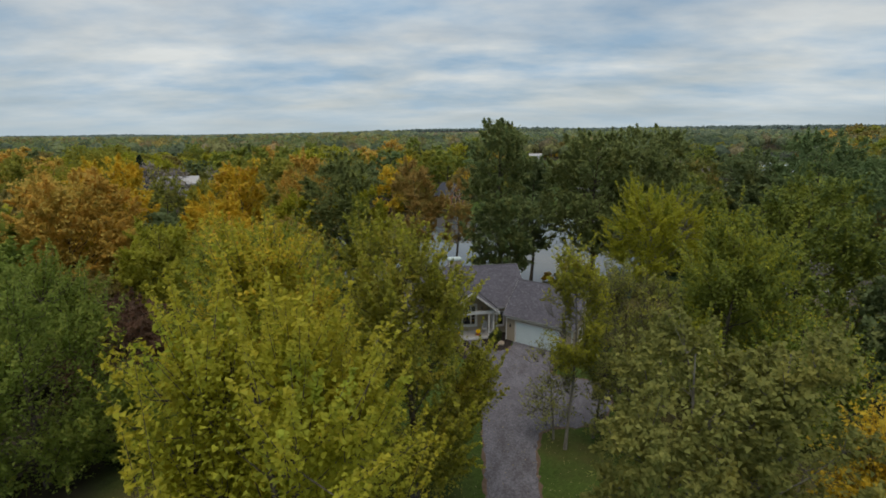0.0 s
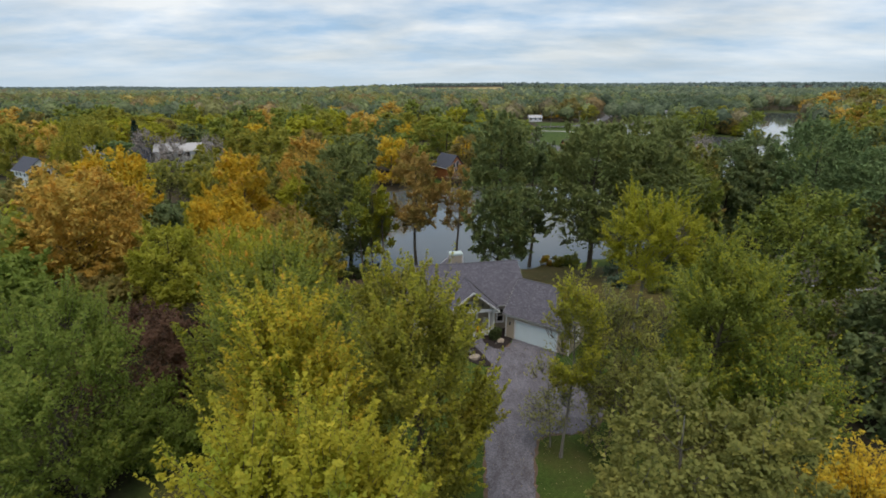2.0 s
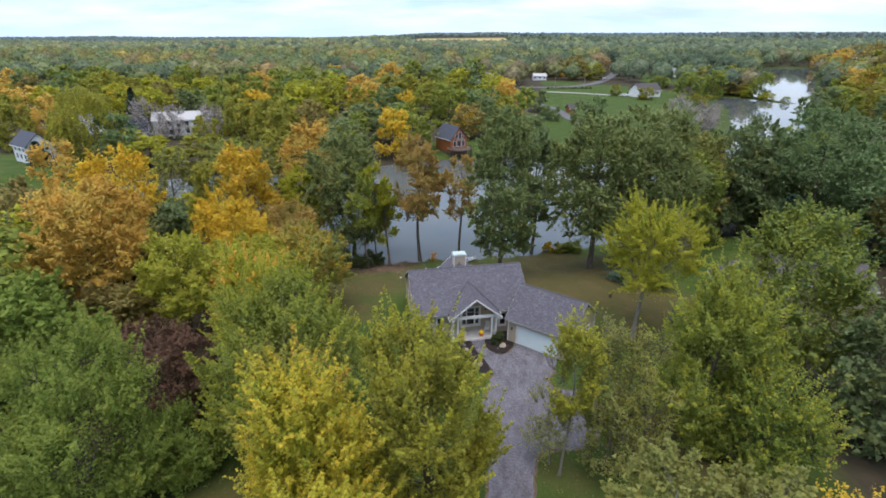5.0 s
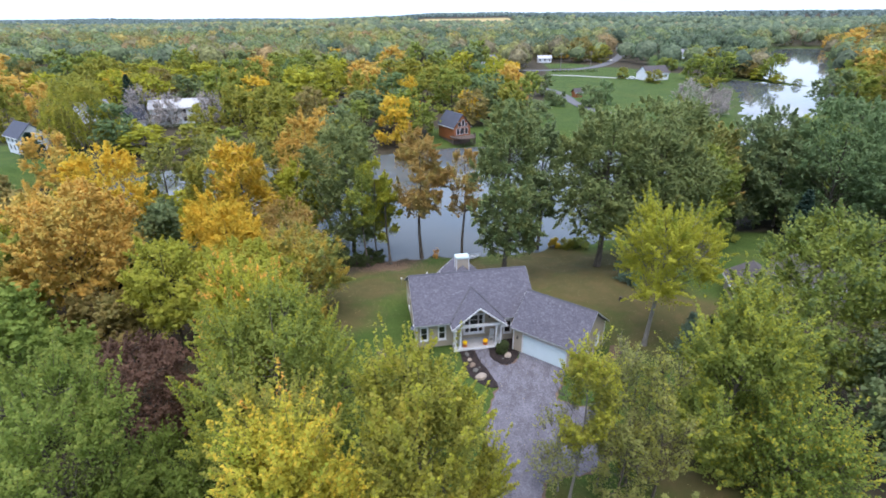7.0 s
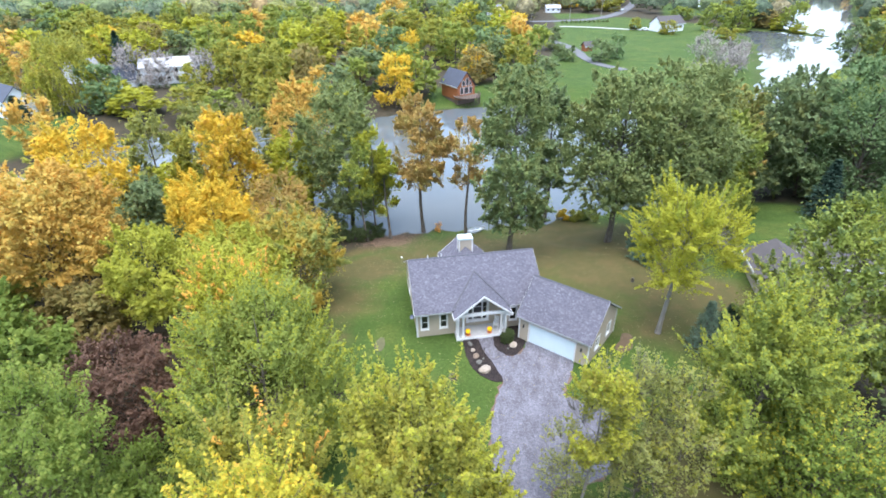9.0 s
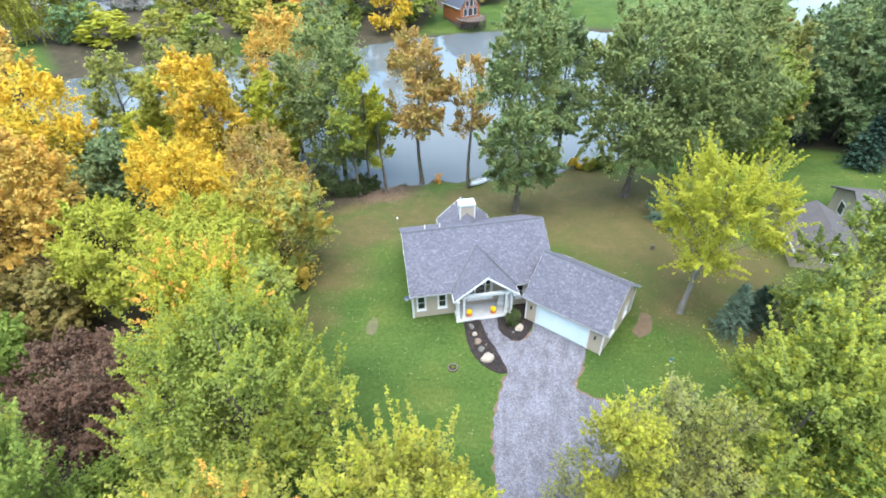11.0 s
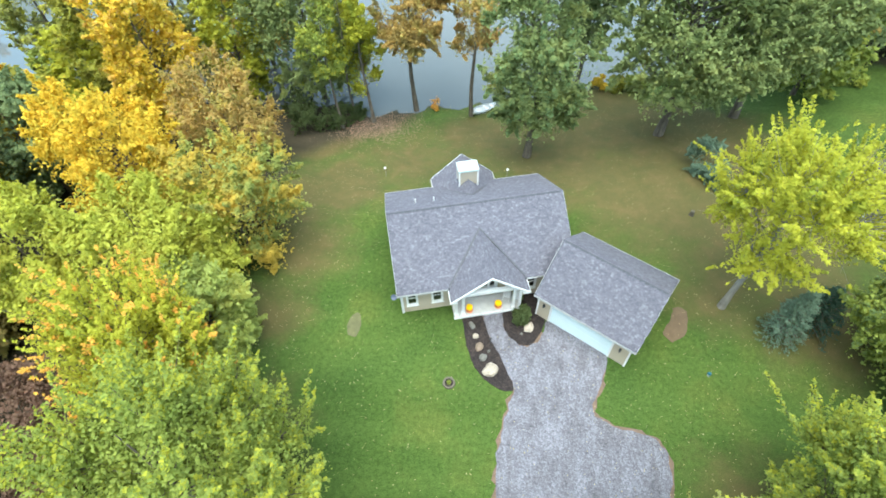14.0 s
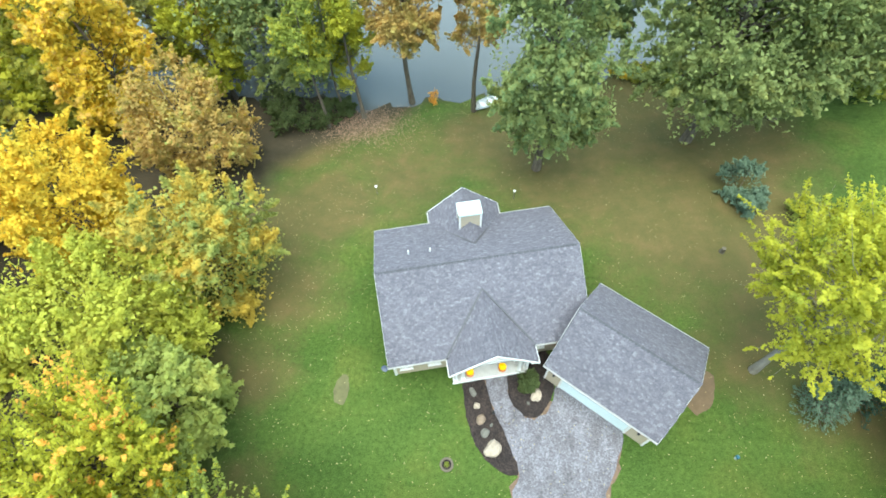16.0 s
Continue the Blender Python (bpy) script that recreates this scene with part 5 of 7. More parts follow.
def split_spots(seed, x, y):
    rng = np.random.default_rng(seed)
    tone = np.array([noise.noise(Vector((a * 0.012, b * 0.012, seed))) for a, b in zip(x, y)]) * 0.8 + rng.random(len(x)) * 0.55 - np.clip(x, -150, 250) * 0.0008
    order = np.argsort(tone)
    out, start = {}, 0
    # farther bands take bluer mixes, in place of haze
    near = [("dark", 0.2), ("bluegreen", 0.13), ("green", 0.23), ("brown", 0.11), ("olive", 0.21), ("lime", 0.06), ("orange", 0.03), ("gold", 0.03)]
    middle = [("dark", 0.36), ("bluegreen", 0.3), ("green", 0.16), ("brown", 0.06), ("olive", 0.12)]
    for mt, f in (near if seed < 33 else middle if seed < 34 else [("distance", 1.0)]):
        end = min(len(x), start + int(round(f * len(x))))
        sel = order[start:end]
        out[mt] = (x[sel], y[sel])
        start = end
    return out


def wedge(y, u):
    half = 0.92 * y + 60
    return -half + 2 * half * u


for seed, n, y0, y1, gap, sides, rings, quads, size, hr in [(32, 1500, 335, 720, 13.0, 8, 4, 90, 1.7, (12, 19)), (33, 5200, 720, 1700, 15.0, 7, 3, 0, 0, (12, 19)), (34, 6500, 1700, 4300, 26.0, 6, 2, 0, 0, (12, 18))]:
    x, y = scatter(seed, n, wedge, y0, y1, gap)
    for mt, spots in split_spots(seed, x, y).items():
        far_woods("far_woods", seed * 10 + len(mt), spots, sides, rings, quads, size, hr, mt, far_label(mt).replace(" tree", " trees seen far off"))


# ---- the house ----
HOUSE = thing("house", pose(-5.9, 50.3, 0, 0, 0, 13.2), "single-storey tan house with grey shingle roof and white trim", "house")
EAVE, RIDGE, W_ROOF, D_ROOF, V_RIDGE = 3.2, 6.52, 13.55, 10.7, 5.2
SLOPE = (RIDGE - EAVE) / V_RIDGE


def board_mesh():
    """One lap of siding, 1 m long, thicker at its lower edge."""
    bm = bmesh.new()
    add_prism(bm, [(0, 0, 0), (0, -0.028, 0), (0, -0.008, 0.165), (0, 0, 0.165)], (1, 0, 0))
    bmesh.ops.recalc_face_normals(bm, faces=bm.faces)
    me = bpy.data.meshes.new("siding_board")
    bm.to_mesh(me)
    bm.free()
    me.materials.append(M_SIDING)
    return me


BOARD = board_mesh()
LATER = []


def wall(parent, name, m, length, height, holes=(), base=-0.6, gable=None, thick=0.16, boards=True, peak=0.5):
    """A wall in its own plane (x along, z up, outer face at y=0) with openings (x0, x1, z0, z1) through it; gable: height of its peak over mid-length."""
    bm = bmesh.new()
    xs = sorted({0.0, length, *[h[0] for h in holes], *[h[1] for h in holes]})
    zs = sorted({base, height, *[h[2] for h in holes], *[h[3] for h in holes]})
    for x0, x1 in zip(xs, xs[1:]):
        for z0, z1 in zip(zs, zs[1:]):
            xm, zm = (x0 + x1) / 2, (z0 + z1) / 2
            if any(h[0] < xm < h[1] and h[2] < zm < h[3] for h in holes):
                continue
            add_box(bm, x0, x1, 0, thick, z0, z1)
    if gable:
        add_prism(bm, [(0, 0, height), (length, 0, height), (length * peak, 0, gable)], (0, thick, 0))
    bmesh.ops.remove_doubles(bm, verts=bm.verts, dist=0.0005)
    ob = part(name, bm, M_SIDING, parent)
    ob.matrix_local = m
    if boards:
        LATER.append((ob, length, height, holes, gable, peak))
    return ob


def side_all():
    """Siding boards, laid course by course between the openings."""
    for ob, length, height, holes, gable, peak in LATER:
        z = 0.05
        top = gable or height
        while z < top - 0.1:
            x0, x1 = 0.0, length
            if z + 0.165 > height and gable:
                k = (z + 0.165 - height) / (gable - height)
                x0, x1 = length * peak * k, length - length * (1 - peak) * k
            spans = [(x0, x1)]
            for h in holes:
                if h[2] < z + 0.16 and h[3] > z:
                    spans = [s for a, b in spans for s in ((a, min(b, h[0])), (max(a, h[1]), b)) if s[1] - s[0] > 0.03]
            for a, b in spans:
                if b - a < 0.05:
                    continue
                bo = new("siding_board", BOARD)
                bo.parent = ob
                bo.location = (a, -0.001, z)
                bo.scale = (b - a, 1, 1)
            z += 0.165


def window(parent, m, w, h, trim=0.11, grid=(1, 2)):
    """A white-trimmed window in a wall's plane, lower left corner of its opening at m."""
    bm = bmesh.new()
    add_box(bm, -trim, w + trim, -0.05, 0.02, h, h + trim * 1.2)
    add_box(bm, -trim, w + trim, -0.05, 0.02, -trim, 0)
    add_box(bm, -trim, 0, -0.05, 0.02, 0, h)
    add_box(bm, w, w + trim, -0.05, 0.02, 0, h)
    win = part("window", bm, M_WHITE, parent, "white-framed window with dark glass")
    win.matrix_local = m
    part("sill", box_bm(-trim * 1.3, w + trim * 1.3, -0.1, 0.0, -trim - 0.04, -trim, 0.008), M_WHITE, win)
    bm = bmesh.new()
    add_box(bm, 0, 0.05, 0.02, 0.07, 0, h)
    add_box(bm, w - 0.05, w, 0.02, 0.07, 0, h)
    add_box(bm, 0.05, w - 0.05, 0.02, 0.07, 0, 0.05)
    add_box(bm, 0.05, w - 0.05, 0.02, 0.07, h - 0.05, h)
    for i in range(1, grid[0]):
        add_box(bm, w * i / grid[0] - 0.025, w * i / grid[0] + 0.025, 0.02, 0.065, 0.05, h - 0.05)
    for j in range(1, grid[1]):
        add_box(bm, 0.05, w - 0.05, 0.022, 0.068, h * j / grid[1] - 0.025, h * j / grid[1] + 0.025)
    part("sash", bm, M_WHITE, win)
    for j in range(grid[1]):
        p = part("pane", box_bm(0.05, w - 0.05, 0.04, 0.048, h * j / grid[1] + 0.03, h * (j + 1) / grid[1] - 0.03), M_GLASS, win)
        p.visible_shadow = False
    return win


def roof_slab(parent, name, outline, thick=0.16, label=""):
    """A sloping roof board: outline of its upper face, thickened downwards."""
    bm = bmesh.new()
    add_prism(bm, outline, (0, 0, -thick))
    return part(name, bm, M_UNDER, parent, label)


SHINGLE_JOBS = []


def shingle_mesh():
    bm = bmesh.new()
    w, l = 0.22, 0.24
    add_prism(bm, [(0.003, 0, 0.0), (0.003, 0, 0.022), (0.003, l, 0.003), (0.003, l, 0.0)], (w - 0.006, 0, 0))
    bmesh.ops.recalc_face_normals(bm, faces=bm.faces)
    me = bpy.data.meshes.new("shingle")
    bm.to_mesh(me)
    bm.free()
    me.materials.append(M_SHINGLE)
    return me


def shingle_spots(origin, along, up, length, rise, keep=None, seed=0):
    """Matrices for the tabs of one roof slope, course by course from the eave."""
    rnd = random.Random(seed)
    o, a, u = Vector(origin), Vector(along).normalized(), Vector(up).normalized()
    n = a.cross(u)
    spots = []
    rows = int(rise / 0.15)
    for r in range(rows):
        off = rnd.uniform(0, 0.3)
        k = 0
        while True:
            x = off - 0.21 + k * 0.22
            k += 1
            if x > length - 0.15:
                break
            if x < -0.01:
                continue
            p = o + a * x + u * (r * 0.15)
            mid = p + a * 0.11 + u * 0.1
            if keep and not keep(mid):
                continue
            rot = Matrix((a, u, n)).transposed().to_4x4()
            spots.append(Matrix.Translation(p + n * rnd.uniform(0.002, 0.005)) @ rot @ pose(0, 0, 0, 0, 0, rnd.uniform(-0.3, 0.3)))
    return spots


def lay_shingles(parent, spots, pick):
    """The 300 tabs picked become parts; the others are joined."""
    base = SHINGLE
    co = np.array([v.co for v in base.vertices])
    faces = [list(p.vertices) for p in base.polygons]
    quads = np.array([f for f in faces if len(f) == 4])
    order = sorted(range(len(spots)), key=lambda i: pick(spots[i].translation))
    for i in order[:300]:
        ob = new("shingle", base)
        ob.parent = parent
        ob.matrix_local = spots[i]
    rest = [spots[i] for i in order[300:]]
    if rest:
        V = np.concatenate([co @ np.array(m.to_3x3()).T + np.array(m.translation) for m in rest])
        Q = np.concatenate([quads + i * len(co) for i in range(len(rest))])
        ob = new("shingles", fast_mesh("shingles", V, Q, mat=M_SHINGLE))
        ob.parent = parent
        tagged(ob, kind="stuff")


SHINGLE = shingle_mesh()


def ridge_caps(parent, a, b, drop, mat=None):
    """Folded caps along a ridge."""
    a, b = Vector(a), Vector(b)
    d = (b - a).normalized()
    side = d.cross(Vector((0, 0, 1))).normalized()
    bm = bmesh.new()
    n = int((b - a).length / 0.2)
    for i in range(n):
        p = a + d * (i * 0.2)
        q = p + d * 0.27
        lift = 0.012 + (i % 2) * 0.004
        w = 0.14
        for s in (1, -1):
            c = [p + Vector((0, 0, lift + 0.022)), q + Vector((0, 0, lift + 0.004)), q + side * (s * w) + Vector((0, 0, lift + 0.004 - w * drop)), p + side * (s * w) + Vector((0, 0, lift + 0.022 - w * drop))]
            add_prism(bm, c, (0, 0, -0.02))
    return part("ridge_cap", bm, mat or M_CAP, parent)


# walls of the main part, in the house's frame (u along the front, v back)
U0, U1, V0, V1 = 0.3, 13.25, 0.58, 10.35
WALL_TOP = EAVE + 0.12
wall(HOUSE, "wall", pose(U0, V0, 0), 4.25 - U0, WALL_TOP, [(0.42, 1.1, 0.95, 2.5), (2.36, 3.04, 0.95, 2.5)])
window(HOUSE, pose(U0 + 0.42, V0, 0.95), 0.68, 1.55)
window(HOUSE, pose(U0 + 2.36, V0, 0.95), 0.68, 1.55)
VP = 1.15
wall(HOUSE, "wall", pose(4.25, VP + 0.001, 0), 5.02, 3.2, [(1.4, 3.4, 1.0, 3.15)], gable=5.2)
wall(HOUSE, "wall", pose(9.27, V0, 0), U1 - 9.27, WALL_TOP, [(0.68, 1.38, 0.95, 2.45)])
window(HOUSE, pose(9.95, V0, 0.95), 0.7, 1.5)
wall(HOUSE, "wall", pose(4.25, VP + 0.2, 0, 0, 0, -90), VP + 0.2 - V0 - 0.16, WALL_TOP, boards=False)
wall(HOUSE, "wall", pose(9.27, V0 + 0.16, 0, 0, 0, 90), VP + 0.2 - V0 - 0.16, WALL_TOP, boards=False)
gab = RIDGE - 0.25
GPK = (V1 - V_RIDGE) / (V1 - V0)
wall(HOUSE, "wall", pose(U0, V1, 0, 0, 0, -90), V1 - V0, WALL_TOP, [(2.0, 3.2, 0.95, 2.4), (6.5, 7.4, 0.95, 2.4)], gable=gab, peak=GPK)
for x, w in ((2.0, 1.2), (6.5, 0.9)):
    window(HOUSE, pose(U0, V1, 0, 0, 0, -90) @ pose(x, 0, 0.95), w, 1.45)
wall(HOUSE, "wall", pose(U1, V0, 0, 0, 0, 90), V1 - V0, WALL_TOP, gable=gab, boards=False, peak=1 - GPK)
wall(HOUSE, "wall", pose(U1, V1, 0, 0, 0, 180), U1 - U0, WALL_TOP, boards=False)
part("floor_slab", box_bm(U0 + 0.2, U1 - 0.2, V0 + 0.9, V1 - 0.2, -0.1, 0.25), M_INSIDE, HOUSE)
part("inner_wall", box_bm(U0 + 0.2, U1 - 0.2, 3.6, 3.7, 0.25, 3.1), M_INSIDE, HOUSE)
# corner boards and eave boards
for u, v in ((U0, V0), (U1, V0), (U0, V1), (U1, V1)):
    part("corner_board", box_bm(u - 0.05, u + 0.07, v - 0.05, v + 0.07, -0.2, EAVE, 0.006), M_WHITE, HOUSE)
part("frieze", box_bm(U0, 3.9, V0 - 0.04, V0, EAVE - 0.2, EAVE - 0.03), M_WHITE, HOUSE)
part("frieze", box_bm(9.55, U1, V0 - 0.04, V0, EAVE - 0.2, EAVE - 0.03), M_WHITE, HOUSE)
# main roof
roof_front = roof_slab(HOUSE, "roof", [(0, 0, EAVE), (6.76 - 2.62, 0, EAVE), (6.76 - 1.5, 1.36, EAVE + SLOPE * 1.36), (6.76 + 1.5, 1.36, EAVE + SLOPE * 1.36), (6.76 + 2.62, 0, EAVE), (W_ROOF, 0, EAVE), (W_ROOF, V_RIDGE, RIDGE), (0, V_RIDGE, RIDGE)], label="grey asphalt shingle roof slope")
BACK_E = EAVE - 0.03
roof_back = roof_slab(HOUSE, "roof", [(0, V_RIDGE, RIDGE), (W_ROOF, V_RIDGE, RIDGE), (W_ROOF, D_ROOF, BACK_E), (0, D_ROOF, BACK_E)], label="grey asphalt shingle roof slope")
ridge_caps(HOUSE, (0, V_RIDGE, RIDGE), (W_ROOF, V_RIDGE, RIDGE), SLOPE)


def gutter(parent, a, b, out):
    """A white open gutter along an eave."""
    a, b, o = Vector(a), Vector(b), Vector(out)
    bm = bmesh.new()
    prof = [(0, 0.0), (0, -0.12), (0.08, -0.12), (0.10, 0.0), (0.092, 0.0), (0.072, -0.108), (0.01, -0.108), (0.01, 0.0)]
    add_prism(bm, [a + o * x + Vector((0, 0, z)) for x, z in prof], b - a)
    return part("gutter", bm, M_TRIM, parent)


def rake(parent, a, b, out, deep=0.15, thick=0.02):
    """A white board under a roof's sloping edge."""
    a, b, o = Vector(a), Vector(b), Vector(out)
    bm = bmesh.new()
    z = Vector((0, 0, 1))
    add_prism(bm, [a - z * 0.012, b - z * 0.012, b - z * deep, a - z * deep], o * thick)
    return part("rake_board", bm, M_TRIM, parent)


gutter(HOUSE, (-0.03, 0, EAVE - 0.03), (3.78, 0, EAVE - 0.03), (0, -1, 0))
gutter(HOUSE, (9.72, 0, EAVE - 0.03), (11.3, 0, EAVE - 0.03), (0, -1, 0))
gutter(HOUSE, (0, D_ROOF, BACK_E - 0.03), (4.3, D_ROOF, BACK_E - 0.03), (0, 1, 0))
gutter(HOUSE, (9.2, D_ROOF, BACK_E - 0.03), (W_ROOF, D_ROOF, BACK_E - 0.03), (0, 1, 0))
rake(HOUSE, (-0.002, -0.05, EAVE - 0.02), (-0.002, V_RIDGE, RIDGE), (-1, 0, 0))
rake(HOUSE, (-0.002, V_RIDGE, RIDGE), (-0.002, D_ROOF, BACK_E), (-1, 0, 0))
rake(HOUSE, (W_ROOF + 0.002, 0, EAVE), (W_ROOF + 0.002, V_RIDGE, RIDGE), (1, 0, 0))
rake(HOUSE, (W_ROOF + 0.002, V_RIDGE, RIDGE), (W_ROOF + 0.002, D_ROOF, BACK_E), (1, 0, 0))


def main_roof_z(v):
    return EAVE + SLOPE * v if v < V_RIDGE else RIDGE - (v - V_RIDGE) * (RIDGE - BACK_E) / (D_ROOF - V_RIDGE)


# porch gable
PU, PHALF, PV, PZ, PE = 6.76, 2.95, -1.15, 5.42, 3.02
PSL = (PZ - PE) / PHALF
PBACK = 3.75
porch_l = roof_slab(HOUSE, "porch_roof", [(PU - PHALF, PV, PE), (PU, PV, PZ), (PU, PBACK, PZ), (PU - PHALF, PBACK, PE)], 0.13, "grey shingle porch roof slope")
porch_r = roof_slab(HOUSE, "porch_roof", [(PU, PV, PZ), (PU + PHALF, PV, PE), (PU + PHALF, PBACK, PE), (PU, PBACK, PZ)], 0.13, "grey shingle porch roof slope")
ridge_caps(HOUSE, (PU, PV, PZ), (PU, 3.45, PZ), PSL, M_SHINGLE)
# white slabs added under the slopes to bounce light into the porch
for s_ in (-1, 1):
    bm = bmesh.new()
    add_prism(bm, [(PU + s_ * (PHALF - 0.05), PV + 0.02, PE - 0.1), (PU + s_ * (PHALF - 0.05), VP - 0.01, PE - 0.1), (PU, VP - 0.01, PZ - 0.14), (PU, PV + 0.02, PZ - 0.14)], (0, 0, -0.03))
    part("porch_ceiling", bm, M_WHITE, HOUSE, "white boarded porch ceiling")


def valley(parent, a, b, width=0.1):
    """A dark metal strip where two roof slopes meet."""
    a, b = Vector(a), Vector(b)
    side = (b - a).cross(Vector((0, 0, 1))).normalized() * width / 2
    bm = bmesh.new()
    add_prism(bm, [a - side, a + side, b + side, b - side], (0, 0, 0.065))
    return part("valley_flashing", bm, M_FLASH, parent, "dark valley flashing")


for s_ in (-1, 1):
    va = (PE - EAVE) / SLOPE
    vb = (PZ - EAVE) / SLOPE
    valley(HOUSE, (PU + s_ * PHALF, max(va, 0) + 0.02, max(PE, EAVE) + 0.03), (PU, vb, PZ + 0.02))
for s in (-1, 1):
    bm = bmesh.new()
    a, b = Vector((PU + s * (PHALF + 0.02), PV - 0.002, PE + 0.03)), Vector((PU, PV - 0.002, PZ + 0.04))
    z = Vector((0, 0, 1))
    add_prism(bm, [a, b, b - z * 0.22, a - z * 0.19], (0, -0.05, 0))
    part("rake_board", bm, M_WHITE, HOUSE)
    part("eave_board", box_bm(*sorted((PU + s * PHALF, PU + s * (PHALF + 0.05))), PV, 0.6, PE - 0.2, PE + 0.0), M_WHITE, HOUSE)
    part("soffit", box_bm(*sorted((PU + s * (PHALF - 0.5), PU + s * PHALF)), PV + 0.01, 0.55, PE - 0.2, PE - 0.17), M_WHITE, HOUSE)
part("porch_floor", box_bm(4.1, 9.4, -0.72, VP, -0.4, 0.3, 0.015), M_CONCRETE, HOUSE, "pale concrete porch floor")
part("porch_edge", box_bm(4.06, 9.44, -0.78, -0.725, -0.3, 0.27), M_WHITE, HOUSE)


def post(u, v, w=0.2):
    bm = bmesh.new()
    add_box(bm, u - w / 2, u + w / 2, v - w / 2, v + w / 2, 0.3, 2.78, 0.012)
    add_box(bm, u - w * 0.72, u + w * 0.72, v - w * 0.72, v + w * 0.72, 0.301, 0.5, 0.01)
    add_box(bm, u - w * 0.68, u + w * 0.68, v - w * 0.68, v + w * 0.68, 2.64, 2.775, 0.01)
    return part("porch_post", bm, M_WHITE, HOUSE, "square white porch post")


for u, v in ((4.28, -0.55), (4.82, -0.55), (8.72, -0.55), (9.22, -0.55), (9.22, 0.15), (4.28, 0.15)):
    post(u, v)
part("porch_beam", box_bm(4.0, 9.5, -0.68, -0.42, 2.78, 3.08, 0.01), M_WHITE, HOUSE, "white porch beam")
part("porch_beam", box_bm(4.16, 4.4, -0.42, 0.56, 2.78, 3.06), M_WHITE, HOUSE)
part("porch_beam", box_bm(9.1, 9.34, -0.42, 0.56, 2.78, 3.06), M_WHITE, HOUSE)
# tall triple window at the back of the porch
win = window(HOUSE, pose(5.65, VP, 1.0), 2.0, 2.15, 0.2, (1, 1))
bm = bmesh.new()
for x in (0.48, 1.45):
    add_box(bm, x - 0.03, x + 0.11, -0.02, 0.075, 0.0, 2.15)
for z in (0.72, 1.45):
    add_box(bm, 0.05, 0.48, 0.02, 0.07, z, z + 0.04)
    add_box(bm, 1.53, 1.95, 0.02, 0.07, z, z + 0.04)
add_box(bm, 0.56, 1.45, 0.02, 0.07, 1.55, 1.6)
part("mullions", bm, M_WHITE, win)
for u in (5.05, 8.35):
    bm = box_bm(u - 0.06, u + 0.06, VP - 0.16, VP - 0.03, 2.75, 3.05, 0.02)
    part("wall_lantern", bm, M_BLACK, HOUSE, "small black wall lantern")

# rear gable and chimney
RU, RHALF, RZ, RE, RV = 6.9, 2.7, 5.45, 3.05, 11.9
RSL = (RZ - RE) / RHALF
BSL = (RIDGE - BACK_E) / (D_ROOF - V_RIDGE)
for s_ in (-1, 1):
    valley(HOUSE, (RU + s_ * RHALF, D_ROOF - 0.05, RE + 0.06), (RU, V_RIDGE + (RIDGE - RZ) / BSL, RZ + 0.02))
rear_l = roof_slab(HOUSE, "rear_roof", [(RU - RHALF, RV, RE), (RU - RHALF, 6.6, RE), (RU, 6.6, RZ), (RU, RV, RZ)], 0.13, "grey shingle rear gable slope")
rear_r = roof_slab(HOUSE, "rear_roof", [(RU, RV, RZ), (RU, 6.6, RZ), (RU + RHALF, 6.6, RE), (RU + RHALF, RV, RE)], 0.13, "grey shingle rear gable slope")
ridge_caps(HOUSE, (RU, 6.9, RZ), (RU, RV, RZ), RSL, M_SHINGLE)
part("rear_wall", box_bm(RU - RHALF + 0.3, RU + RHALF - 0.3, V1 + 0.01, RV - 0.3, -1.2, RE + 0.1), M_SIDING, HOUSE)
bm = bmesh.new()
add_prism(bm, [(RU - RHALF + 0.3, RV - 0.46, RE + 0.1), (RU + RHALF - 0.3, RV - 0.46, RE + 0.1), (RU, RV - 0.46, RZ - 0.2)], (0, 0.15, 0))
part("rear_gable", bm, M_SIDING, HOUSE)
for s in (-1, 1):
    gutter(HOUSE, (RU + s * RHALF, D_ROOF - 0.1, RE), (RU + s * RHALF, RV, RE), (s, 0, 0))
    bm = bmesh.new()
    a, b = Vector((RU + s * RHALF, RV + 0.002, RE + 0.01)), Vector((RU, RV + 0.002, RZ + 0.02))
    add_prism(bm, [a, b, b - Vector((0, 0, 0.2)), a - Vector((0, 0, 0.2))], (0, 0.045, 0))
    part("rake_board", bm, M_WHITE, HOUSE)
chim = part("chimney", box_bm(6.2, 7.68, 8.78, 9.75, 3.6, 6.32), M_SIDING, HOUSE, "tan boxed chimney with white corner boards")
for u in (6.2, 7.68):
    for v in (8.78, 9.75):
        part("corner_board", box_bm(u - 0.07 if u < 7 else u - 0.05, u + 0.05 if u < 7 else u + 0.07, v - 0.06 if v < 9 else v - 0.05, v + 0.05 if v < 9 else v + 0.06, 3.7, 6.32), M_WHITE, chim)
bm = bmesh.new()
add_box(bm, 6.1, 7.78, 8.68, 9.85, 6.32, 6.48, 0.01)
add_box(bm, 6.16, 7.72, 8.74, 9.79, 6.481, 6.57, 0.03)
part("chimney_cap", bm, M_CAPMETAL, chim, "pale grey-green metal chimney cap")
for i in range(11):
    bo = new("siding_board", BOARD)
    bo.parent = chim
    bo.location, bo.scale = (6.25, 8.779, 4.45 + i * 0.165), (1.38, 1, 1)
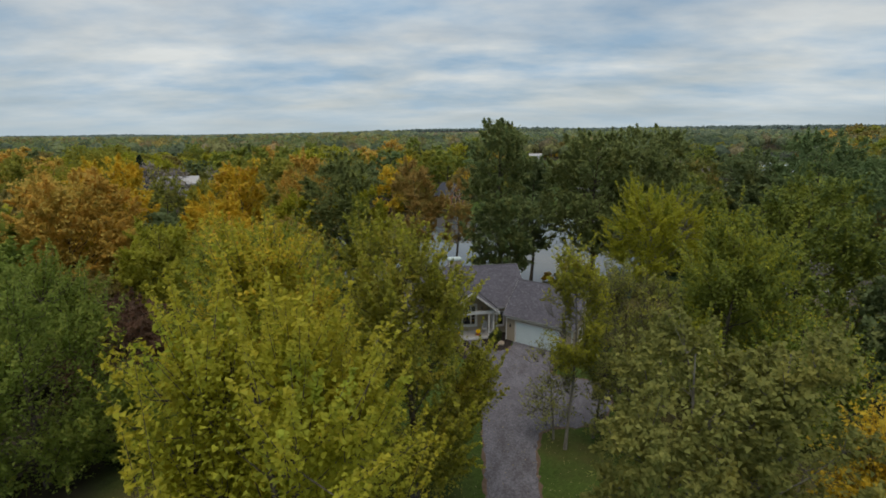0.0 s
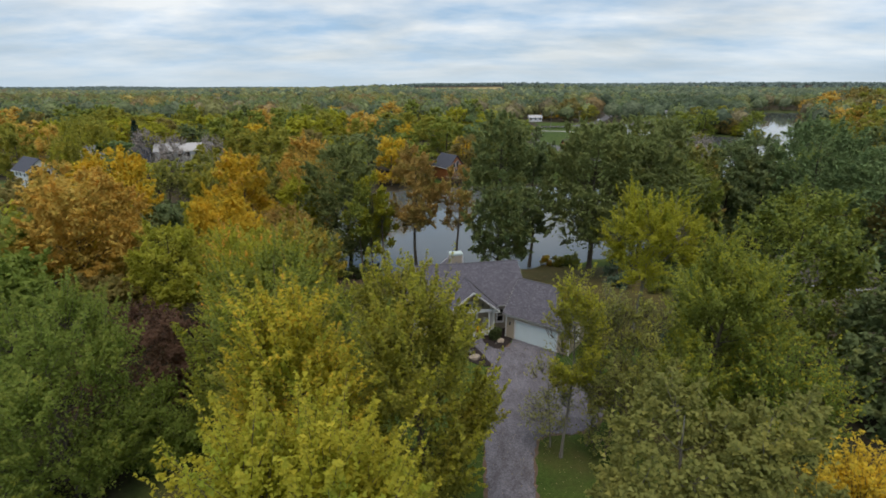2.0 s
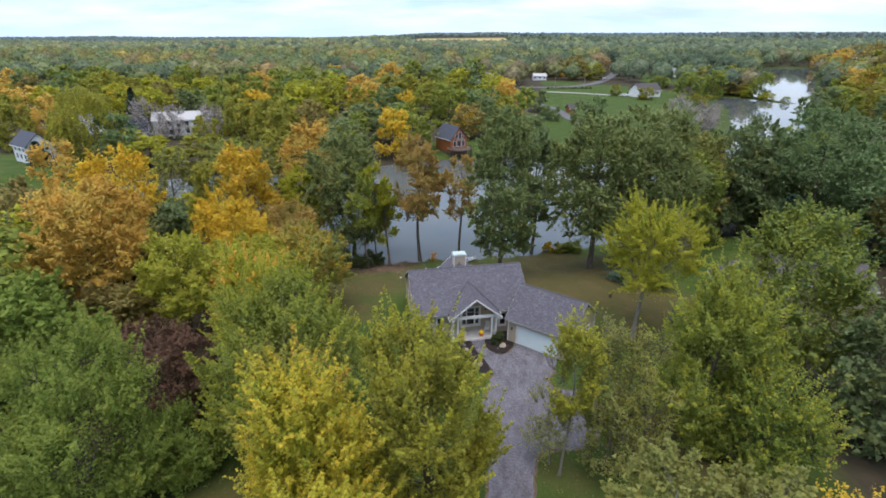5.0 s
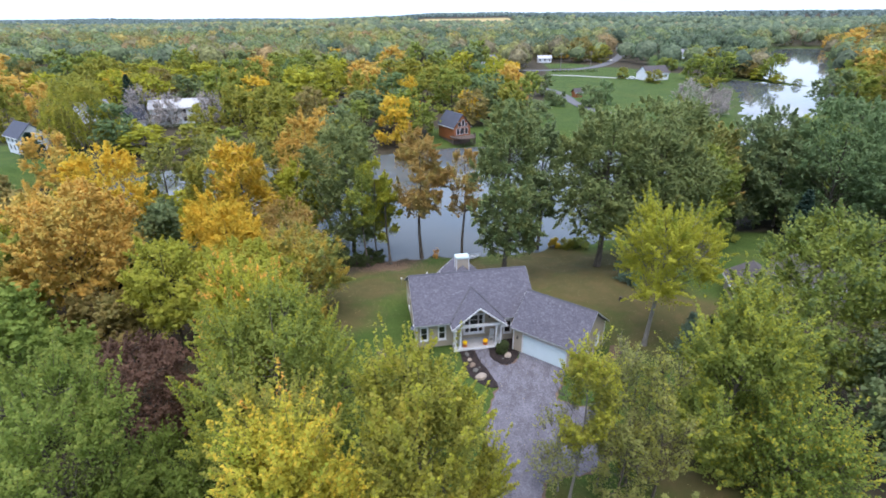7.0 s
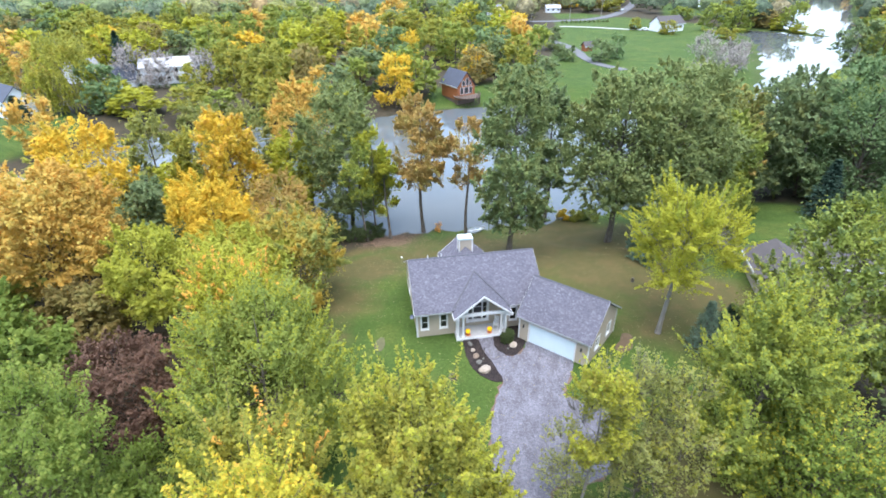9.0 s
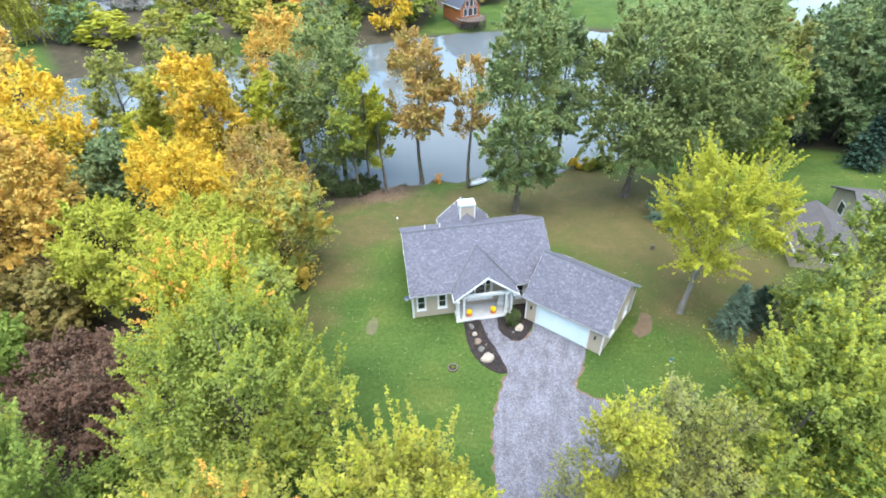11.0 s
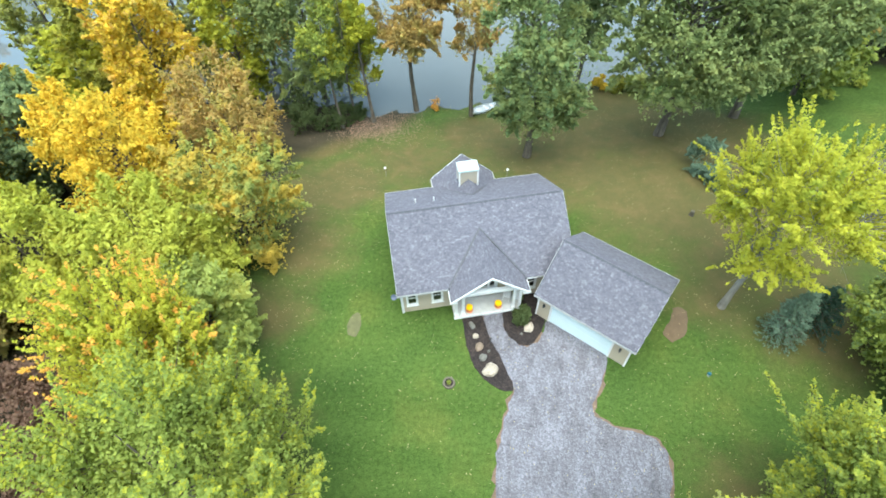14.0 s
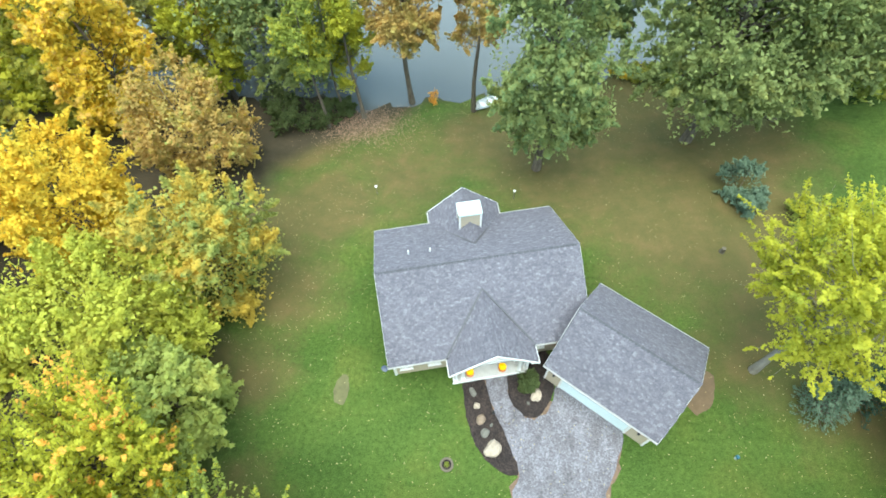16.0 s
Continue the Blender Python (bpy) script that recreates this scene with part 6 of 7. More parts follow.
for u, v in ((2.35, 6.9), (3.8, 6.8)):
    part("vent_pipe", lathe_bm([(0.055, main_roof_z(v) - 0.1), (0.055, main_roof_z(v) + 0.42), (0.04, main_roof_z(v) + 0.42), (0.04, main_roof_z(v) + 0.3)], 12), M_WHITE, HOUSE).location = (u, v, 0)
# dish at the front corner
dish = part("dish", lathe_bm([(0.02, 0.0), (0.16, 0.015), (0.3, 0.07), (0.38, 0.13), (0.375, 0.14), (0.29, 0.085), (0.15, 0.03), (0.02, 0.02)], 20), M_DISH, HOUSE, "blue-grey satellite dish on the eave corner")
dish.matrix_local = pose(-0.22, 0.1, 3.0, 42, -20, 0) @ Matrix.Scale(0.6, 4)
part("arm", box_bm(-0.02, 0.02, -0.02, 0.02, -0.4, 0.0), M_BLACK, dish)
part("downpipe", lathe_bm([(0.04, -0.1), (0.04, EAVE - 0.1)], 8), M_WHITE, HOUSE).location = (0.22, 0.5, 0)

shingle_jobs = []
sl = math.hypot(V_RIDGE, RIDGE - EAVE)


def off_porch(p):
    inside = abs(p.x - PU) < PHALF and p.y < PBACK and PZ - abs(p.x - PU) * PSL > p.z + 0.03
    return not inside


def off_rear(p):
    return not (abs(p.x - RU) < RHALF and p.y > 6.6 and RZ - abs(p.x - RU) * RSL > p.z + 0.03)


shingle_jobs.append((roof_front, shingle_spots((0, 0, EAVE + 0.001), (1, 0, 0), (0, V_RIDGE, RIDGE - EAVE), W_ROOF, sl, off_porch, 1)))
shingle_jobs.append((roof_back, shingle_spots((W_ROOF, D_ROOF, BACK_E + 0.001), (-1, 0, 0), (0, -(D_ROOF - V_RIDGE), RIDGE - BACK_E), W_ROOF, math.hypot(D_ROOF - V_RIDGE, RIDGE - BACK_E), off_rear, 2)))


def over_main(p):
    return p.z > main_roof_z(p.y) - 0.05 if p.y > -0.1 else True


psl = math.hypot(PHALF, PZ - PE)
shingle_jobs.append((porch_l, shingle_spots((PU - PHALF, PBACK, PE + 0.001), (0, -1, 0), (PHALF, 0, PZ - PE), PBACK - PV, psl, over_main, 3)))
shingle_jobs.append((porch_r, shingle_spots((PU + PHALF, PV, PE + 0.001), (0, 1, 0), (-PHALF, 0, PZ - PE), PBACK - PV, psl, over_main, 4)))
rsl = math.hypot(RHALF, RZ - RE)
shingle_jobs.append((rear_l, shingle_spots((RU - RHALF, RV, RE + 0.001), (0, -1, 0), (RHALF, 0, RZ - RE), RV - 6.6, rsl, over_main, 5)))
shingle_jobs.append((rear_r, shingle_spots((RU + RHALF, 6.6, RE + 0.001), (0, 1, 0), (-RHALF, 0, RZ - RE), RV - 6.6, rsl, over_main, 6)))

# ---- the garage ----
GARAGE = thing("garage", pose(4.12, 51.26, 0, 0, 0, -33.4), "attached tan garage with a wide white door", "garage")
GW, GD, GE, GR = 7.93, 7.42, 2.9, 5.95
GV = 3.36
GA, GB, GF, GK = 0.3, 7.6, 0.34, 7.05
wall(GARAGE, "wall", pose(GA, GF, 0), GB - GA, GE + 0.05, [(1.15, 5.95, -0.6, 2.2)])
ggab = GR - 0.28
GP = (GV - GF) / (GK - GF)
wall(GARAGE, "wall", pose(GB, GF, 0, 0, 0, 90), GK - GF, GE, [(1.6, 2.5, 1.0, 2.2), (4.4, 5.3, 1.0, 2.2)], gable=ggab, peak=GP)
for x in (1.6, 4.4):
    window(GARAGE, pose(GB, GF, 0, 0, 0, 90) @ pose(x, 0, 1.0), 0.9, 1.2)
wall(GARAGE, "wall", pose(GA, GK, 0, 0, 0, -90), GK - GF, GE, gable=ggab, boards=False, peak=1 - GP)
wall(GARAGE, "wall", pose(GB, GK, 0, 0, 0, 180), GB - GA, GE, boards=False)
part("floor_slab", box_bm(GA + 0.2, GB - 0.2, GF + 0.25, GK - 0.2, -0.2, 0.03), M_INSIDE, GARAGE)
for u, v in ((GA, GF), (GB, GF), (GB, GK)):
    part("corner_board", box_bm(u - 0.06, u + 0.06, v - 0.06, v + 0.06, -0.3, GE, 0.006), M_WHITE, GARAGE)
g_front = roof_slab(GARAGE, "roof", [(0, 0, GE), (GW, 0, GE), (GW, GV, GR), (0, GV, GR)], label="grey asphalt shingle roof slope")
g_back = roof_slab(GARAGE, "roof", [(0, GV, GR), (GW, GV, GR), (GW, GD, GE), (0, GD, GE)], label="grey asphalt shingle roof slope")
GSL = (GR - GE) / GV
ridge_caps(GARAGE, (0, GV, GR), (GW, GV, GR), GSL)
gutter(GARAGE, (0, 0, GE - 0.03), (GW, 0, GE - 0.03), (0, -1, 0))
gutter(GARAGE, (0, GD, GE - 0.03), (GW, GD, GE - 0.03), (0, 1, 0))
for x, o in ((-0.002, -1), (GW + 0.002, 1)):
    rake(GARAGE, (x, 0, GE), (x, GV, GR), (o, 0, 0))
    rake(GARAGE, (x, GV, GR), (x, GD, GE), (o, 0, 0))
part("soffit", box_bm(0.02, GW - 0.02, 0.02, GF - 0.01, GE - 0.2, GE - 0.17), M_WHITE, GARAGE)
part("frieze", box_bm(GA, GB, GF - 0.045, GF - 0.004, GE - 0.42, GE - 0.2), M_WHITE, GARAGE)
DX0, DX1, DH = GA + 1.15, GA + 5.95, 2.2
door = part("garage_door", box_bm(DX0, DX1, GF + 0.06, GF + 0.1, 0.0, DH), M_DOOR, GARAGE, "wide white panelled garage door")
for j in range(4):
    bm = bmesh.new()
    z0 = j * DH / 4
    add_box(bm, DX0 + 0.005, DX1 - 0.005, GF + 0.03, GF + 0.06, z0 + 0.002, z0 + DH / 4 - 0.002, 0.002)
    for i in range(8):
        x0 = DX0 + 0.06 + i * (DX1 - DX0 - 0.06) / 8
        add_box(bm, x0, x0 + (DX1 - DX0 - 0.06) / 8 - 0.07, GF + 0.025, GF + 0.03, z0 + 0.09, z0 + DH / 4 - 0.09, 0.002)
    part("door_section", bm, M_DOOR, door)
part("door_trim", box_bm(DX0 - 0.14, DX0, GF - 0.035, GF + 0.1, -0.02, DH + 0.14), M_WHITE, GARAGE)
part("door_trim", box_bm(DX1, DX1 + 0.14, GF - 0.035, GF + 0.1, -0.02, DH + 0.14), M_WHITE, GARAGE)
part("door_trim", box_bm(DX0, DX1, GF - 0.035, GF + 0.1, DH, DH + 0.14), M_WHITE, GARAGE)
for x in (GA + 0.5, GA + 6.62):
    bm = bmesh.new()
    add_box(bm, x - 0.08, x + 0.08, GF - 0.06, GF - 0.028, 1.55, 1.95, 0.01)
    add_box(bm, x - 0.07, x + 0.07, GF - 0.2, GF - 0.061, 1.6, 1.86, 0.025)
    part("wall_lantern", bm, M_BLACK, GARAGE, "small black wall lantern")
gsl = math.hypot(GV, GR - GE)
shingle_jobs.append((g_front, shingle_spots((0, 0, GE + 0.001), (1, 0, 0), (0, GV, GR - GE), GW, gsl, None, 7)))
shingle_jobs.append((g_back, shingle_spots((GW, GD, GE + 0.001), (-1, 0, 0), (0, -(GD - GV), GR - GE), GW, math.hypot(GD - GV, GR - GE), None, 8)))


# ---- round the house ----
def rock(name, x, y, sx, sy, sz, mat, seed, label, category="stone", group=""):
    rnd = random.Random(seed)
    bm = bmesh.new()
    bmesh.ops.create_icosphere(bm, subdivisions=3, radius=1.0)
    off = Vector((rnd.uniform(-9, 9), rnd.uniform(-9, 9), rnd.uniform(-9, 9)))
    for v in bm.verts:
        n = noise.noise(v.co * 0.9 + off) * 0.38 + noise.noise(v.co * 2.4 + off) * 0.14
        c = v.co * (1 + n)
        c.z = max(c.z, -0.35)
        c = Vector((round(c.x * 5) / 5 * 0.25 + c.x * 0.75, c.y, c.z))
        v.co = (c.x * sx, c.y * sy, c.z * sz)
    me = bpy.data.meshes.new(name)
    bm.to_mesh(me)
    bm.free()
    me.materials.append(mat)
    ob = new(name, me)
    ob.matrix_world = pose(x, y, float(ground_z(x, y)) + 0.08 + sz * 0.15, 0, 0, rnd.uniform(0, 360))
    return tagged(ob, label, category, group)


rock("boulder", 1.1, 46.35, 0.62, 0.52, 0.42, M_ROCK, 3, "large pale tan boulder in the mulch bed")
rock("field_stone", 0.55, 47.35, 0.32, 0.26, 0.2, M_ROCK2, 4, "flat grey field stone in the mulch bed", group="bed stones")
rock("field_stone", 0.2, 48.25, 0.3, 0.34, 0.22, M_ROCK3, 5, "rust-coloured field stone in the mulch bed", group="bed stones")
rock("field_stone", -0.05, 49.1, 0.24, 0.22, 0.18, M_ROCK, 6, "small tan field stone in the mulch bed", group="bed stones")
rock("field_stone", -0.4, 50.0, 0.2, 0.36, 0.16, M_ROCK2, 7, "long grey field stone in the mulch bed", group="bed stones")
rock("field_stone", 3.95, 50.1, 0.5, 0.34, 0.24, M_ROCK, 8, "tan field stone beside the dwarf pine", group="bed stones")
rock("field_stone", 3.4, 49.5, 0.12, 0.1, 0.1, M_ROCK2, 9, "tiny grey stone in the mulch", group="bed stones")
rock("field_stone", 0.95, 47.9, 0.13, 0.1, 0.1, M_ROCK2, 10, "tiny grey stone in the mulch", group="bed stones")
plant_bush(3.25, 50.75, 1.3, 0.75, "dwarf pine in the mulch bed", 120, "thicket", leaves=2600, size=0.16, name="dwarf_pine")


def flower_pot(u, v):
    m = HOUSE.matrix_world @ pose(u, v, 0.302)
    ob = thing("flower_pot", m, "yellow chrysanthemums in an orange clay pot", "flower pot", "porch pots")
    part("pot", lathe_bm([(0.14, 0.0), (0.2, 0.24), (0.215, 0.24), (0.215, 0.29), (0.185, 0.29), (0.17, 0.22)], 18), M_TERRA, ob)
    part("saucer", lathe_bm([(0.26, 0.0), (0.29, 0.035), (0.27, 0.035), (0.25, 0.012)], 18), M_TERRA, ob)
    rng = np.random.default_rng(int(u * 10))
    d = unit(rng.normal(size=(500, 3)) + np.array([0, 0, 0.35]))
    pos = d * np.array([0.24, 0.24, 0.2]) * rng.uniform(0.75, 1.05, (500, 1)) + np.array([0, 0, 0.44])
    vv, q = leaf_quads(pos, rng.normal(size=(500, 3)), d, np.full(500, 0.09), np.full(500, 0.085))
    mesh_part("flower_head", fast_mesh("flower_head", vv, q, mat=M_MUM), ob)
    return ob


flower_pot(5.35, -0.3)
flower_pot(7.62, -0.3)


def porch_chair(u, v, turn):
    m = HOUSE.matrix_world @ pose(u, v, 0.302, 0, 0, turn)
    ob = thing("rocking_chair", m, "white wooden rocking chair on the porch", "chair")
    for x in (-0.24, 0.24):
        bm = bmesh.new()
        pts = [(x, -0.42 + 0.84 * i / 8, 0.03 + 0.09 * ((i - 4) / 4) ** 2) for i in range(9)]
        for a, b in zip(pts, pts[1:]):
            add_prism(bm, [(x - 0.02, a[1], a[2]), (x + 0.02, a[1], a[2]), (x + 0.02, a[1], a[2] + 0.04), (x - 0.02, a[1], a[2] + 0.04)], (0, b[1] - a[1], b[2] - a[2]))
        part("rocker", bm, M_WHITE, ob)
        part("arm", box_bm(x - 0.04, x + 0.04, -0.26, 0.3, 0.62, 0.65, 0.008), M_WHITE, ob)
        for y in (-0.24, 0.24):
            part("leg", box_bm(x - 0.02, x + 0.02, y - 0.02, y + 0.02, 0.05, 0.62), M_WHITE, ob)
    for i in range(5):
        part("seat_slat", box_bm(-0.25, 0.25, -0.26 + i * 0.105, -0.17 + i * 0.105, 0.40, 0.42, 0.004), M_WHITE, ob)
    for i in range(6):
        s = part("back_slat", box_bm(-0.035, 0.035, -0.01, 0.01, 0.0, 0.72, 0.004), M_WHITE, ob)
        s.matrix_local = pose(-0.21 + i * 0.084, 0.26, 0.42, -14, 0, 0)
    r = part("top_rail", box_bm(-0.26, 0.26, -0.015, 0.015, 0.7, 0.78, 0.006), M_WHITE, ob)
    r.matrix_local = pose(0, 0.26, 0.42, -14, 0, 0)
    return ob


porch_chair(8.45, 0.35, -25)

pit = thing("planter_ring", pose(-1.82, 45.25, 0), "round stone planter ring set in the lawn", "planter")
for i in range(14):
    a = i * 2 * math.pi / 14
    bm = bmesh.new()
    add_box(bm, 0.3, 0.44, -0.088, 0.088, -0.05, 0.16, 0.015)
    o = part("stone", bm, M_STEM, pit)
    o.matrix_local = pose(0, 0, 0, 0, 0, math.degrees(a))
part("soil", lathe_bm([(0.3, -0.04), (0.3, 0.1), (0.1, 0.13)], 18), M_MULCH, pit)
rngp = np.random.default_rng(4)
dd = unit(rngp.normal(size=(160, 3)) + np.array([0, 0, 0.8]))
vv, q = leaf_quads(dd * 0.17 + np.array([0, 0, 0.16]), rngp.normal(size=(160, 3)), dd, np.full(160, 0.1), np.full(160, 0.05))
mesh_part("plant", fast_mesh("plant", vv, q, mat=LEAF["green"]), pit)

lid = thing("well_cap", pose(16.5, 47.0, 0), "teal plastic pipe cap standing in the lawn", "cap")
part("pipe", lathe_bm([(0.1, -0.1), (0.1, 0.22)], 14), M_WHITE, lid)
part("cap", lathe_bm([(0.13, 0.22), (0.13, 0.3), (0.09, 0.34)], 16), M_TEAL, lid)
stump = thing("tree_stump", pose(18.7, 62.5, float(ground_z(18.7, 62.5))), "short dark weathered tree stump on the lawn", "stump")
part("stump", lathe_bm([(0.27, -0.1), (0.2, 0.12), (0.17, 0.5), (0.15, 0.52)], 12), M_STEM, stump)
for x, y in ((-9.8, 67.9), (2.4, 67.6)):
    st = thing("yard_stake", pose(x, y, float(ground_z(x, y))), "thin post with a small white cap", "stake", "yard stakes")
    part("post", lathe_bm([(0.025, -0.2), (0.02, 1.0)], 8), M_WOODGREY, st)
    part("cap", lathe_bm([(0.1, 1.0), (0.12, 1.12), (0.03, 1.2)], 12), M_WHITE, st)
light_st = thing("path_light", pose(1.05, 48.6, 0.06), "black path light on a thin stake", "lamp")
part("stake", lathe_bm([(0.02, -0.1), (0.015, 0.7)], 8), M_BLACK, light_st)
part("shade", lathe_bm([(0.02, 0.72), (0.11, 0.7), (0.02, 0.8)], 12), M_BLACK, light_st)


def boat(x, y, turn):
    """A small upturned-edged rowing boat drawn up on the bank."""
    ob = thing("rowing_boat", pose(x, y, float(ground_z(x, y)) + 0.12, 0, 4, turn), "white rowing boat drawn up on the bank", "boat")
    bm = bmesh.new()
    secs = []
    for i in range(9):
        t = i / 8
        w = 0.62 * math.sin(math.pi * min(0.93, 0.12 + t * 0.9)) ** 0.7
        secs.append([bm.verts.new((-1.8 + 3.6 * t, s * w * k, z + 0.1 * (2 * t - 1) ** 2)) for s, k, z in ((-1, 1, 0.42), (-1, 0.85, 0.1), (0, 0, 0.0), (1, 0.85, 0.1), (1, 1, 0.42))])
    for a, b in zip(secs, secs[1:]):
        for i in range(4):
            bm.faces.new((a[i], a[i + 1], b[i + 1], b[i]))
    bm.faces.new(secs[0])
    bm.faces.new(secs[-1][::-1])
    bmesh.ops.solidify(bm, geom=bm.faces[:], thickness=0.03)
    part("hull", bm, M_HULL, ob)
    for xx in (-0.8, 0.3, 1.1):
        part("bench", box_bm(xx - 0.12, xx + 0.12, -0.5, 0.5, 0.28, 0.31), M_HULL, ob)
    return ob


boat(-0.2, 83.0, 38)
rail = thing("stair_rail", HOUSE.matrix_world @ pose(5.1, 12.3, -0.9), "brown wooden stair rail behind the house", "rail")
for i in range(4):
    part("baluster", box_bm(-0.04 - i * 0.35, 0.04 - i * 0.35, -0.04, 0.04, 0.0 - i * 0.1, 1.7 - i * 0.35), M_LOG, rail)
bm = bmesh.new()
add_prism(bm, [(0.1, -0.06, 1.72), (0.1, 0.06, 1.72), (0.1, 0.06, 1.8), (0.1, -0.06, 1.8)], (-1.4, 0, -1.2))
part("handrail", bm, M_LOG, rail)
part("cap", box_bm(-0.09, 0.12, -0.09, 0.09, 1.81, 1.9, 0.02), M_WHITE, rail)


# ---- other houses ----
def simple_house(name, m, L, D, wall_h, ridge_h, wall_m, roof_m, label, windows=(), storeys=1, category="house", chimney=None):
    """A gabled house, ridge along x, centred on m; windows: (side, offset, sill, width, height)."""
    ob = thing(name, m, label, category)
    bm = bmesh.new()
    a, d, t = L / 2, D / 2, 0.2
    add_box(bm, -a, a, -d, -d + t, -1.0, wall_h)
    part("wall", bm, wall_m, ob)
    part("wall", box_bm(-a, a, d - t, d, -1.0, wall_h), wall_m, ob)
    for s in (-1, 1):
        bm = bmesh.new()
        x0 = s * a - (t if s > 0 else 0)
        add_prism(bm, [(x0, -d + t, -1), (x0, d - t, -1), (x0, d - t, wall_h), (x0, 0, ridge_h - 0.12), (x0, -d + t, wall_h)], (t, 0, 0))
        part("gable_wall", bm, wall_m, ob)
    o, k = 0.45, (ridge_h - wall_h) / d
    for s in (-1, 1):
        bm = bmesh.new()
        add_prism(bm, [(-a - o, s * (d + o), wall_h - o * k), (a + o, s * (d + o), wall_h - o * k), (a + o, 0, ridge_h), (-a - o, 0, ridge_h)], (0, 0, 0.16))
        part("roof", bm, roof_m, ob)
        part("fascia", box_bm(-a - o, a + o, *sorted((s * (d + o), s * (d + o + 0.05))), wall_h - o * k - 0.16, wall_h - o * k + 0.1), M_WHITE, ob)
    for side, off, z, w, h in windows:
        base = {"front": pose(off, -d, z), "back": pose(-off, d, z, 0, 0, 180), "left": pose(-a, -off, z, 0, 0, -90), "right": pose(a, off, z, 0, 0, 90)}[side]
        bm = bmesh.new()
        add_box(bm, -w / 2 - 0.1, w / 2 + 0.1, -0.06, 0.0, -0.1, 0)
        add_box(bm, -w / 2 - 0.1, w / 2 + 0.1, -0.06, 0.0, h, h + 0.1)
        add_box(bm, -w / 2 - 0.1, -w / 2, -0.06, 0.0, 0, h)
        add_box(bm, w / 2, w / 2 + 0.1, -0.06, 0.0, 0, h)
        wo = part("window", bm, M_WHITE, ob)
        wo.matrix_local = base
        part("pane", box_bm(-w / 2, w / 2, -0.03, -0.002, 0, h), M_BLACK, wo, "dark window glass")
    if chimney:
        part("chimney", box_bm(chimney - 0.5, chimney + 0.5, -0.4, 0.4, ridge_h - 1, ridge_h + 1.1), wall_m, ob)
    return ob


def gz(x, y):
    return float(ground_z(x, y))


simple_house("neighbour_house", pose(45.5, 66.0, gz(45.5, 66.0) + 0.3, 0, 0, -10), 11.0, 8.6, 2.6, 4.5, M_SIDING, M_BROWNROOF, "tan house with brown-grey roof half hidden by trees",
             [("front", -4.0, 0.9, 1.4, 1.3), ("front", 0.5, 0.9, 1.4, 1.3), ("left", -1.5, 0.9, 1.2, 1.3), ("left", 1.6, 0.9, 1.2, 1.3)], chimney=-2.0)
simple_house("garden_garage", pose(35.2, 62.8, gz(35.2, 62.8) + 0.1, 0, 0, 80), 6.4, 5.6, 2.3, 3.9, M_SIDING, M_BROWNROOF, "small tan outbuilding with brown-grey roof", [("left", 0.3, 0.9, 1.2, 1.1)], category="garage")
wh = [("front", x, z, 1.1, 1.5) for x in (-7, -4.2, -1.4, 1.4, 4.2, 7) for z in (0.6, 3.3)] + [("left", y, z, 1.1, 1.5) for y in (-2.2, 2.2) for z in (0.6, 3.3)]
simple_house("farmhouse", pose(-105, 187, gz(-105, 187) + 0.3, 0, 0, 22), 19, 8, 5.4, 7.6, M_WHITEWALL, M_TRIM, "white two-storey house behind bare trees", wh)
simple_house("barn", pose(-118, 180, gz(-118, 180) + 0.2, 0, 0, 24), 6.5, 8, 2.4, 6.6, M_WHITEWALL, M_SLATE, "white outbuilding with a steep blue-grey roof", [("front", 0, 0.8, 1.6, 1.4)], category="barn")
simple_house("cottage", pose(-121, 137, gz(-121, 137) + 0.4, 0, 0, -30), 9, 6.5, 4.6, 7.6, M_WHITEWALL, M_SLATE, "white cottage with blue-grey roof by the pond", [("front", x, z, 1.0, 1.3) for x in (-2.6, 0, 2.6) for z in (0.8, 3.0)] + [("right", y, z, 0.9, 1.2) for y in (-1.6, 1.6) for z in (0.8, 3.0)])
simple_house("cottage", pose(-139, 188, gz(-139, 188) + 0.4, 0, 0, 60), 10, 7.5, 3.6, 6.5, M_WHITEWALL, M_GREYROOF, "small white cottage behind a willow", [("front", -2, 0.9, 1.0, 1.2), ("front", 2, 0.9, 1.0, 1.2)])
simple_house("bungalow", pose(100, 318, gz(100, 318) + 0.5, 0, 0, 24), 15, 9, 3.4, 6.8, M_WHITEWALL, M_BROWNROOF, "white bungalow with grey-brown roof on the far lawn", [("front", x, 0.9, 1.4, 1.4) for x in (-6, -2.5, 1.5, 5.5)] + [("right", 0, 0.9, 1.4, 1.4)])
simple_house("bungalow", pose(52, 428, gz(52, 428) + 0.5, 0, 0, 4), 10, 6, 2.8, 4.4, M_WHITEWALL, M_TRIM, "small white bungalow beside the road", [("front", x, 0.9, 1.3, 1.2) for x in (-3.6, 0, 3.6)])
simple_house("bungalow", pose(13, 352, gz(13, 352) + 0.5, 0, 0, -20), 11, 8, 3.0, 5.8, M_WHITEWALL, M_GREYROOF, "grey-roofed bungalow among trees", [("front", -2.5, 0.9, 1.3, 1.2), ("front", 2.5, 0.9, 1.3, 1.2)])
simple_house("ranch_house", pose(171, 468, gz(171, 468) + 0.5, 0, 0, -14), 24, 10, 3.2, 6.4, M_WHITEWALL, M_GREYROOF, "long white ranch house with grey roof", [("front", x, 0.9, 1.6, 1.4) for x in (-9, -5, 0, 5, 9)])
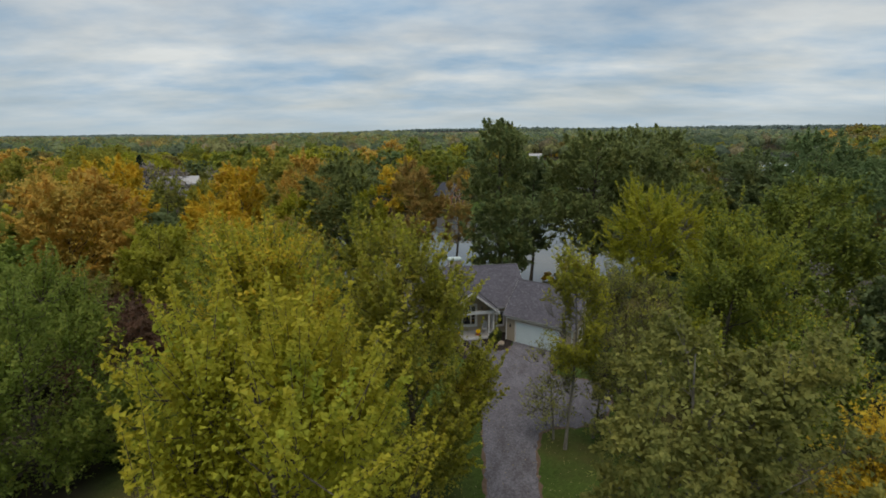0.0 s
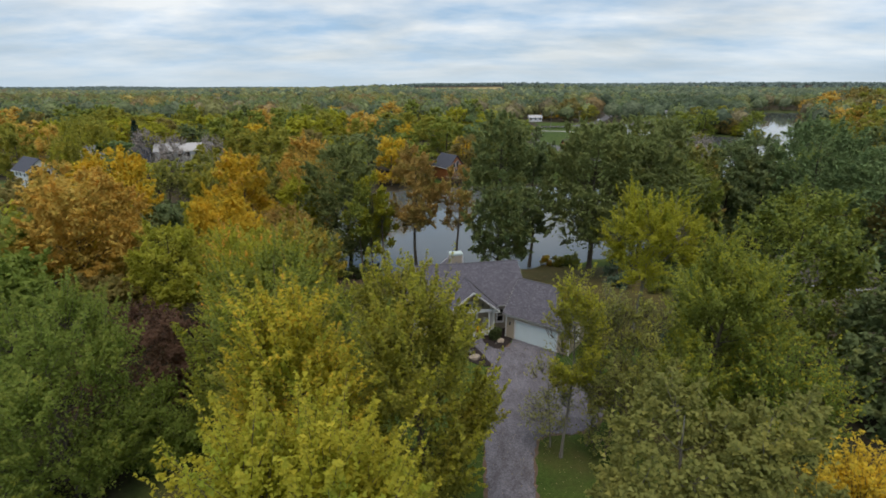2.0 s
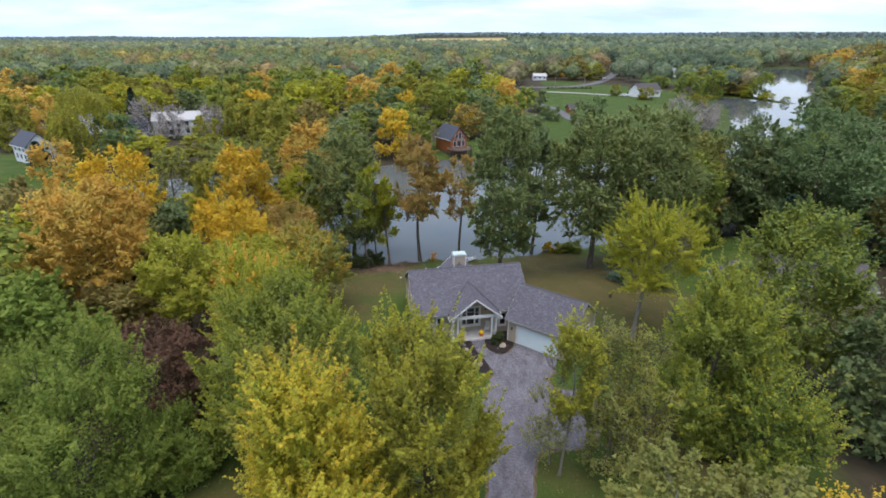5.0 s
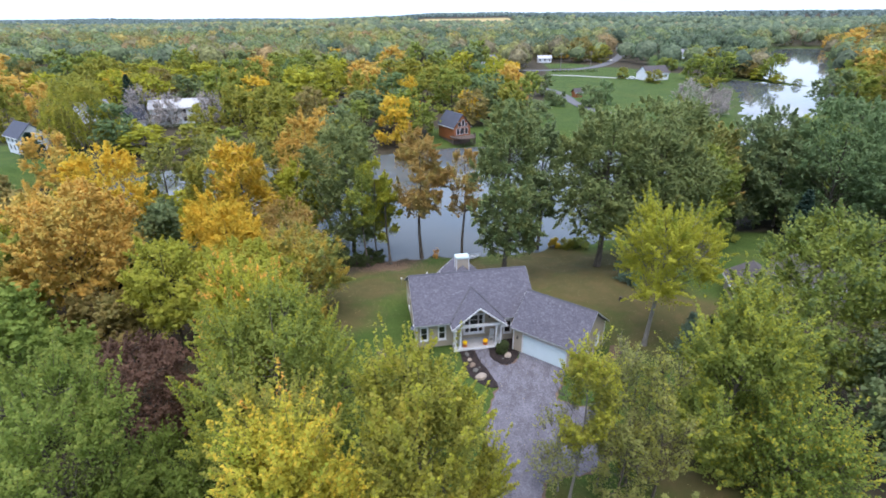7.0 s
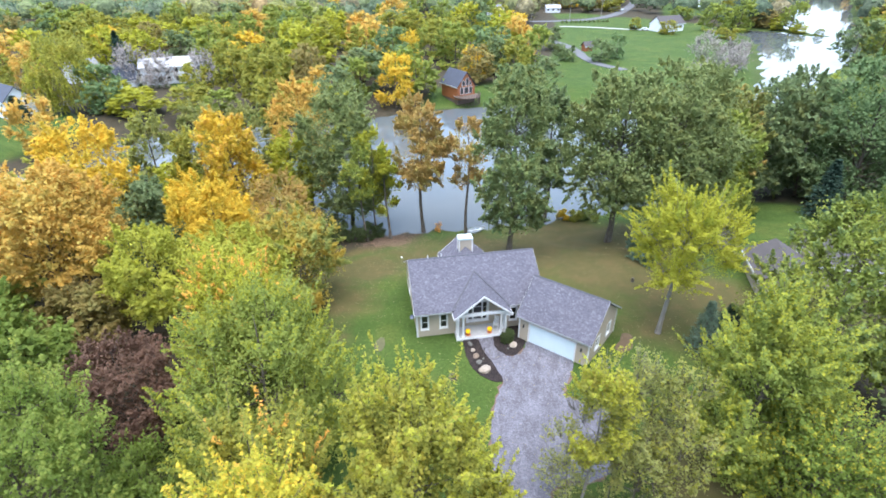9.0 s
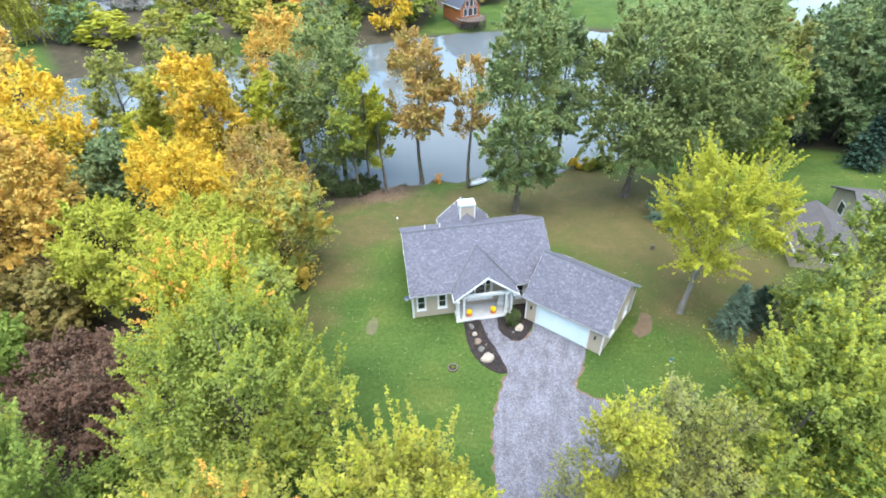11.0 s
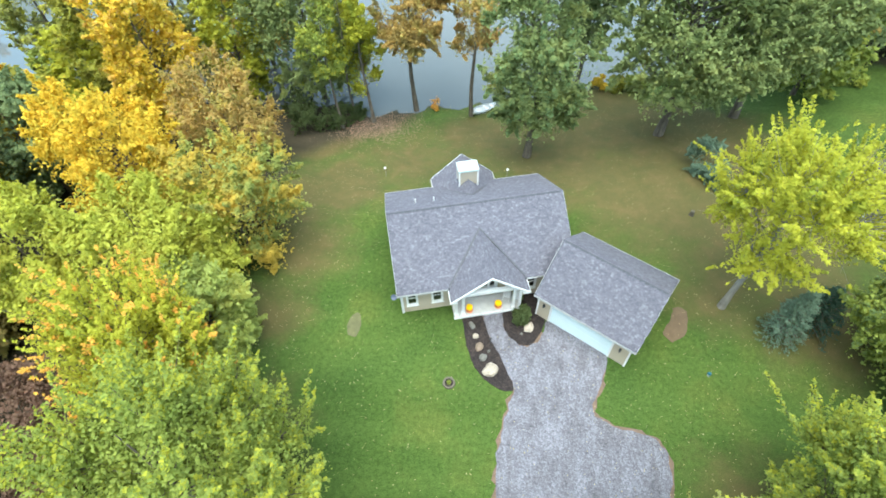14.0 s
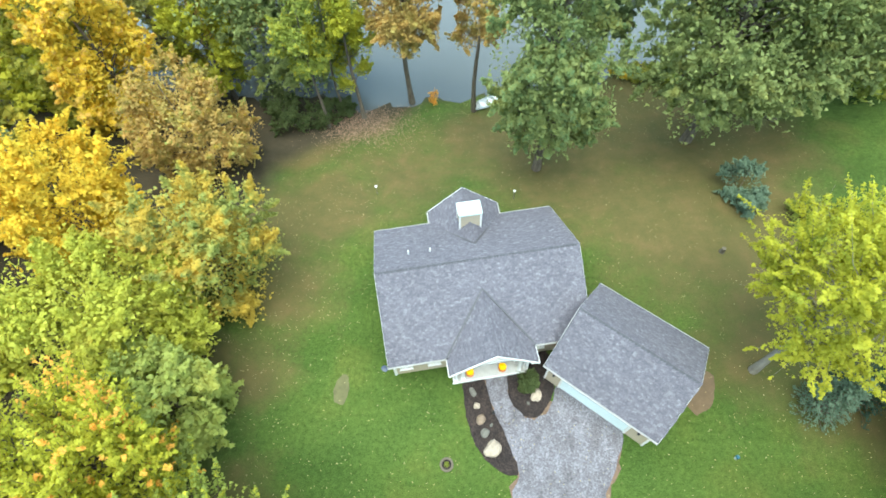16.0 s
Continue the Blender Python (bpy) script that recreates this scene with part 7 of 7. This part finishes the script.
simple_house("ranch_house", pose(192, 466, gz(192, 466) + 0.5, 0, 0, -30), 16, 9, 3.2, 6.2, M_SIDING, M_GREYROOF, "tan ranch house with grey roof", [("front", x, 0.9, 1.6, 1.4) for x in (-5, 0, 5)])
simple_house("bungalow", pose(11, 408, gz(11, 408) + 0.5, 0, 0, -10), 13, 8, 3.2, 6.4, M_WHITEWALL, M_GREYROOF, "pale grey-roofed house beyond the trees", [("front", -3, 0.9, 1.3, 1.2), ("front", 3, 0.9, 1.3, 1.2)])
simple_house("garden_shed", pose(46, 250, gz(46, 250) + 0.1, 0, 0, 20), 3.4, 3.0, 2.2, 3.6, M_LOG, M_BROWNROOF, "small brown wooden shed on the far lawn", category="shed")

# log cabin across the pond
cab = simple_house("log_cabin", pose(-6.5, 169, gz(-6.5, 169) + 1.6, 0, 0, 125), 11, 7.4, 4.0, 8.4, M_LOG, M_SLATE, "orange log cabin with blue-grey roof and glazed gable",
                   [("left", -1.9, 1.0, 1.2, 2.2), ("left", 0, 1.0, 1.6, 2.2), ("left", 1.9, 1.0, 1.2, 2.2), ("left", -1.2, 3.9, 1.2, 1.6), ("left", 0.4, 3.9, 1.1, 2.4), ("left", 1.7, 3.9, 0.8, 1.2)])
deck = part("deck", lathe_bm([(4.9, -0.3), (4.9, 0.0), (0.2, 0.02)], 22), M_DECK, cab, "round brown deck")
deck.location = (-6.0, 0, 0.4)
for i in range(15):
    a = radians(90 + i * 180 / 14)
    p = part("deck_post", box_bm(-0.07, 0.07, -0.07, 0.07, -2.4, 1.35), M_DECK, cab)
    p.location = (-6.0 + 4.75 * math.cos(a), 4.75 * math.sin(a), 0)
for z in (0.9, 1.3):
    for i in range(14):
        a, b = radians(90 + i * 180 / 14), radians(90 + (i + 1) * 180 / 14)
        p, q = Vector((-6.0 + 4.75 * math.cos(a), 4.75 * math.sin(a), z)), Vector((-6.0 + 4.75 * math.cos(b), 4.75 * math.sin(b), z))
        bm = bmesh.new()
        add_prism(bm, [p + Vector((0, 0, s)) + (p - Vector((-6, 0, z))).normalized() * r for s, r in ((0, -0.05), (0, 0.05), (0.08, 0.05), (0.08, -0.05))], q - p)
        part("deck_rail", bm, M_DECK, cab)
part("basement", box_bm(-5.4, 5.4, -3.6, 3.6, -2.6, -0.9), M_DECK, cab)
cab.scale = (0.82, 0.82, 0.82)


def ribbon(name, pts, width, z, mat, label, category):
    """A road or lane: a strip that follows the ground."""
    fine = curve_pts(pts, 8)
    bm = bmesh.new()
    prev = None
    for i, (x, y) in enumerate(fine):
        j = min(i + 1, len(fine) - 1)
        k = max(i - 1, 0)
        d = Vector((fine[j][0] - fine[k][0], fine[j][1] - fine[k][1], 0)).normalized()
        n = Vector((-d.y, d.x, 0)) * width / 2
        zz = gz(x, y) + z
        row = [bm.verts.new((x + n.x, y + n.y, zz - 0.2)), bm.verts.new((x + n.x, y + n.y, zz)), bm.verts.new((x - n.x, y - n.y, zz)), bm.verts.new((x - n.x, y - n.y, zz - 0.2))]
        if prev:
            for a in range(3):
                bm.faces.new((prev[a], prev[a + 1], row[a + 1], row[a]))
        prev = row
    bmesh.ops.recalc_face_normals(bm, faces=bm.faces)
    me = bpy.data.meshes.new(name)
    bm.to_mesh(me)
    bm.free()
    me.materials.append(mat)
    return tagged(new(name, me), label, category, kind="structure")


ribbon("road", ROAD, 7.0, 0.14, M_ROAD, "grey asphalt country road", "road")
ribbon("lane", [(34, 280), (39, 266), (41.5, 250), (42, 234), (45, 218), (52, 206)], 4.2, 0.12, M_ROAD, "grey lane on the far lawn", "road")
ribbon("lane", [(46, 340), (62, 335), (80, 325), (92, 320)], 3.0, 0.12, M_CONCRETE, "pale lane to the white bungalow", "road")


def car(x, y, turn, body_m, label):
    ob = thing("car", pose(x, y, gz(x, y) + 0.14, 0, 0, turn), label, "car", "parked cars")
    bm = bmesh.new()
    add_prism(bm, [(-2.1, -0.85, 0.3), (2.1, -0.85, 0.3), (2.15, -0.85, 0.75), (1.2, -0.85, 0.9), (0.6, -0.75, 1.4), (-1.2, -0.75, 1.42), (-1.9, -0.85, 0.95), (-2.15, -0.85, 0.8)], (0, 1.7, 0))
    part("body", bm, body_m, ob)
    for a in (-1.3, 1.3):
        for b in (-0.86, 0.68):
            w = part("wheel", lathe_bm([(0.32, 0.0), (0.34, 0.09), (0.32, 0.18)], 16), M_TYRE, ob)
            w.matrix_local = pose(a, b + 0.18, 0.33, 90, 0, 0)
    part("windscreen", box_bm(-1.0, 0.5, -0.87, -0.855, 0.98, 1.3), M_BLACK, ob)
    return ob


car(84, 322, -24, M_CAR, "dark car parked on the pale lane")
car(89, 318, -20, M_HULL, "white car parked on the pale lane")
car(104, 434, 62, M_HULL, "white car on the country road")


def utility_pole(x, y):
    ob = thing("utility_pole", pose(x, y, gz(x, y)), "grey wooden utility pole with a crossarm", "pole", "utility poles")
    part("pole", lathe_bm([(0.2, -0.5), (0.13, 10.5)], 8), M_WOODGREY, ob)
    part("crossarm", box_bm(-1.2, 1.2, -0.08, 0.08, 9.6, 9.8), M_WOODGREY, ob)
    for i in (-1, 0, 1):
        part("insulator", lathe_bm([(0.05, 9.8), (0.07, 9.9), (0.04, 10.02)], 8), M_WHITE, ob).location = (i * 1.0, 0, 0)


for x, y in ((32, 371), (80, 392), (57, 376), (-8, 366)):
    utility_pole(x, y)
for i in range(11):
    plant_bush(50 + i * 2.8, 358 + 0.3 * i, 1.3, 1.1, "clipped dark green shrub in a row", 130 + i % 3, "dark", leaves=120, size=0.5, name="shrub")

# ---- fallen leaves on the lawn ----
rngl = np.random.default_rng(9)
lx = rngl.uniform(-21, 30, 30000)
ly = rngl.uniform(24, 84, 30000)
keep = poly_dist(lx, ly, YARD) < -0.3
near = np.zeros(lx.shape)
for sx_, sy_, sr_, sa_ in LITTER_AND_SHADE_SPOTS:
    near = np.maximum(near, 1 - np.hypot(lx - sx_, ly - sy_) / (sr_ * 1.4))
keep &= rngl.random(lx.shape) < (0.16 + 0.24 * np.clip(near, 0, 1)) * np.where((ly > 56) & (ly < 76) & (lx > -10), 0.4, 1.0)
lx, ly = lx[keep], ly[keep]
n_l = len(lx)
nl = unit(rngl.normal(size=(n_l, 3)) * 0.35 + np.array([0, 0, 1]))
ll = rngl.uniform(0.045, 0.095, n_l)
vv, q = leaf_quads(np.column_stack([lx, ly, ground_z(lx, ly) + 0.035]), rngl.normal(size=(n_l, 3)) * np.array([1, 1, 0.1]), nl, ll, ll * 0.8)
M_FALLEN = leaf_mat("fallen_leaf", [(0.2, 0.16, 0.06), (0.28, 0.25, 0.13), (0.14, 0.10, 0.04), (0.24, 0.2, 0.07)], glow=0.1)
tagged(new("fallen_leaves", fast_mesh("fallen_leaves", vv, q, mat=M_FALLEN)), "scattered yellow and tan fallen leaves on the lawn", "leaves", kind="stuff")
bx, by = rngl.normal(-13.5, 2.6, 5200), rngl.normal(79.2, 1.9, 5200)
dry = poly_dist(bx, by, POND) > 0.4
bx, by = bx[dry], by[dry]
n_b = len(bx)
lb = rngl.uniform(0.06, 0.13, n_b)
vv, q = leaf_quads(np.column_stack([bx, by, ground_z(bx, by) + 0.05]), rngl.normal(size=(n_b, 3)) * np.array([1, 1, 0.1]), unit(rngl.normal(size=(n_b, 3)) * 0.4 + np.array([0, 0, 1])), lb, lb * 0.8)
M_BROWN_LEAF = leaf_mat("brown_fallen_leaf", [(0.17, 0.105, 0.06), (0.22, 0.15, 0.085), (0.13, 0.085, 0.05)], glow=0.1)
tagged(new("fallen_leaves", fast_mesh("fallen_leaves", vv, q, mat=M_BROWN_LEAF)), "brown fallen leaves heaped on the pond bank", "leaves", kind="stuff")


# ---- siding boards and shingles, piece by piece ----
side_all()
for slope_ob, spots in shingle_jobs:
    lay_shingles(slope_ob, spots, lambda p: p.y + 0.05 * p.x)
